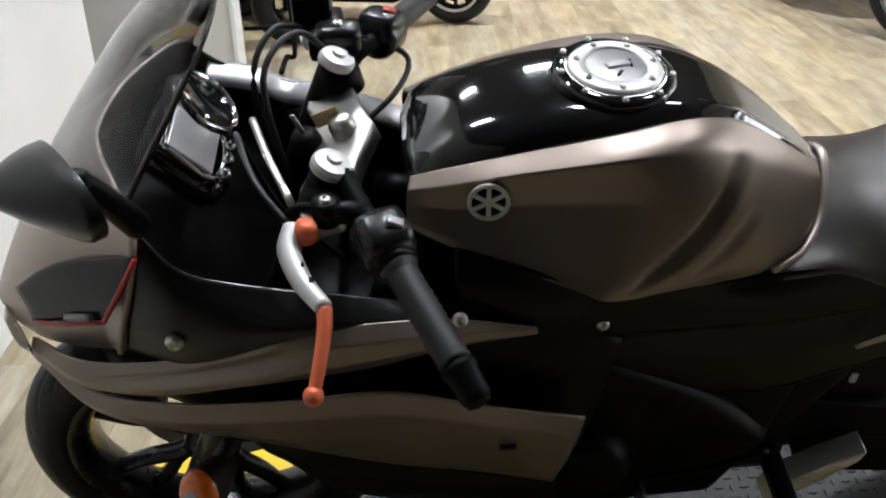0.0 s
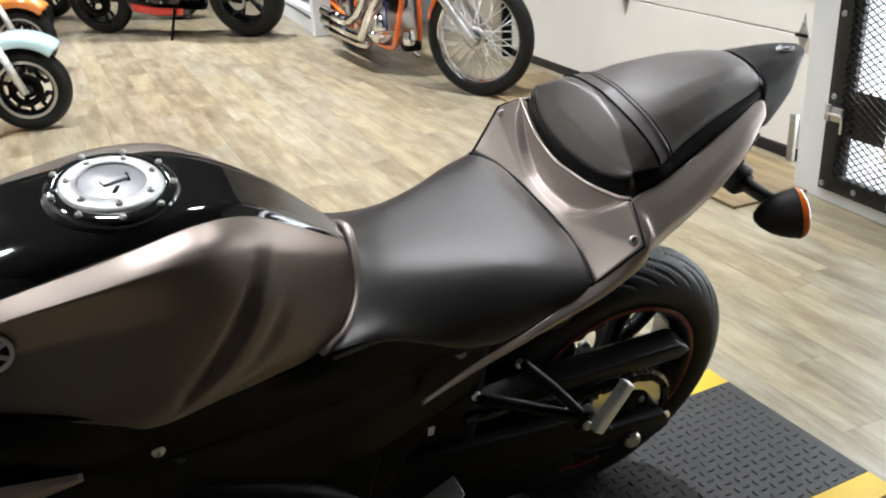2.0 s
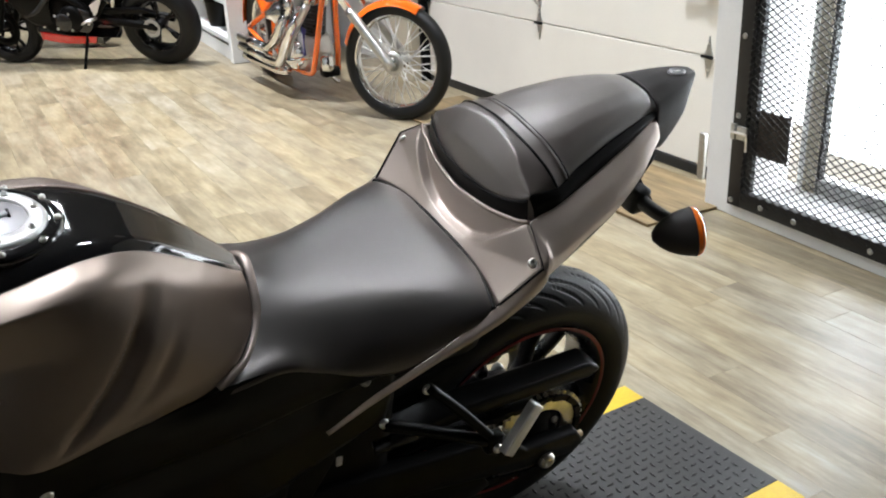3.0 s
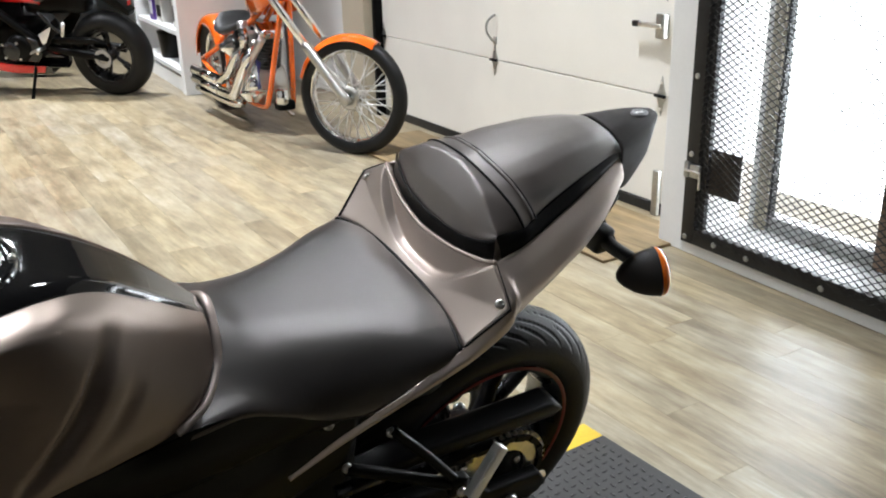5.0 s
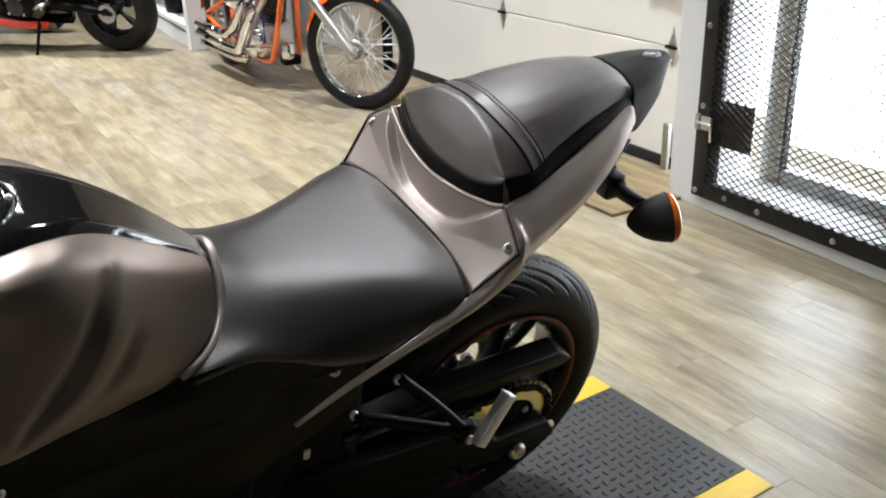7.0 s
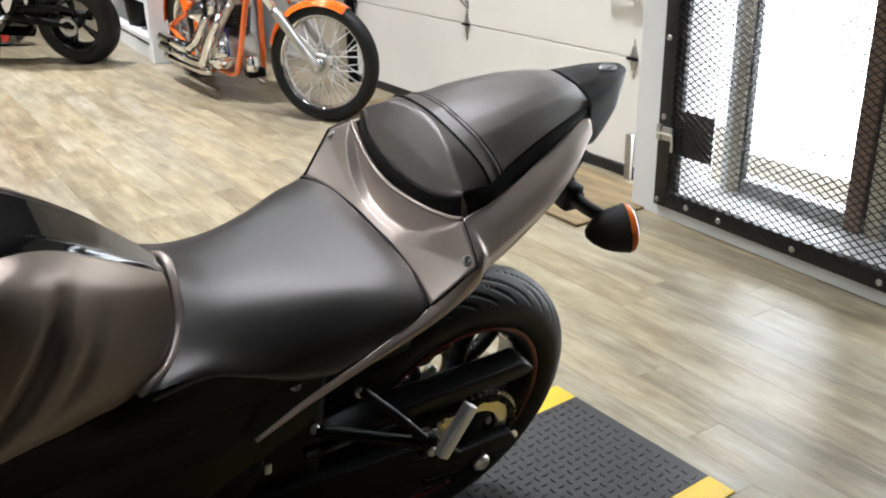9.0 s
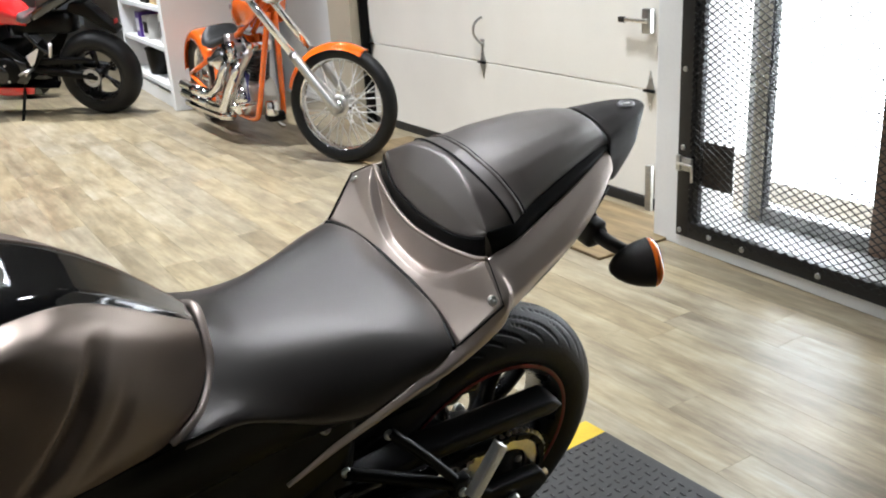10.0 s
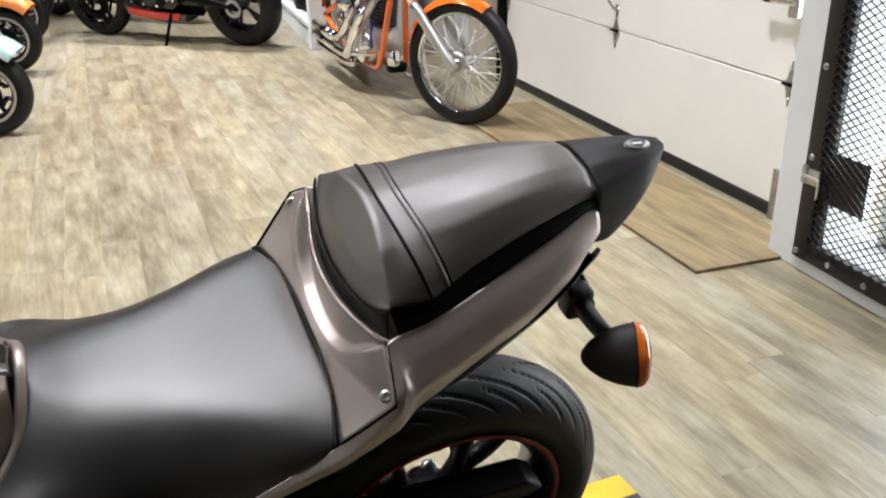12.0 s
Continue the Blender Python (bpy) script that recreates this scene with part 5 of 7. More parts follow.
# nose, headlamps, screen
NOSE = [[(-0.625, 0, 0.672), (-0.624, 0.015, 0.670), (-0.622, 0.028, 0.662), (-0.618, 0.032, 0.648), (-0.61, 0.028, 0.628)],
        [(-0.595, 0, 0.728), (-0.592, 0.035, 0.722), (-0.585, 0.066, 0.702), (-0.578, 0.080, 0.668), (-0.570, 0.070, 0.632)],
        [(-0.545, 0, 0.810), (-0.540, 0.050, 0.800), (-0.528, 0.098, 0.772), (-0.515, 0.125, 0.720), (-0.510, 0.115, 0.660)],
        [(-0.490, 0, 0.890), (-0.482, 0.060, 0.878), (-0.465, 0.122, 0.845), (-0.448, 0.158, 0.775), (-0.445, 0.152, 0.690)],
        [(-0.455, 0, 0.915), (-0.445, 0.070, 0.912), (-0.415, 0.148, 0.892), (-0.408, 0.182, 0.815), (-0.432, 0.170, 0.712)],
        [(-0.425, 0.0, 0.925), (-0.405, 0.080, 0.935), (-0.355, 0.187, 0.925), (-0.368, 0.2065, 0.850), (-0.408, 0.197, 0.735)]]
# lighter lacquer than the wings: the white wall's reflection put into the colour
nose = part("nose_cowl", sheet(both(NOSE), 44, 41, 0.004), M_SILVER, bike, "matte grey nose cowl with a dark graphic")
for s in (-1, 1):
    gr = part("graphic", sheet(side([[(-0.548, 0.1085, 0.760), (-0.537, 0.1205, 0.735), (-0.536, 0.1245, 0.716)], [(-0.470, 0.146, 0.832), (-0.464, 0.1600, 0.795), (-0.470, 0.1655, 0.752)], [(-0.354, 0.2075, 0.896), (-0.376, 0.2115, 0.850), (-0.410, 0.2055, 0.798)]], s), 24, 12, 0.0015), M_SATINBLACK, nose, "dark grey side graphic")
    for a, b in ((((-0.354, 0.2090, 0.893), (-0.411, 0.2070, 0.798))), (((-0.411, 0.2070, 0.798)), (-0.534, 0.1265, 0.718))):
        part("graphic_line", tube([(a[0], s * a[1], a[2]), ((a[0] + b[0]) / 2, s * (a[1] + b[1]) / 2 + s * 0.004, (a[2] + b[2]) / 2), (b[0], s * b[1], b[2])], 0.0030, 6, 9), M_RED, gr, "red outline")
    part("cowl_rim", tube([(-0.352, s * 0.190, 0.922), (-0.366, s * 0.2075, 0.862), (-0.392, s * 0.2055, 0.790), (-0.410, s * 0.1970, 0.735)], 0.0042, 8), M_GREY, nose)
    part("lettering", tube([(-0.470, s * 0.1665, 0.765), (-0.430, s * 0.194, 0.792)], 0.005, 6), M_GREYCAP, gr)
    part("headlamp", moved(lathe([(0, 0.012), (0.03, 0.010), (0.05, 0)], 24), Matrix.Translation((-0.585, s * 0.078, 0.655)) @ Vector((-0.8, s * 0.5, -0.1)).to_track_quat("Z", "X").to_matrix().to_4x4() @ Matrix.Diagonal((0.5, 1, 1, 1))), M_LENS, nose, "clear headlamp lens")
SCREEN = [[(-0.492, 0, 0.893), (-0.484, 0.055, 0.885), (-0.455, 0.115, 0.890), (-0.402, 0.170, 0.925), (-0.360, 0.196, 0.940)],
          [(-0.435, 0, 0.968), (-0.428, 0.050, 0.966), (-0.405, 0.102, 0.972), (-0.362, 0.146, 0.985), (-0.325, 0.162, 0.990)],
          [(-0.375, 0, 1.040), (-0.370, 0.045, 1.038), (-0.350, 0.090, 1.036), (-0.322, 0.120, 1.034), (-0.295, 0.130, 1.032)],
          [(-0.310, 0, 1.092), (-0.306, 0.038, 1.091), (-0.294, 0.070, 1.086), (-0.280, 0.090, 1.080), (-0.268, 0.098, 1.072)],
          [(-0.252, 0, 1.118), (-0.252, 0.028, 1.117), (-0.252, 0.048, 1.112), (-0.253, 0.060, 1.106), (-0.254, 0.066, 1.100)]]
part("windscreen", sheet(both(SCREEN), 40, 41, 0.003), M_SMOKE, bike, "smoked curved windscreen").visible_shadow = False
part("screen_edge", tube([(x, -w, z) for x, w, z in ((-0.360, 0.196, 0.940), (-0.325, 0.162, 0.990), (-0.295, 0.130, 1.032), (-0.268, 0.098, 1.072), (-0.254, 0.066, 1.100), (-0.252, 0.028, 1.117), (-0.252, 0, 1.118))] + [(x, w, z) for x, w, z in ((-0.252, 0.028, 1.117), (-0.254, 0.066, 1.100), (-0.268, 0.098, 1.072), (-0.295, 0.130, 1.032), (-0.325, 0.162, 0.990), (-0.360, 0.196, 0.940))], 0.0028, 8, 61), M_SMOKE, bike)

# cockpit: tray, instruments, stay
part("cockpit_tray", sheet(both([[(-0.45, 0, 0.86), (-0.44, 0.09, 0.86), (-0.40, 0.17, 0.875)], [(-0.34, 0, 0.80), (-0.34, 0.11, 0.80), (-0.33, 0.175, 0.83)], [(-0.24, 0, 0.70), (-0.24, 0.12, 0.72), (-0.24, 0.178, 0.80)], [(-0.16, 0, 0.66), (-0.16, 0.12, 0.68), (-0.15, 0.172, 0.78)]]), 24, 24, 0.004), M_PLASTIC, bike, "black cockpit lining")
gauge = new("instrument_cluster")
gauge.parent = bike
gauge.matrix_basis = Matrix.Translation((-0.318, 0.002, 0.905)) @ pose(0, 0, 0, 0, 48, 0)
part("case", join(block(0.100, 0.165, 0.034, (0, 0, -0.022), 0.012), block(0.076, 0.086, 0.020, (-0.004, -0.034, -0.002), 0.008), lathe([(0, 0.010), (0.044, 0.010), (0.050, 0.004), (0.053, -0.020), (0, -0.020)], 40, "z", (0.0, 0.040, 0)), lathe([(0, 0.004), (0.016, 0.004), (0.020, -0.020), (0, -0.020)], 24, "z", (0.040, -0.068, 0))), M_BLACK, gauge, "glossy black instrument case")
part("display", block(0.062, 0.074, 0.004, (-0.004, -0.036, 0.009), 0.0015), M_GREYCAP, gauge, "grey digital display")
# chrome trim and bezel are added to give the cluster its bright highlights
part("trim", tube([(-0.038, -0.076, 0.008), (0.030, -0.076, 0.008), (0.032, 0.002, 0.008), (-0.038, 0.002, 0.008), (-0.038, -0.076, 0.008)], 0.0036, 8, 40), M_CHROME, gauge, "chrome surround added for highlights round the display")
part("dial", lathe([(0, 0.012), (0.036, 0.012), (0.038, 0.014), (0.038, 0.0), (0, 0)], 40, "z", (0.0, 0.040, 0)), M_BLACK, gauge, "round rev counter")
part("bezel", lathe([(0.037, 0.010), (0.040, 0.019), (0.045, 0.017), (0.048, 0.006)], 40, "z", (0.0, 0.040, 0)), M_CHROME, gauge, "chrome ring added for highlights round the rev counter")
for y in (-0.062, -0.034, -0.008):
    part("button", lathe([(0, 0.020), (0.006, 0.019), (0.008, 0.012), (0.008, -0.01)], 16, "z", (0.043, y, 0)), M_CHROME, gauge)
part("stay", tube([(-0.030, 0.088, -0.03), (0.030, 0.092, -0.03), (0.060, 0.060, -0.045)], 0.005, 8), M_ALU, gauge, "bare metal instrument stay")

# forks, clamps, bars
FORK_T, FORK_B = Vector((-0.152, 0, 0.925)), Vector((FX - 0.01, 0, 0.30))
for s in (-1, 1):
    o = Vector((0, s * 0.108, 0))
    fk = part("fork", tube([tuple(FORK_T + o), tuple(FORK_T * 0.45 + FORK_B * 0.55 + o)], 0.0205, 20), M_DARK, bike, "fork leg")
    part("slider", tube([tuple(FORK_T * 0.48 + FORK_B * 0.52 + o), tuple(FORK_B + o)], 0.028, 20), M_RIM, fk)
    ax = (FORK_T - FORK_B).normalized()
    part("fork_cap", moved(lathe([(0, 0.014), (0.008, 0.014), (0.009, 0.010), (0.021, 0.008), (0.0235, 0.003), (0.0235, -0.004), (0, -0.004)], 32), Matrix.Translation(FORK_T + o) @ ax.to_track_quat("Z", "Y").to_matrix().to_4x4()), M_SATIN, fk, "satin alloy fork cap", smooth=False)
tc = part("top_clamp", prism([(-0.03, -0.15), (0.015, -0.15), (0.042, -0.05), (0.06, 0.0), (0.042, 0.05), (0.015, 0.15), (-0.03, 0.15), (-0.035, 0.08), (-0.02, 0.05), (-0.02, -0.05), (-0.035, -0.08)], -0.014, 0.014, 0.005, Matrix.Translation((-0.158, 0, 0.872)) @ pose(0, 0, 0, 90, 0, 0) @ pose(0, 0, 0, 0, 0, 0)), M_ALU, bike, "brushed aluminium top clamp")
tc.matrix_basis = Matrix.Translation((-0.158, 0, 0.872)) @ pose(0, 0, 0, 0, -22, 0) @ Matrix.Translation((0.158, 0, -0.872))
part("steering_nut", lathe([(0, 0.022), (0.012, 0.022), (0.016, 0.014), (0.017, 0.0)], 24, "z", (-0.135, 0, 0.885)), M_STEEL, tc)
part("ignition", lathe([(0, 0.02), (0.014, 0.02), (0.019, 0.012), (0.02, 0.0)], 24, "z", (-0.185, 0, 0.885)), M_DARK, tc)
part("key", block(0.006, 0.003, 0.035, (-0.182, 0.0, 0.915), 0.001, None), M_STEEL, tc, "key in the lock")
part("key_fob", block(0.034, 0.003, 0.02, (-0.150, 0.012, 0.906), 0.001, None), M_OUTLET, tc, "small brown key tag")


def bar(s):
    """A clip-on half bar: clamp, tube, grip, end weight, switches, lever."""
    b = new("handlebar")
    b.parent = bike
    a, e = Vector((-0.140, s * 0.115, 0.918)), Vector((-0.012, s * 0.385, 0.858))
    if s > 0:
        a, e = Vector((-0.140, 0.115, 0.918)), Vector((-0.015, 0.37, 0.880))
    d = (e - a).normalized()
    part("bar_tube", tube([tuple(a), tuple(e)], 0.011, 16), M_DARK, b)
    part("clamp", tube([tuple(a + Vector((-0.006, 0, -0.040))), tuple(a + Vector((-0.014, 0, -0.006)))], 0.028, 20), M_DARK, b)
    g0, g1 = a + d * 0.135, a + d * 0.262
    prof = [(0.0165 + (0.0012 if k % 2 else 0) + (0.004 if k in (0, 1) else 0), k / 26 * 0.127) for k in range(27)]
    rot = d.to_track_quat("Z", "Y").to_matrix().to_4x4()
    part("grip", moved(lathe([(0, 0)] + prof + [(0, 0.127)], 28), Matrix.Translation(g0) @ rot), M_RUBBER, b, "ribbed black rubber grip")
    part("end_weight", moved(lathe([(0, 0), (0.0185, 0), (0.0190, 0.006), (0.0165, 0.010), (0.0155, 0.035), (0.0125, 0.042), (0, 0.042)], 24), Matrix.Translation(g1 + d * 0.002) @ rot), M_DARK, b, "dark bar end weight")
    sw = part("switch_housing", moved(join(lathe([(0, -0.012), (0.026, -0.012), (0.031, -0.004), (0.031, 0.03), (0.026, 0.040), (0, 0.040)], 24), block(0.056, 0.042, 0.050, (0.0, 0.012, 0.014), 0.014)), Matrix.Translation(a + d * 0.088) @ rot), M_SATINBLACK, b, "black switch housing")
    part("ring", moved(lathe([(0.017, 0), (0.024, 0.002), (0.024, 0.008), (0.017, 0.010)], 24), Matrix.Translation(a + d * 0.127) @ rot), M_PLASTIC, b)
    n = (Vector((0.35, 0, 1)) - d * d.dot(Vector((0.35, 0, 1)))).normalized()
    part("button", moved(block(0.018, 0.012, 0.008, (0, 0, 0), 0.002), Matrix.Translation(a + d * 0.105 + n * 0.034) @ n.to_track_quat("Z", "X").to_matrix().to_4x4()), M_RED if s > 0 else M_GREYCAP, sw, "red stop switch" if s > 0 else "grey dip switch")
    part("button", moved(block(0.014, 0.014, 0.010, (0, 0, 0), 0.002), Matrix.Translation(a + d * 0.098 + Vector((-0.008, -0.0, -0.0)) + d.cross(n) * (-s * -0.027)) @ rot), M_RED, sw, "small red button")
    # lever
    p0 = a + d * 0.055 + Vector((-0.040, 0, 0.002))
    pv = part("lever_perch", join(tube([tuple(a + d * 0.060), tuple(p0)], 0.013, 14), lathe([(0, -0.014), (0.015, -0.014), (0.016, 0.012), (0.008, 0.015), (0, 0.015)], 20, "z", tuple(p0))), M_PLASTIC, b)
    bolt(pv, tuple(p0 + Vector((0, 0, 0.014))), (0, 0, 1), 0.007)
    lv = new("lever")
    lv.parent = b
    q = [Vector((x, s * w, z)) for x, w, z in ((-0.188, 0.188, 0.906), (-0.194, 0.214, 0.900), (-0.180, 0.250, 0.891), (-0.157, 0.281, 0.884))]
    r = [Vector((x, s * w, z)) for x, w, z in ((-0.157, 0.281, 0.884), (-0.157, 0.300, 0.875), (-0.162, 0.330, 0.859), (-0.169, 0.356, 0.841))]
    part("lever_root", tube([tuple(x) for x in q], 0.0145, 12, None, 0.0095), M_CAP, lv, "silver lever root with holes")
    for k in (0.35, 0.62):
        c = q[1].lerp(q[3], k)
        part("hole", lathe([(0, 0.0095), (0.004, 0.0092), (0.0042, 0.004)], 12, "z", tuple(c)), M_PLASTIC, lv)
    part("adjuster", lathe([(0, 0.015), (0.010, 0.015), (0.012, 0.008), (0.012, -0.006), (0, -0.006)], 20, "z", tuple(q[0] + Vector((0.012, s * 0.012, 0.004)))), M_ORANGE, lv, "orange adjuster wheel")
    part("lever_blade", tube([tuple(x) for x in r], 0.0085, 12, None, 0.0065), M_ORANGE, lv, "orange lever blade")
    bm = bmesh.new()
    bmesh.ops.create_uvsphere(bm, u_segments=20, v_segments=12, radius=0.0105, matrix=Matrix.Translation(r[3]))
    part("lever_ball", bm, M_ORANGE, lv)
    return b


bar(-1)
bar(1)
mc = part("master_cylinder", join(block(0.045, 0.085, 0.040, (-0.168, 0.180, 0.922), 0.010), block(0.060, 0.040, 0.055, (-0.150, 0.150, 0.925), 0.012)), M_SATINBLACK, bike, "black brake master cylinder")
bolt(mc, (-0.150, 0.150, 0.953), (0, 0, 1), 0.007)
bolt(mc, (-0.168, 0.200, 0.943), (0, 0, 1), 0.006)
res = part("brake_reservoir", block(0.052, 0.050, 0.062, (-0.185, 0.205, 0.948), 0.008), M_PLASTIC, bike, "black brake fluid reservoir", smooth=False)
part("lid", block(0.056, 0.054, 0.010, (-0.185, 0.205, 0.982), 0.004), M_PLASTIC, res)
part("reservoir_stay", tube([(-0.185, 0.20, 0.92), (-0.165, 0.17, 0.905), (-0.15, 0.15, 0.905)], 0.005), M_DARK, res)
part("clutch_cable", tube([(-0.20, -0.165, 0.895), (-0.235, -0.12, 0.915), (-0.262, -0.04, 0.915), (-0.275, 0.03, 0.86), (-0.24, 0.04, 0.74), (-0.16, 0.02, 0.66)], 0.0038, 8), M_RUBBER, bike)
part("cable_adjuster", tube([(-0.196, -0.145, 0.905), (-0.225, -0.075, 0.915), (-0.249, -0.002, 0.916)], 0.0048, 10), M_STEEL, bike, "steel clutch cable adjuster")
for k, pts in enumerate(([(-0.15, 0.13, 0.91), (-0.20, 0.12, 0.96), (-0.24, 0.06, 0.93), (-0.22, 0.02, 0.80)], [(-0.10, 0.20, 0.90), (-0.06, 0.19, 0.87), (-0.09, 0.14, 0.84), (-0.18, 0.08, 0.80)], [(-0.18, 0.19, 0.92), (-0.23, 0.15, 0.95), (-0.26, 0.10, 0.90), (-0.24, 0.09, 0.75)], [(-0.13, -0.16, 0.90), (-0.19, -0.12, 0.88), (-0.22, -0.06, 0.80), (-0.20, -0.03, 0.70)])):
    part("cable", tube(pts, 0.0042, 8), M_RUBBER, bike)

# mirrors
for s in (-1, 1):
    mr = new("mirror")
    mr.parent = bike
    mr.matrix_basis = Matrix.Translation((-0.330, s * 0.360, 1.070 - s * 0.037)) @ pose(0, 0, 0, 0, 0, s * -36) @ Matrix.Diagonal((0.84, 0.84 * s, 0.84, 1))
    sh = [[(0.012, -0.080, -0.018), (0.012, -0.070, 0.014), (0.012, -0.02, 0.036), (0.012, 0.045, 0.040), (0.012, 0.080, 0.026), (0.012, 0.078, 0.004), (0.012, 0.045, -0.026), (0.012, -0.02, -0.040), (0.012, -0.066, -0.036), (0.012, -0.080, -0.018)]]
    rim_pts = spline(sh[0], 40)[:-1]
    cup = bmesh.new()
    rings = []
    for k, sc in ((0.012, 1.0), (0.002, 1.0), (-0.004, 0.965), (-0.018, 0.80), (-0.034, 0.57), (-0.048, 0.30), (-0.053, 0.12)):
        rings.append([cup.verts.new((k, p[1] * sc + min(0.0, k) * 0.73, p[2] * sc)) for p in rim_pts])
    for r0, r1 in zip(rings, rings[1:]):
        for i in range(len(r0)):
            j = (i + 1) % len(r0)
            cup.faces.new((r0[i], r0[j], r1[j], r1[i]))
    cup.faces.new(rings[-1])
    bmesh.ops.recalc_face_normals(cup, faces=cup.faces[:])
    part("shell", cup, M_SATINBLACK, mr, "black mirror shell")
    gl = bmesh.new()
    gl.faces.new([gl.verts.new((0.009, p[1] * 0.95, p[2] * 0.95)) for p in rim_pts])
    part("glass", gl, M_CHROME, mr, "mirror glass", smooth=False)
    back = mr.matrix_basis.inverted()
    part("stalk", tube([tuple(back @ Vector(p)) for p in ((-0.335, s * 0.315, 1.050 - s * 0.035), (-0.338, s * 0.265, 1.0 - s * 0.02), (-0.342, s * 0.205, 0.938))], 0.012, 12, None, 0.018), M_PLASTIC, mr)

# front fender, signals, caliper
FEND = []
for a in np.linspace(radians(38), radians(118), 8):
    c, s_ = math.cos(a), math.sin(a)
    FEND.append([(FX + 0.322 * c, 0, 0.293 + 0.322 * s_), (FX + 0.316 * c, 0.045, 0.293 + 0.316 * s_), (FX + 0.290 * c, 0.072, 0.293 + 0.290 * s_), (FX + 0.255 * c, 0.078, 0.293 + 0.255 * s_)])
part("front_fender", sheet(both(FEND), 40, 24, 0.003), M_PLASTIC, bike, "black front fender")
for s in (-1, 1):
    signal(bike, (-0.352, -0.250, 0.512), (-0.45, -0.85, 0.25), (0.12, 0.10, 1.0), -s, 1.1, "front_turn_signal", ((-0.31, -0.16, 0.53), (-0.335, -0.21, 0.52)))
part("caliper", block(0.06, 0.05, 0.09, (FX + 0.11, 0.085, 0.34), 0.012), M_DARK, bike)

# ---- the other vehicles ----


def spoked_wheel(parent, m, r, w, rim, count, name, disc=0.135):
    """Tyre, chrome rim, crossed wire spokes and hub."""
    wh = new(name)
    wh.parent = parent
    wh.matrix_basis = m
    part("tyre", tyre(r, w, rim, 120), M_TYRE, wh, "black tyre")
    rw = w * 0.34
    part("rim", lathe([(rim + 0.006, -rw), (rim - 0.010, -rw), (rim - 0.013, -rw * 0.8), (rim - 0.022, -rw * 0.45), (rim - 0.023, 0), (rim - 0.022, rw * 0.45), (rim - 0.013, rw * 0.8), (rim - 0.010, rw), (rim + 0.006, rw)], 96, "y"), M_CHROME, wh, "chrome rim")
    part("hub", lathe([(0, -0.075), (0.016, -0.075), (0.020, -0.06), (0.042, -0.05), (0.042, -0.044), (0.026, -0.03), (0.026, 0.03), (0.042, 0.044), (0.042, 0.05), (0.020, 0.06), (0.016, 0.075), (0, 0.075)], 32, "y"), M_CHROME, wh)
    for k in range(count):
        a = 2 * math.pi * k / count
        s = 1 if k % 2 else -1
        b = a + (0.95 if k % 4 < 2 else -0.95)
        part("spoke", tube([(0.040 * math.cos(b), s * 0.047, 0.040 * math.sin(b)), ((rim - 0.012) * math.cos(a), s * 0.006, (rim - 0.012) * math.sin(a))], 0.0034, 6), M_SATIN, wh)
    part("disc", lathe([(disc - 0.035, 0.056), (disc, 0.056), (disc, 0.060), (disc - 0.035, 0.060)], 48, "y", shut=True), M_ALU, wh)
    return wh


def fender(r, w, a0, a1, at=(0, 0, 0), n=10, deep=0.075):
    rows = []
    for a in np.linspace(radians(a0), radians(a1), n):
        c, s = math.cos(a), math.sin(a)
        rows.append([(at[0] + r * c, at[1], at[2] + r * s), (at[0] + (r - 0.006) * c, at[1] + w * 0.30, at[2] + (r - 0.006) * s), (at[0] + (r - 0.03) * c, at[1] + w * 0.47, at[2] + (r - 0.03) * s), (at[0] + (r - deep) * c, at[1] + w * 0.5, at[2] + (r - deep) * s)])
    full = []
    for q in rows:
        full.append([(x, 2 * at[1] - y, z) for x, y, z in q[::-1]] + q[1:])
    return sheet(full, 40, 24, 0.003)


def finned(r, h, fins, m):
    """A cylinder barrel with cooling fins."""
    prof = [(0, 0)]
    for k in range(fins):
        z = h * k / fins
        prof += [(r, z), (r, z + h / fins * 0.45), (r * 0.82, z + h / fins * 0.5), (r * 0.82, z + h / fins * 0.95)]
    prof += [(r * 0.9, h), (r * 0.7, h + 0.02), (0, h + 0.025)]
    return moved(lathe(prof, 32), m)


# chopper beside the garage door
chop = thing("chopper_motorcycle", Matrix.Translation((2.491, 4.315, 0)) @ pose(0, 0, 0, 0, 0, 91.5), "orange custom chopper with chrome engine and a wire-spoked front wheel", "motorcycle")
STEER = Matrix.Translation((0, 0, 0.322)) @ pose(0, 0, 0, 0, 0, 31)
spoked_wheel(chop, STEER, 0.322, 0.085, 0.258, 40, "front_wheel", 0.062)
part("front_fender", moved(fender(0.334, 0.095, 16, 120, (0, 0, 0), 12, 0.032), STEER), M_CHOP, chop, "orange front fender")
NB = Matrix.Translation((0.50, 0.115, 0)) @ pose(0, 0, 0, 0, 0, -6)
for s in (-1, 1):
    a = STEER @ Vector((0, s * 0.098, 0))
    e = STEER @ Vector((0.62, s * 0.098, 0.78))
    mid = a.lerp(e, 0.36)
    leg = part("fork", tube([tuple(a.lerp(e, 0.33)), tuple(e)], 0.021, 16), M_CHROME, chop, "chrome fork tube")
    part("slider", tube([tuple(a - (e - a) * 0.03), tuple(a.lerp(mid, 0.5)), tuple(mid)], 0.0265, 16), M_ALU, leg, "polished fork slider")
part("triple_clamp", moved(block(0.07, 0.26, 0.03, (0.46, 0, 0.58), 0.01), STEER), M_CHROME, chop)
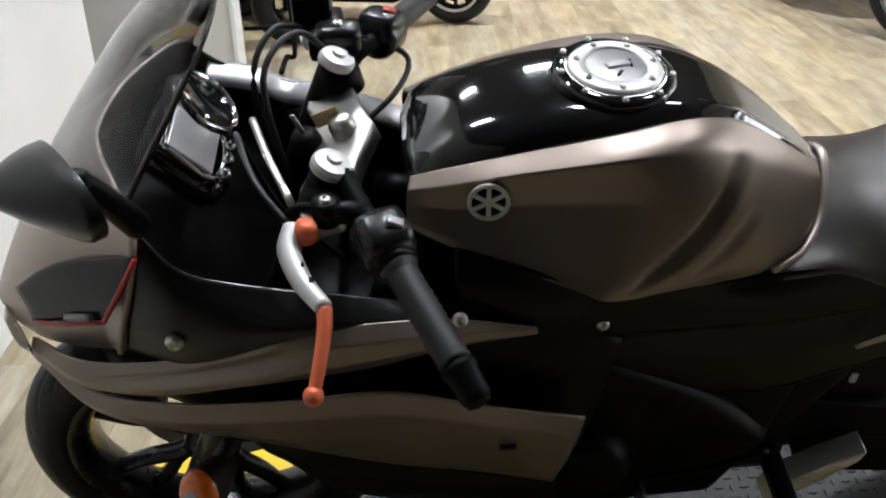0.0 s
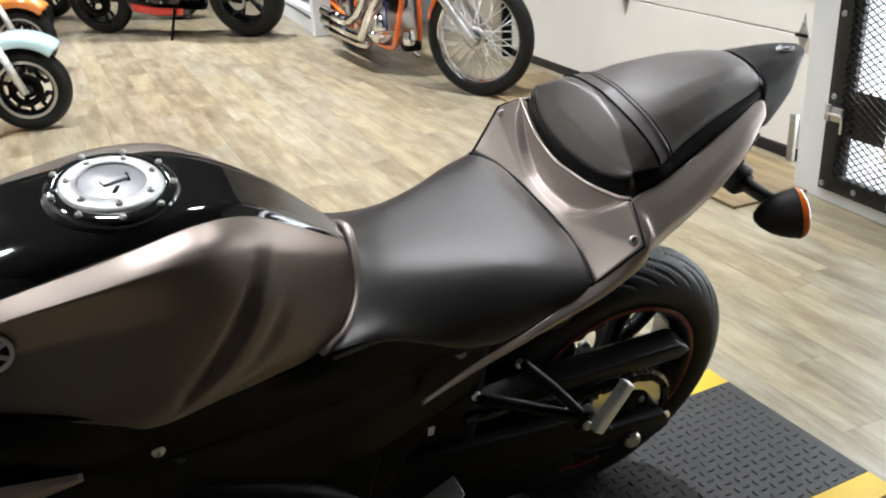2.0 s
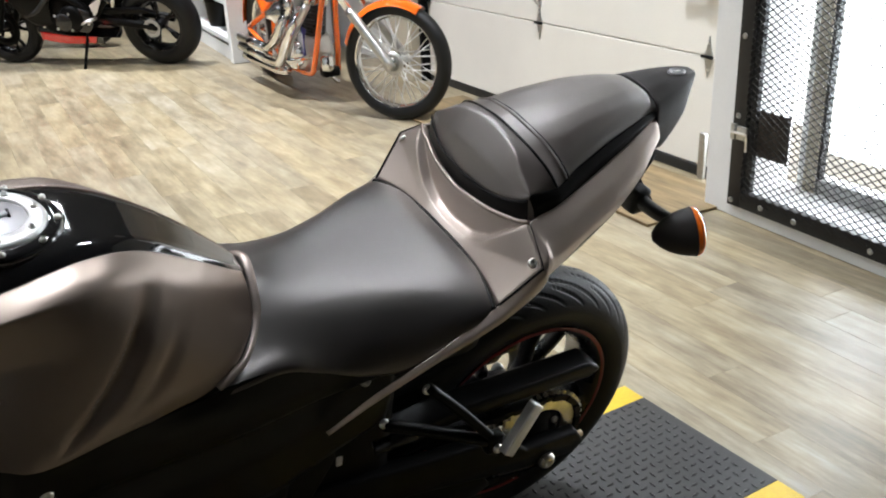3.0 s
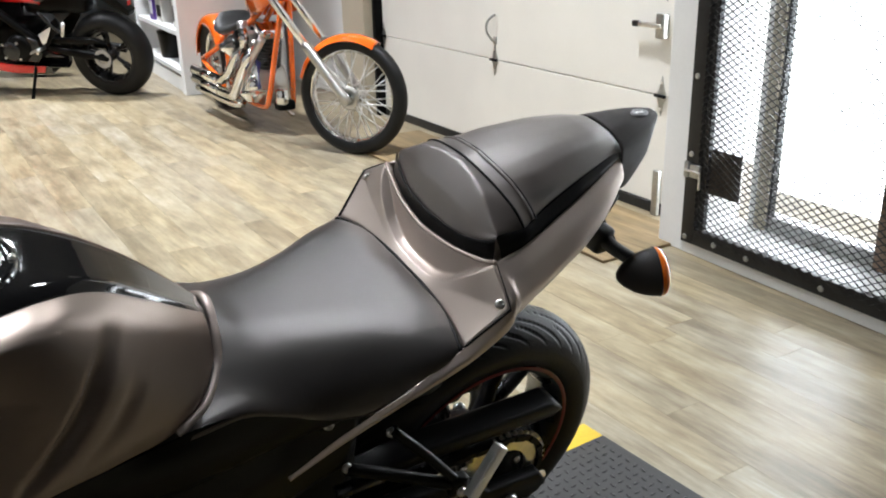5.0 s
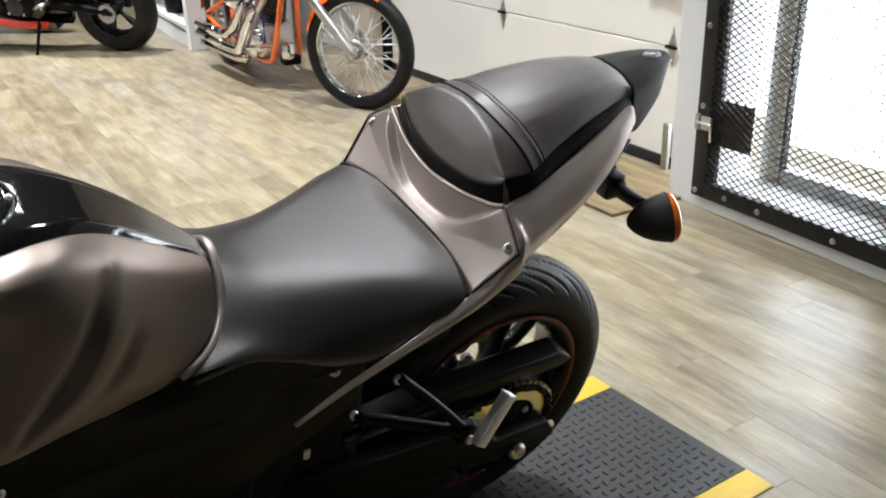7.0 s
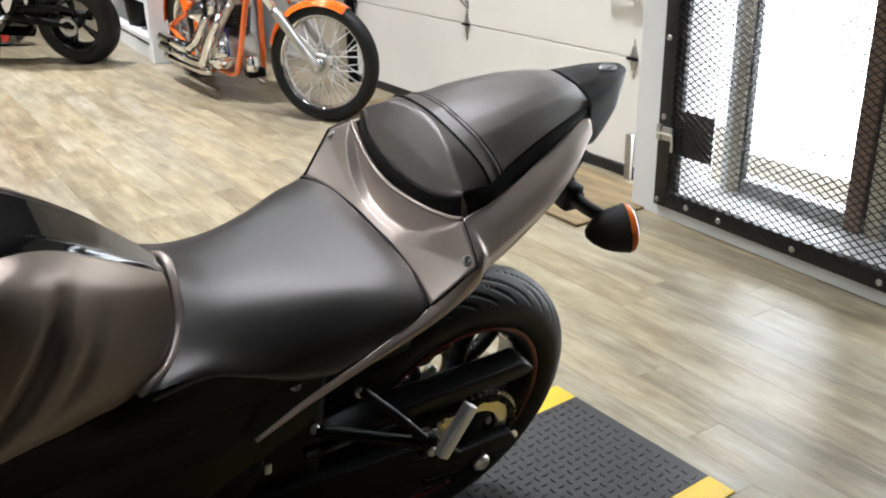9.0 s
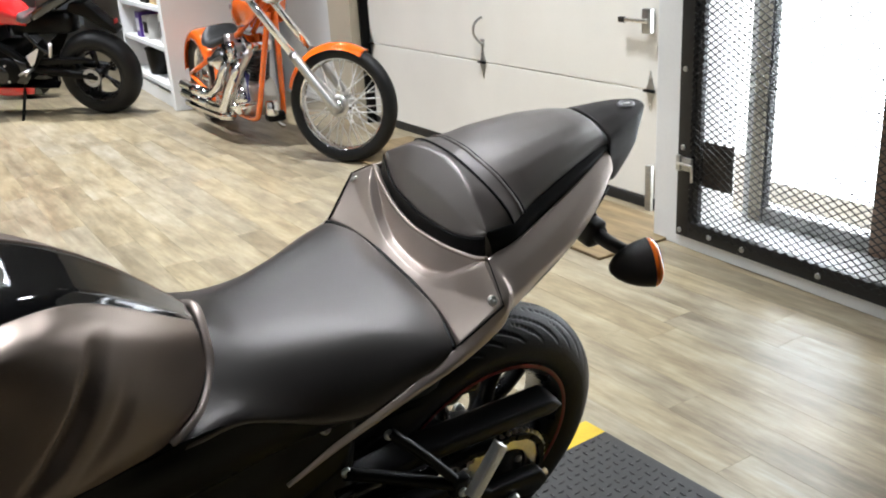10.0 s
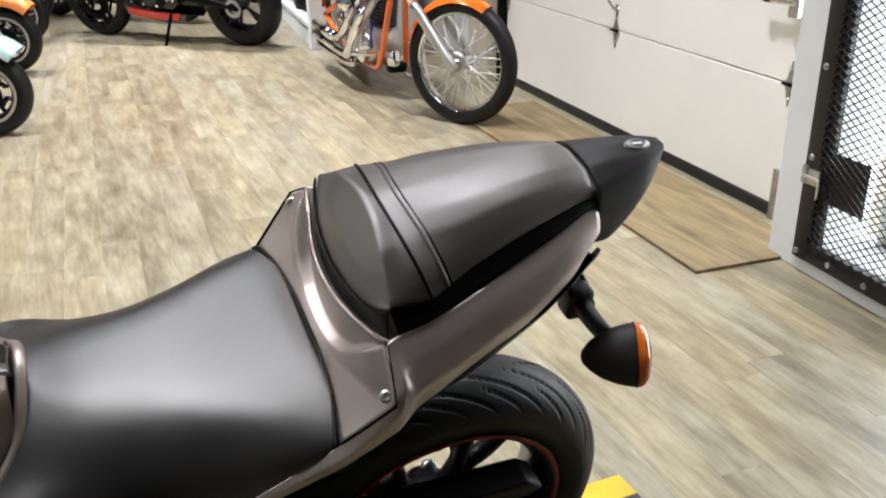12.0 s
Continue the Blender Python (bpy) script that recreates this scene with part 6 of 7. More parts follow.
part("headlamp", moved(lathe([(0, -0.08), (0.05, -0.07), (0.085, -0.02), (0.09, 0.02), (0.085, 0.03), (0, 0.045)], 32, "x", (0.36, 0, 0.62)), STEER @ Matrix.Diagonal((1, 1, 1, 1))), M_CHROME, chop, "chrome headlamp")
part("handlebar", moved(tube([(0.62, -0.38, 0.86), (0.56, -0.30, 0.84), (0.50, -0.10, 0.70), (0.50, 0.10, 0.70), (0.56, 0.30, 0.84), (0.62, 0.38, 0.86)], 0.013), STEER), M_CHROME, chop)
# frame
for s in (-1, 1):
    part("frame_tube", moved(tube([(0.0, s * 0.02, 0.80), (0.10, s * 0.05, 0.50), (0.19, s * 0.075, 0.24), (0.27, s * 0.085, 0.165), (0.60, s * 0.09, 0.16), (0.90, s * 0.11, 0.19), (1.27, s * 0.15, 0.33)], 0.0175), NB), M_CHOP, chop, "orange frame tube")
    part("frame_tube", moved(tube([(0.05, s * 0.02, 0.87), (0.40, s * 0.04, 0.69), (0.72, s * 0.08, 0.55), (1.27, s * 0.15, 0.34)], 0.018), NB), M_CHOP, chop, "orange frame tube")
    part("frame_tube", moved(tube([(0.72, s * 0.08, 0.58), (0.84, s * 0.10, 0.36), (0.92, s * 0.11, 0.19)], 0.017), NB), M_CHOP, chop, "orange frame tube")
TK = [[(0.02, 0, 0.98), (0.02, 0.05, 0.97), (0.02, 0.075, 0.93), (0.02, 0.06, 0.88)], [(0.10, 0, 1.02), (0.10, 0.09, 1.00), (0.10, 0.135, 0.92), (0.10, 0.11, 0.80)], [(0.24, 0, 1.01), (0.24, 0.10, 0.98), (0.24, 0.145, 0.89), (0.24, 0.11, 0.77)], [(0.36, 0, 0.94), (0.36, 0.08, 0.92), (0.36, 0.115, 0.84), (0.36, 0.09, 0.75)], [(0.48, 0, 0.82), (0.48, 0.03, 0.81), (0.48, 0.045, 0.78), (0.48, 0.03, 0.74)]]
part("fuel_tank", moved(sheet(both(TK), 30, 30, 0.004), NB @ Matrix.Translation((0, 0, -0.06))), M_CHOP, chop, "orange teardrop fuel tank")
part("tank_badge", moved(block(0.05, 0.003, 0.03, (0.26, 0.146, 0.83), 0.001), NB), M_GREYCAP, chop)
ST = [[(0.60, 0, 0.655), (0.60, 0.05, 0.650), (0.60, 0.075, 0.635)], [(0.70, 0, 0.615), (0.70, 0.10, 0.61), (0.70, 0.125, 0.59)], [(0.82, 0, 0.605), (0.82, 0.115, 0.60), (0.82, 0.14, 0.575)], [(0.91, 0, 0.645), (0.91, 0.10, 0.64), (0.91, 0.125, 0.61)], [(0.95, 0, 0.690), (0.95, 0.06, 0.68), (0.95, 0.08, 0.665)]]
part("seat", moved(sheet(both(ST), 24, 24, 0.03), NB @ Matrix.Translation((0.02, 0, -0.03))), M_RUBBER, chop, "black leather solo seat")
spoked_wheel(chop, NB @ Matrix.Translation((1.28, 0, 0.308)), 0.308, 0.19, 0.215, 40, "rear_wheel")
part("rear_fender", moved(fender(0.330, 0.235, 5, 150, (1.28, 0, 0.308)), NB), M_CHOP, chop, "orange rear fender")
part("oil_tank", moved(block(0.14, 0.24, 0.30, (0.83, 0, 0.40), 0.05), NB), M_CHOP, chop, "orange oil tank")
# engine
part("crankcase", moved(join(lathe([(0, -0.10), (0.10, -0.10), (0.13, -0.07), (0.13, 0.07), (0.10, 0.11), (0, 0.12)], 36, "y", (0.42, 0, 0.28)), block(0.26, 0.20, 0.20, (0.64, 0.0, 0.29), 0.04)), NB), M_ALU, chop, "polished crankcase")
# cylinders coloured black to draw the shaded gaps between the chrome parts
for ang, x in ((-19, 0.40), (22, 0.48)):
    part("cylinder", finned(0.080, 0.21, 10, NB @ Matrix.Translation((x, 0, 0.36)) @ pose(0, 0, 0, 0, ang, 0)), M_RIM, chop, "finned cylinder, black for the dark gaps between chrome parts")
    part("rocker_cover", moved(block(0.14, 0.15, 0.070, (0, 0, 0.262), 0.024), NB @ Matrix.Translation((x, 0, 0.36)) @ pose(0, 0, 0, 0, ang, 0)), M_CHROME, chop)
    for dx in (-0.025, 0.025):
        part("pushrod_tube", tube([tuple(NB @ Vector((0.41 + dx, 0.105, 0.34))), tuple(NB @ (Vector((x + dx, 0.085, 0.36)) + Vector((math.sin(radians(ang)) * 0.22, 0, 0.20))))], 0.010), M_CHROME, chop)
part("air_cleaner", moved(lathe([(0, 0.055), (0.05, 0.05), (0.068, 0.03), (0.070, 0.0), (0, 0.0)], 36, "y", (0.42, 0.115, 0.56)), NB), M_CHROME, chop, "chrome air cleaner")
for k in range(6):
    a = math.pi * k / 6
    part("fin", moved(block(0.11, 0.01, 0.006, (0, 0, 0), 0.002), NB @ Matrix.Translation((0.42, 0.170, 0.56)) @ pose(0, 0, 0, 0, math.degrees(a), 0)), M_DARK, chop)
part("gear_cover", moved(lathe([(0, 0.15), (0.06, 0.15), (0.085, 0.13), (0.09, 0.10)], 32, "y", (0.40, 0, 0.28)), NB), M_CHROME, chop, "chrome gear cover")
for z, x0 in ((0.275, 0.50), (0.215, 0.30)):
    part("exhaust_pipe", moved(tube([(x0, 0.08, 0.52), (x0 - 0.05, 0.16, 0.48), (x0 + 0.02, 0.195, 0.36), (x0 + 0.14, 0.20, z + 0.03), (x0 + 0.26, 0.205, z), (1.30, 0.21, z)], 0.030, 16), NB), M_CHROME, chop, "chrome exhaust pipe")
    part("heat_shield", moved(tube([(0.74, 0.216, z + 0.003), (1.26, 0.220, z + 0.003)], 0.033, 16), NB), M_CHROME, chop)
part("lower_exhaust", moved(tube([(0.46, 0.16, 0.165), (0.60, 0.19, 0.158), (1.24, 0.205, 0.158)], 0.028, 16), NB), M_CHROME, chop, "chrome lower exhaust pipe")
part("support_rod", moved(tube([(0.16, 0.10, 0.58), (0.30, 0.16, 0.40), (0.44, 0.19, 0.24)], 0.022, 14), NB), M_ALU, chop, "polished diagonal support")
part("intake_cone", moved(lathe([(0, 0.085), (0.022, 0.082), (0.030, 0.06), (0.070, 0.02), (0.076, 0.0), (0, 0.0)], 24, "y", (0.56, 0.15, 0.50)), NB), M_CHROME, chop, "ribbed chrome intake cone", smooth=False)
part("carburettor", moved(join(block(0.10, 0.09, 0.09, (0.42, 0.10, 0.56), 0.02), lathe([(0, 0.0), (0.03, 0.0), (0.034, 0.01), (0.03, 0.07), (0, 0.075)], 20, "z", (0.44, 0.12, 0.59))), NB), M_ALU, chop)
part("primary_cover", moved(block(0.44, 0.05, 0.17, (0.56, 0.135, 0.27), 0.022), NB), M_CHROME, chop, "polished side cover")
part("oil_filter", moved(lathe([(0, 0.0), (0.035, 0.0), (0.038, 0.01), (0.038, 0.08), (0.03, 0.09), (0, 0.09)], 24, "z", (0.12, 0.02, 0.20)), NB), M_CHROME, chop)
part("front_case", moved(block(0.09, 0.11, 0.06, (0.14, 0, 0.19), 0.02), NB), M_DARK, chop)
part("blue_rag", moved(sheet([[(0.22, 0.10, 0.44), (0.22, 0.13, 0.46)], [(0.25, 0.11, 0.36), (0.20, 0.13, 0.36)], [(0.26, 0.10, 0.28), (0.19, 0.14, 0.29)]], 8, 6, 0.004), NB), mat("blue_cloth", (0.03, 0.03, 0.16), 0.8, vary=0.2, scale=20), chop, "dark blue cloth hanging from the frame")
part("foot_peg", moved(tube([(0.22, 0.09, 0.27), (0.16, 0.25, 0.28)], 0.014), NB), M_CHROME, chop)
part("side_stand", moved(tube([(0.70, -0.09, 0.17), (0.66, -0.22, 0.02), (0.66, -0.24, 0.012)], 0.012), NB), M_CHROME, chop)


def street_bike(m, paint, tone, label, detail=True):
    """A naked sport bike seen from its left: front at -x."""
    b = thing("street_motorcycle", m, label, "motorcycle", "street motorcycles")
    WB = 1.36
    cast_wheel(b, (WB, 0, 0.315), 0.315, 0.180, 0.200, 5, False, 96, None, "rear_wheel", 0.10, 0.5)
    cast_wheel(b, (0, 0, 0.298), 0.298, 0.115, 0.220, 5, False, 96, None, "front_wheel")
    part("brake_disc", lathe([(0.08, -0.06), (0.145, -0.06), (0.145, -0.056), (0.08, -0.056)], 40, "y", (0, 0, 0.298), True), M_DARK, b)
    part("sprocket", moved(sprocket(0.066, 40), Matrix.Translation((WB, -0.140, 0.315))), M_GREYCAP, b, smooth=False)
    part("front_fender", fender(0.325, 0.15, 35, 125, (0, 0, 0.298)), paint, b, tone + " front fender")
    for s in (-1, 1):
        part("fork", tube([(0.0, s * 0.10, 0.30), (0.30, s * 0.10, 0.98)], 0.025, 14), M_DARK, b)
        part("swingarm", tube([(0.86, s * 0.10, 0.40), (1.10, s * 0.12, 0.36), (WB + 0.05, s * 0.115, 0.315)], 0.032, 10), M_DARK, b)
        part("frame_spar", tube([(0.32, s * 0.09, 0.84), (0.62, s * 0.16, 0.66), (0.86, s * 0.13, 0.44)], 0.030, 10), M_DARK, b)
        part("shroud", sheet(side([[(0.16, 0.12, 0.84), (0.14, 0.16, 0.78), (0.16, 0.15, 0.70)], [(0.34, 0.16, 0.90), (0.32, 0.20, 0.80), (0.34, 0.18, 0.66)], [(0.56, 0.15, 0.84), (0.54, 0.17, 0.76), (0.52, 0.16, 0.68)]], s), 16, 14, 0.004), paint, b, tone + " tank shroud")
        part("belly_pan", sheet(side([[(0.36, 0.13, 0.34), (0.38, 0.14, 0.26), (0.42, 0.08, 0.20)], [(0.62, 0.15, 0.28), (0.62, 0.15, 0.22), (0.62, 0.09, 0.17)], [(0.92, 0.14, 0.25), (0.92, 0.13, 0.20), (0.92, 0.08, 0.17)]], s), 16, 12, 0.004), M_BLACK, b, "gloss black belly pan")
        part("belly_accent", sheet(side([[(0.40, 0.150, 0.300), (0.40, 0.152, 0.235)], [(0.62, 0.160, 0.27), (0.62, 0.158, 0.205)], [(0.88, 0.150, 0.255), (0.86, 0.147, 0.205)]], s), 10, 6, 0.003), paint, b, tone + " accent strip")
        part("side_fairing", sheet(side([[(0.18, 0.14, 0.74), (0.22, 0.18, 0.56), (0.30, 0.15, 0.40)], [(0.38, 0.17, 0.74), (0.38, 0.20, 0.54), (0.42, 0.16, 0.34)], [(0.62, 0.16, 0.66), (0.56, 0.175, 0.50), (0.54, 0.15, 0.36)]], s), 24, 16, 0.004), M_PLASTIC, b, "black side fairing")
        part("peg_plate", prism([(0.86, 0.42), (0.92, 0.52), (1.06, 0.62), (1.08, 0.56), (0.98, 0.44), (0.92, 0.38)], s * 0.14, s * 0.152, 0.004), M_DARK, b)
        part("foot_peg", tube([(0.92, s * 0.15, 0.40), (0.92, s * 0.25, 0.40)], 0.012), M_ALU, b)
    part("engine", join(block(0.36, 0.30, 0.30, (0.62, 0, 0.42), 0.05), block(0.22, 0.28, 0.26, (0.50, 0, 0.60), 0.03, None), lathe([(0, -0.19), (0.08, -0.19), (0.10, -0.17), (0.10, -0.1)], 28, "y", (0.72, 0, 0.40)), block(0.05, 0.30, 0.28, (0.30, 0, 0.52), 0.01)), M_DARK, b)
    TKR = [[(0.30, 0, 0.99), (0.30, 0.07, 0.98), (0.30, 0.10, 0.93), (0.30, 0.09, 0.86)], [(0.40, 0, 1.06), (0.40, 0.10, 1.04), (0.40, 0.155, 0.96), (0.40, 0.13, 0.84)], [(0.56, 0, 1.06), (0.56, 0.10, 1.04), (0.56, 0.165, 0.95), (0.56, 0.13, 0.82)],
           [(0.70, 0, 0.97), (0.70, 0.08, 0.95), (0.70, 0.125, 0.89), (0.70, 0.11, 0.81)], [(0.80, 0, 0.86), (0.80, 0.05, 0.85), (0.80, 0.08, 0.83), (0.80, 0.08, 0.79)]]
    part("fuel_tank", moved(sheet(both(TKR), 30, 30, 0.004), Matrix.Translation((0.12, 0, -0.09))), paint, b, tone + " fuel tank")
    SR = [[(0.88, 0, 0.80), (0.88, 0.09, 0.79), (0.88, 0.12, 0.75)], [(0.96, 0, 0.79), (0.96, 0.12, 0.78), (0.96, 0.15, 0.74)], [(1.06, 0, 0.85), (1.06, 0.11, 0.84), (1.06, 0.14, 0.79)], [(1.10, 0, 0.92), (1.10, 0.10, 0.91), (1.10, 0.12, 0.85)], [(1.34, 0, 0.98), (1.34, 0.07, 0.97), (1.34, 0.09, 0.92)], [(1.44, 0, 0.99), (1.44, 0.04, 0.98), (1.44, 0.06, 0.95)]]
    part("seat", sheet(both(SR), 36, 24, 0.02), M_VINYL, b, "black stepped seat")
    for s in (-1, 1):
        part("tail_panel", sheet(side([[(1.02, 0.15, 0.80), (1.02, 0.155, 0.77), (1.02, 0.14, 0.74)], [(1.22, 0.12, 0.90), (1.22, 0.125, 0.87), (1.22, 0.11, 0.83)], [(1.48, 0.05, 0.985), (1.48, 0.055, 0.97), (1.48, 0.045, 0.945)]], s), 16, 10, 0.004), M_BLACK, b, "gloss black tail panel")
    part("subframe", block(0.50, 0.16, 0.16, (1.02, 0, 0.70), 0.05), M_PLASTIC, b)
    part("plate_hanger", prism([(1.28, 0.84), (1.40, 0.84), (1.60, 0.64), (1.58, 0.60), (1.36, 0.74), (1.24, 0.78)], -0.05, 0.05, 0.01), M_PLASTIC, b)
    part("reflector", block(0.006, 0.05, 0.03, (1.585, 0, 0.69), 0.002), M_RED, b)
    part("chain_guard", prism([(0.94, 0.46), (1.30, 0.46), (1.40, 0.43), (1.30, 0.42), (0.94, 0.42)], -0.13, -0.08, 0.006), M_PLASTIC, b)
    part("headlamp", lathe([(0, -0.10), (0.06, -0.09), (0.10, -0.03), (0.10, 0.03), (0, 0.08)], 28, "x", (0.12, 0, 0.94)), M_PLASTIC, b)
    part("handlebar", tube([(0.42, -0.36, 1.06), (0.36, -0.26, 1.08), (0.30, -0.06, 1.02), (0.30, 0.06, 1.02), (0.36, 0.26, 1.08), (0.42, 0.36, 1.06)], 0.012), M_DARK, b)
    part("silencer", tube([(0.88, 0.14, 0.34), (1.10, 0.17, 0.42), (1.36, 0.19, 0.52)], 0.052, 18), M_DARK, b)
    part("side_stand", tube([(0.80, -0.13, 0.28), (0.79, -0.22, 0.12), (0.77, -0.30, -0.055)], 0.012), M_DARK, b, "black side stand")
    part("heel_plate", prism([(0.90, 0.50), (1.02, 0.56), (1.00, 0.52), (0.95, 0.44), (0.92, 0.42)], -0.168, -0.160, 0.003), M_CAP, b, "pale aluminium heel plate")
    part("shift_rod", tube([(0.72, -0.17, 0.33), (0.90, -0.17, 0.40)], 0.010), M_ALU, b)
    part("clutch_cover", lathe([(0, -0.206), (0.045, -0.204), (0.066, -0.196), (0.074, -0.180), (0.074, -0.150)], 28, "y", (0.66, 0, 0.38)), M_SATINBLACK, b, "satin black engine cover")
    part("sprocket_cover", prism([(0.76, 0.30), (0.74, 0.42), (0.80, 0.48), (0.88, 0.45), (0.88, 0.34), (0.84, 0.29)], -0.170, -0.145, 0.008), M_SATINBLACK, b)
    for x, z in ((0.60, 0.43), (0.72, 0.44), (0.72, 0.32), (0.60, 0.33), (0.79, 0.45), (0.86, 0.36)):
        part("bolt", moved(knob(0.010, 0.006), Matrix.Translation((x, -0.190 if x < 0.75 else -0.171, z)) @ pose(0, 0, 0, 90, 0, 0)), M_STEEL, b)
    part("radiator_hose", tube([(0.32, -0.15, 0.42), (0.44, -0.18, 0.46), (0.56, -0.17, 0.56)], 0.018, 12), M_RUBBER, b)
    part("footrest_hanger", tube([(0.94, -0.155, 0.66), (1.04, -0.175, 0.56), (1.14, -0.19, 0.50)], 0.014, 10), M_SATINBLACK, b)
    part("passenger_peg", tube([(1.12, -0.20, 0.50), (1.16, -0.215, 0.60)], 0.012, 10), M_CAP, b, "folded aluminium passenger peg")
    return b


street_bike(pose(1.05, 8.03, 0.0, 9, 0, -46), M_CANDY, "red", "glossy red and black street motorcycle on its side stand")
street_bike(pose(0.75, 9.35, 0.0, 9, 0, -46), M_SCOOTW, "white", "white and black street motorcycle behind the red one")
street_bike(pose(0.55, 12.4, 0.0, 9, 0, -40), M_BLACK, "black", "black street motorcycle at the far end of the showroom")


def scooter(m, paint, tone, label):
    """A retro scooter: front at -x."""
    b = thing("scooter", m, label, "scooter", "row of scooters")
    cast_wheel(b, (0, 0, 0.218), 0.218, 0.118, 0.150, 5, False, 96, None, "front_wheel", 0.314)
    part("rim_edge", lathe([(0.152, -0.048), (0.143, -0.052), (0.134, -0.048)], 64, "y", (0, 0, 0.218)), M_ALU, b)
    part("rim_edge", lathe([(0.152, 0.048), (0.143, 0.052), (0.134, 0.048)], 64, "y", (0, 0, 0.218)), M_ALU, b, "polished rim edge")
    part("brake_disc", lathe([(0.05, 0.050), (0.085, 0.050), (0.085, 0.053), (0.05, 0.053)], 40, "y", (0, 0, 0.218), True), M_DARK, b)
    cast_wheel(b, (1.30, 0, 0.218), 0.218, 0.12, 0.150, 5, False, 96, None, "rear_wheel", 0.314)
    part("front_fender", fender(0.300, 0.20, 28, 133, (0, 0, 0.218)), paint, b, tone + " front fender")
    for s in (-1, 1):
        part("fork", tube([(0.0, s * 0.085, 0.205), (0.085, s * 0.09, 0.46)], 0.021, 12), M_SATIN, b, "silver fork leg")
    SH = [[(0.16, 0, 0.40), (0.17, 0.10, 0.40), (0.22, 0.19, 0.38), (0.27, 0.20, 0.36)], [(0.15, 0, 0.60), (0.16, 0.12, 0.60), (0.21, 0.22, 0.58), (0.26, 0.235, 0.56)], [(0.19, 0, 0.80), (0.20, 0.12, 0.80), (0.25, 0.21, 0.79), (0.29, 0.22, 0.78)], [(0.24, 0, 0.98), (0.25, 0.08, 0.98), (0.28, 0.13, 0.97), (0.31, 0.14, 0.96)]]
    part("leg_shield", sheet(both(SH), 24, 30, 0.012), paint, b, tone + " leg shield")
    part("inner_shield", sheet(both([[(x + 0.045, w * 0.93, z) for x, w, z in q] for q in SH]), 20, 24, 0.01), M_PLASTIC, b, "dark inner shield")
    for s in (-1, 1):
        part("lower_trim", sheet(side([[(0.20, 0.16, 0.42), (0.21, 0.20, 0.36), (0.25, 0.17, 0.28)], [(0.34, 0.19, 0.34), (0.34, 0.225, 0.29), (0.34, 0.18, 0.225)], [(0.62, 0.20, 0.315), (0.62, 0.23, 0.275), (0.62, 0.18, 0.235)], [(0.80, 0.20, 0.36), (0.78, 0.225, 0.31), (0.76, 0.18, 0.26)], [(0.86, 0.20, 0.46), (0.84, 0.22, 0.40), (0.82, 0.18, 0.33)]], s), 40, 14, 0.006), paint, b, tone + " footboard trim")
        part("rear_body", sheet(side([[(0.80, 0.12, 0.72), (0.79, 0.19, 0.64), (0.80, 0.20, 0.52), (0.84, 0.18, 0.40)], [(0.98, 0.15, 0.78), (0.98, 0.235, 0.66), (0.98, 0.24, 0.52), (0.98, 0.19, 0.42)], [(1.24, 0.16, 0.80), (1.24, 0.25, 0.68), (1.24, 0.245, 0.56), (1.24, 0.18, 0.47)], [(1.50, 0.12, 0.78), (1.50, 0.19, 0.68), (1.50, 0.18, 0.60), (1.50, 0.12, 0.53)], [(1.64, 0.04, 0.74), (1.64, 0.07, 0.68), (1.64, 0.06, 0.63), (1.64, 0.03, 0.59)]], s), 40, 22, 0.006), paint, b, tone + " rear body")
        part("vent_panel", sheet(side([[(0.94, 0.238, 0.67), (0.94, 0.246, 0.63), (0.94, 0.248, 0.60)], [(1.10, 0.248, 0.67), (1.10, 0.254, 0.635), (1.10, 0.255, 0.60)], [(1.26, 0.250, 0.665), (1.26, 0.254, 0.64), (1.26, 0.254, 0.615)]], s), 14, 8, 0.003), M_PLASTIC, b, "dark vent panel")
    part("floorboard", block(0.52, 0.40, 0.03, (0.55, 0, 0.315), 0.01), M_PLASTIC, b, "dark rubber floorboard")
    part("seat_front", block(0.06, 0.32, 0.34, (0.84, 0, 0.54), 0.02), M_PLASTIC, b)
    part("engine", join(block(0.50, 0.20, 0.20, (1.08, 0.02, 0.28), 0.05), lathe([(0, 0.10), (0.09, 0.10), (0.10, 0.06), (0.10, 0.0)], 24, "y", (0.98, 0.04, 0.27))), M_DARK, b)
    part("silencer", tube([(1.02, 0.16, 0.25), (1.20, 0.17, 0.27), (1.48, 0.17, 0.31)], 0.05, 16), M_DARK, b)
    part("under_frame", block(0.76, 0.26, 0.17, (0.68, 0, 0.205), 0.04), M_DARK, b)
    part("seat", sheet(both([[(0.82, 0, 0.80), (0.82, 0.10, 0.79), (0.82, 0.14, 0.75)], [(1.0, 0, 0.80), (1.0, 0.14, 0.79), (1.0, 0.17, 0.75)], [(1.25, 0, 0.84), (1.25, 0.14, 0.83), (1.25, 0.17, 0.79)], [(1.55, 0, 0.83), (1.55, 0.10, 0.82), (1.55, 0.13, 0.78)]]), 24, 20, 0.03), M_VINYL, b, "dark dual seat")
    part("handlebar", join(tube([(0.36, -0.34, 1.06), (0.30, -0.15, 1.04), (0.30, 0.15, 1.04), (0.36, 0.34, 1.06)], 0.016), block(0.14, 0.26, 0.12, (0.27, 0, 1.04), 0.04)), M_PLASTIC, b)
    part("headlamp", lathe([(0, -0.05), (0.05, -0.045), (0.075, -0.02), (0.08, 0.03), (0, 0.05)], 28, "x", (0.19, 0, 1.02)), M_CHROME, b)
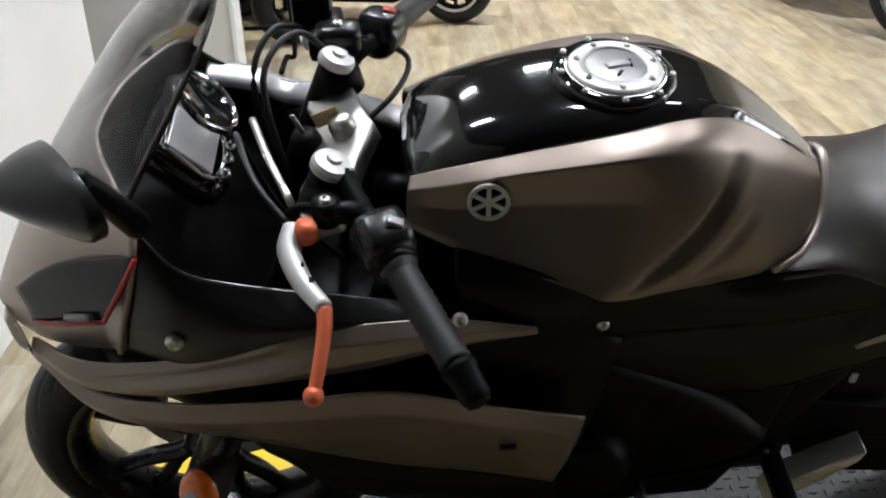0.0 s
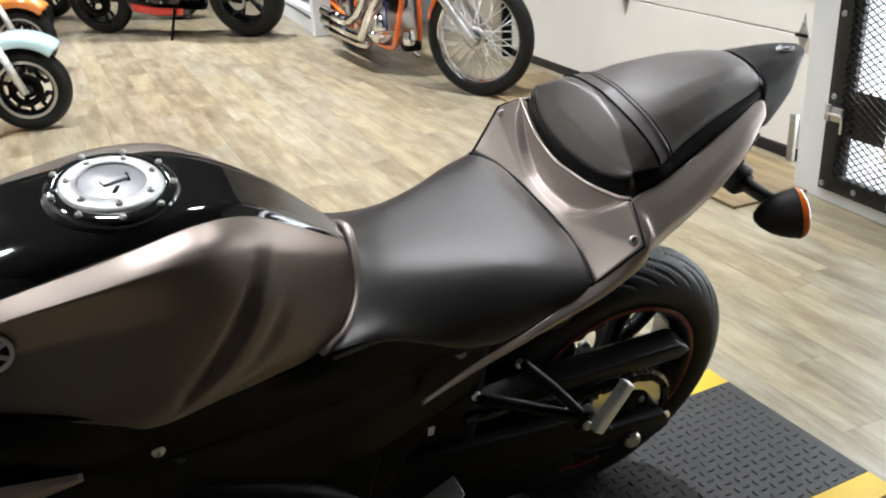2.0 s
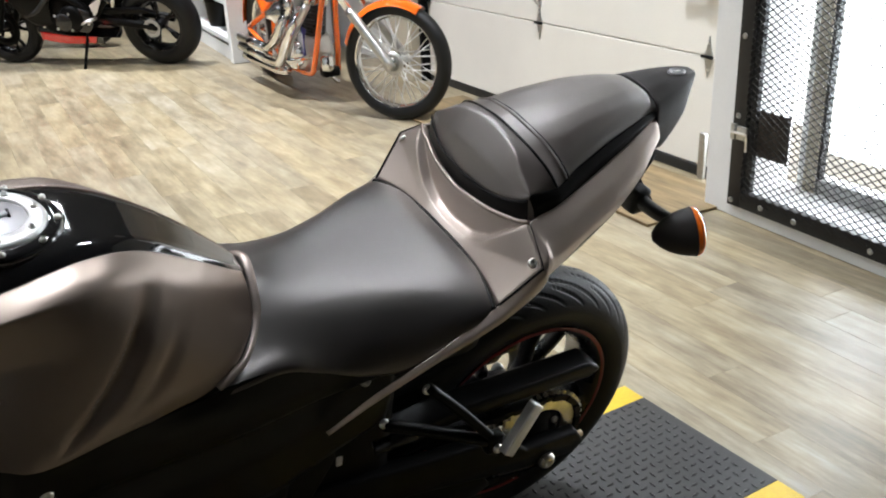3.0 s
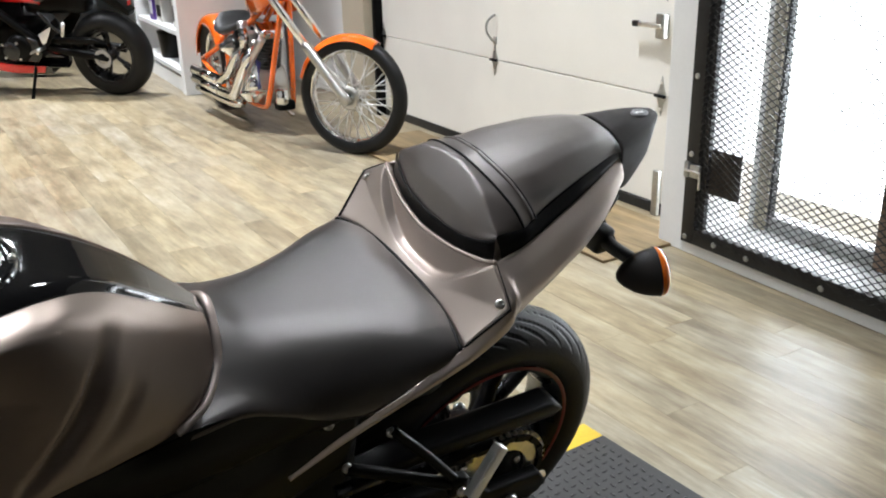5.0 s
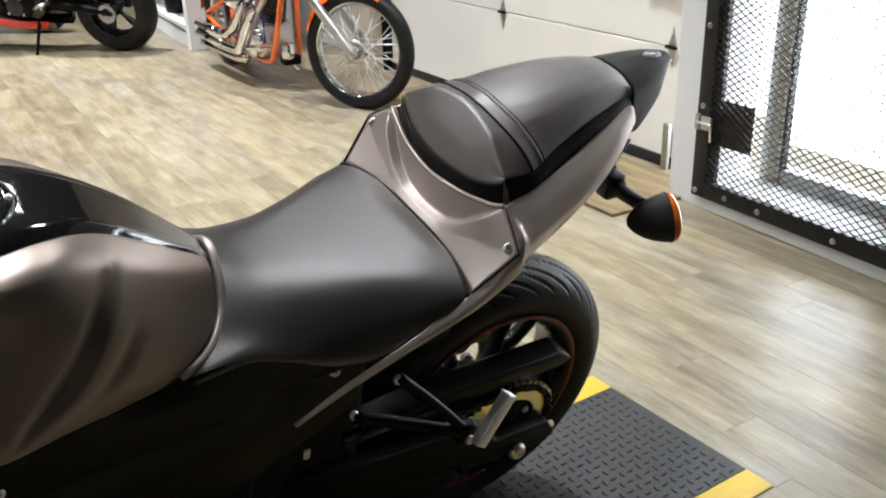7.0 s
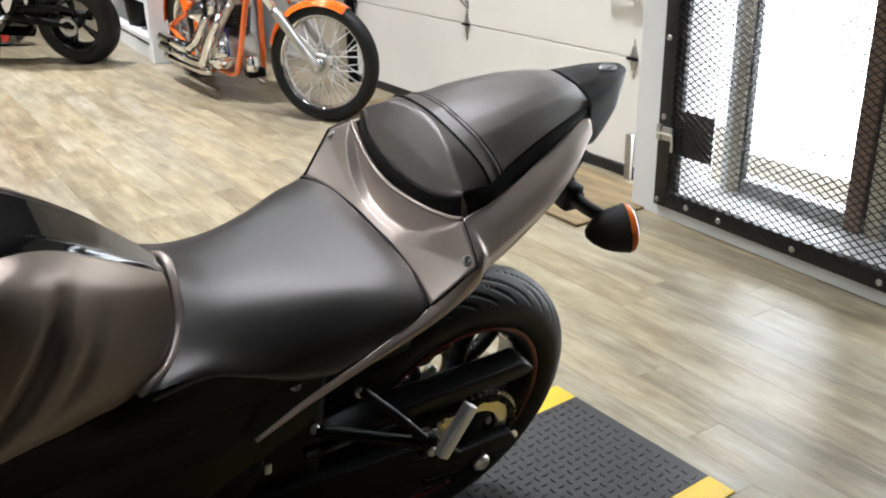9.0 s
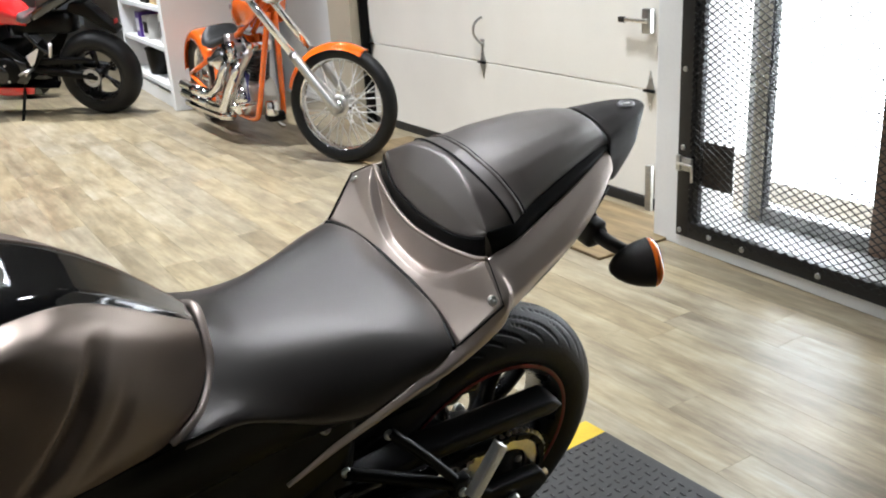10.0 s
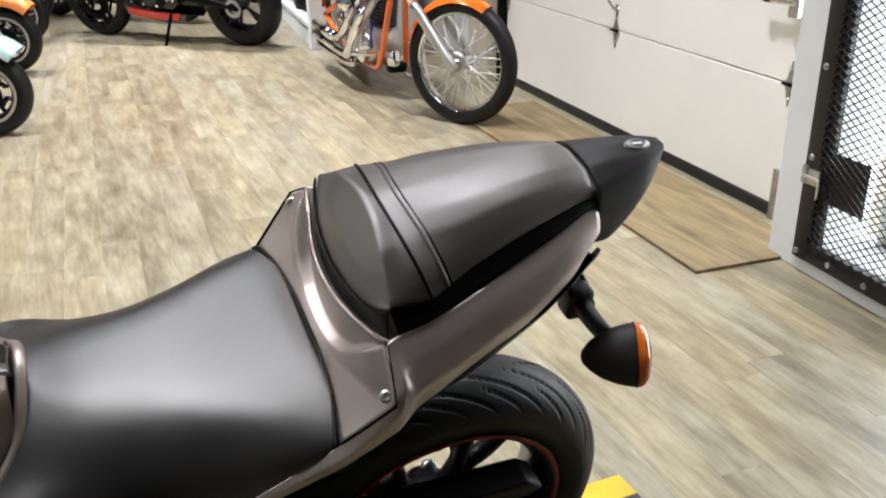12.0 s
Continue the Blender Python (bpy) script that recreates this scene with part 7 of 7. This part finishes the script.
    part("centre_stand", tube([(0.95, 0.12, 0.20), (0.90, 0.15, 0.012), (0.90, -0.15, 0.012), (0.95, -0.12, 0.20)], 0.010), M_DARK, b)
    return b


SCOOT = pose(0, 0, 0, 0, 0, 165)
scooter(Matrix.Translation((0.25, 5.14, 0)) @ SCOOT, M_MINT, "mint", "pale mint retro scooter parked by the partition")
scooter(Matrix.Translation((0.34, 6.75, 0)) @ SCOOT, M_SCOOTO, "orange", "orange retro scooter in the row")
scooter(Matrix.Translation((0.42, 7.85, 0)) @ SCOOT, M_SCOOTW, "white", "white retro scooter in the row")
scooter(Matrix.Translation((0.50, 8.95, 0)) @ SCOOT, M_SCOOTO, "orange", "orange retro scooter in the row")
scooter(Matrix.Translation((0.56, 10.1, 0)) @ SCOOT, M_MINT, "mint", "pale mint retro scooter at the end of the row")

# black minibike behind the partition, on a tube rack, with a lock chain
mini = thing("minibike", pose(-1.04, 4.72, 0, 0, 0, 12), "black minibike standing behind the partition", "minibike")
cast_wheel(mini, (0.42, 0, 0.21), 0.21, 0.11, 0.12, 5, False, 80, None, "front_wheel")
cast_wheel(mini, (-0.50, 0, 0.21), 0.21, 0.11, 0.12, 5, False, 80, None, "rear_wheel")
part("fender", fender(0.25, 0.16, 10, 150, (0.42, 0, 0.21)), M_PLASTIC, mini, "black fender")
part("frame", join(tube([(0.42, -0.08, 0.21), (0.26, -0.08, 0.72)], 0.018), tube([(0.42, 0.08, 0.21), (0.26, 0.08, 0.72)], 0.018), tube([(0.26, 0, 0.66), (-0.10, 0, 0.52), (-0.50, 0, 0.30)], 0.022), tube([(0.22, 0, 0.60), (0.0, 0, 0.22), (-0.40, 0, 0.22)], 0.02)), M_DARK, mini)
part("engine", join(block(0.26, 0.24, 0.22, (-0.08, 0, 0.34), 0.05), finned(0.06, 0.14, 6, Matrix.Translation((0.0, 0, 0.40)))), M_DARK, mini)
part("seat", sheet(both([[(-0.02, 0, 0.60), (-0.02, 0.08, 0.59), (-0.02, 0.11, 0.55)], [(-0.22, 0, 0.60), (-0.22, 0.11, 0.59), (-0.22, 0.13, 0.54)], [(-0.46, 0, 0.66), (-0.46, 0.10, 0.65), (-0.46, 0.12, 0.60)]]), 20, 16, 0.03), M_RUBBER, mini, "black padded seat")
part("side_cover", block(0.34, 0.22, 0.20, (-0.26, 0, 0.46), 0.05), M_PLASTIC, mini)
part("tail_light", block(0.02, 0.07, 0.04, (0.50, -0.09, 0.52), 0.008), M_RED, mini)
rack = thing("tube_rack", pose(-0.62, 4.30, 0), "bent black steel tube rack beside the partition", "rack")
part("hoop", tube([(-0.02, -0.10, 0.006 + 0.012), (-0.02, 0.16, 0.018), (0.02, 0.20, 0.05), (0.0, 0.20, 0.50), (-0.06, 0.20, 0.62), (-0.22, 0.20, 0.66)], 0.013), M_DARK, rack)
part("cross_bar", tube([(0.0, 0.20, 0.16), (-0.22, 0.20, 0.16)], 0.012), M_DARK, rack)
ch = thing("lock_chain", pose(-0.80, 4.36, 0.36), "dark steel chain hanging from the minibike", "chain")
for k in range(7):
    ln = lathe([(0.011 + 0.0035 * math.cos(a), 0.0035 * math.sin(a)) for a in np.linspace(0, 2 * math.pi, 8)[:-1]], 14, "z", shut=True)
    part("link", moved(ln, Matrix.Translation((0, 0, 0.20 - 0.030 * k)) @ pose(0, 0, 0, 90, 0, 0 if k % 2 else 90) @ Matrix.Diagonal((0.8, 1.7, 1, 1))), M_DARK, ch)
part("hook", tube([(0, 0, 0.21), (-0.02, 0.03, 0.24), (-0.06, 0.06, 0.24)], 0.005), M_DARK, ch)

# white shelf unit behind the chopper
SX, SY, SD, SL, SH_ = 2.35, 6.63, 0.80, 1.60, 2.2
SM = Matrix.Translation((SX, SY, 0)) @ pose(0, 0, 0, 0, 0, -6)
shelf = thing("shelf_unit", SM, "tall white built-in shelf unit with goods on it", "shelf unit")
part("end_panel", block(SD, 0.10, SH_, (SD / 2, 0.05, SH_ / 2), 0.004), M_WHITE, shelf, smooth=False)
part("end_panel", block(SD, 0.05, SH_, (SD / 2, SL, SH_ / 2), 0.004), M_WHITE, shelf, smooth=False)
part("back_panel", block(0.02, SL, SH_, (SD - 0.01, SL / 2, SH_ / 2), 0), M_WHITE, shelf, smooth=False)
part("plinth", block(0.03, SL - 0.15, 0.11, (0.035, SL / 2 + 0.04, 0.055), 0.002), M_WHITE, shelf, smooth=False)
for z in (0.15, 0.44, 0.73, 1.02, 1.31, 1.60, 2.16):
    part("shelf_board", block(SD - 0.03, SL - 0.14, 0.035, (SD / 2 - 0.005, SL / 2 + 0.04, z), 0.003), M_WHITE, shelf, smooth=False)
bk = thing("bucket", SM @ pose(0.17, 0.92, 0.168), "black plastic bin on the lower shelf", "bin")
part("body", lathe([(0, 0), (0.12, 0), (0.125, 0.01), (0.140, 0.19), (0.147, 0.20), (0.145, 0.205), (0.136, 0.20), (0.118, 0.02), (0, 0.02)], 32), M_PLASTIC, bk)
part("lid", lathe([(0, 0.230), (0.10, 0.228), (0.144, 0.215), (0.146, 0.206), (0, 0.206)], 32), M_PLASTIC, bk)
for k, (dy, z, sx, sy, sz, mt, lab) in enumerate(((0.30, 0.4585, 0.20, 0.16, 0.22, M_CARTON, "pale carton with a dark front on the shelf"), (1.10, 0.4585, 0.22, 0.14, 0.20, M_PURPLE, "purple and black carton on the shelf"), (0.86, 0.4585, 0.2, 0.2, 0.18, M_CARTON, "pale carton on the shelf"), (0.42, 0.7485, 0.22, 0.2, 0.18, M_OUTLET, "brown carton on the upper shelf"), (0.75, 0.7485, 0.22, 0.24, 0.2, M_PLASTIC, "black carton on the upper shelf"))):
    bx = thing("carton", SM @ pose(0.15, dy, z), lab, "carton", "goods on the shelves")
    part("box", block(sx, sy, sz, (0, 0, sz / 2), 0.003), mt, bx, smooth=False)
    part("flap", block(sx * 0.98, 0.004, 0.002, (0, 0, sz + 0.0005), 0), M_WHITEMARK, bx, smooth=False)
    part("label", block(0.002, sy * 0.7, sz * 0.5, (-sx / 2 - 0.0012, 0, sz * 0.5), 0), M_DARK if mt is M_CARTON else M_WHITEMARK, bx, smooth=False)

# ---- floor planks: each one a piece of the floor ----
PW, PL = 0.125, 1.22
random.seed(5)


def plank_mesh():
    bm = block(PW - 0.0004, PL - 0.0004, 0.004, (0, 0, 0.002), 0.0003, seg=1)
    return mesh_of(bm, "plank", M_FLOOR, False)


plank_me = plank_mesh()
inv = floor.matrix_world.inverted()
turn = pose(0, 0, 0, 0, 0, -3.0)
cols = range(-42, 38)
spots = []
for c in cols:
    off = random.uniform(0, PL)
    for r in range(-5, 15):
        p = turn @ Vector((c * PW, r * PL + off, 0))
        if -4.0 < p.x < 3.6 and -3.8 < p.y < 14.8:
            spots.append((p.x, p.y))
spots.sort(key=lambda s: math.hypot(s[0] - 1.4, (s[1] - 2.6) * 0.6))
for x, y in spots[:300]:
    ob = new("plank", plank_me)
    ob.parent = floor
    ob.matrix_basis = inv @ Matrix.Translation((x, y, -0.004 + random.uniform(0, 0.0001))) @ turn
v, f = [], []
for x, y in spots[300:]:
    b = len(v)
    for dx, dy in ((-1, -1), (1, -1), (1, 1), (-1, 1)):
        p = inv @ Matrix.Translation((x, y, -0.0003)) @ turn @ Vector((dx * (PW / 2 - 0.0007), dy * (PL / 2 - 0.0008), 0))
        v.append(tuple(p))
    f.append((b, b + 1, b + 2, b + 3))
me = bpy.data.meshes.new("far_planks")
me.from_pydata(v, [], f)
me.materials.append(M_FLOOR)
fp = new("far_planks", me)
fp.parent = floor
tagged(fp, "more pale planks towards the far end", kind="stuff")
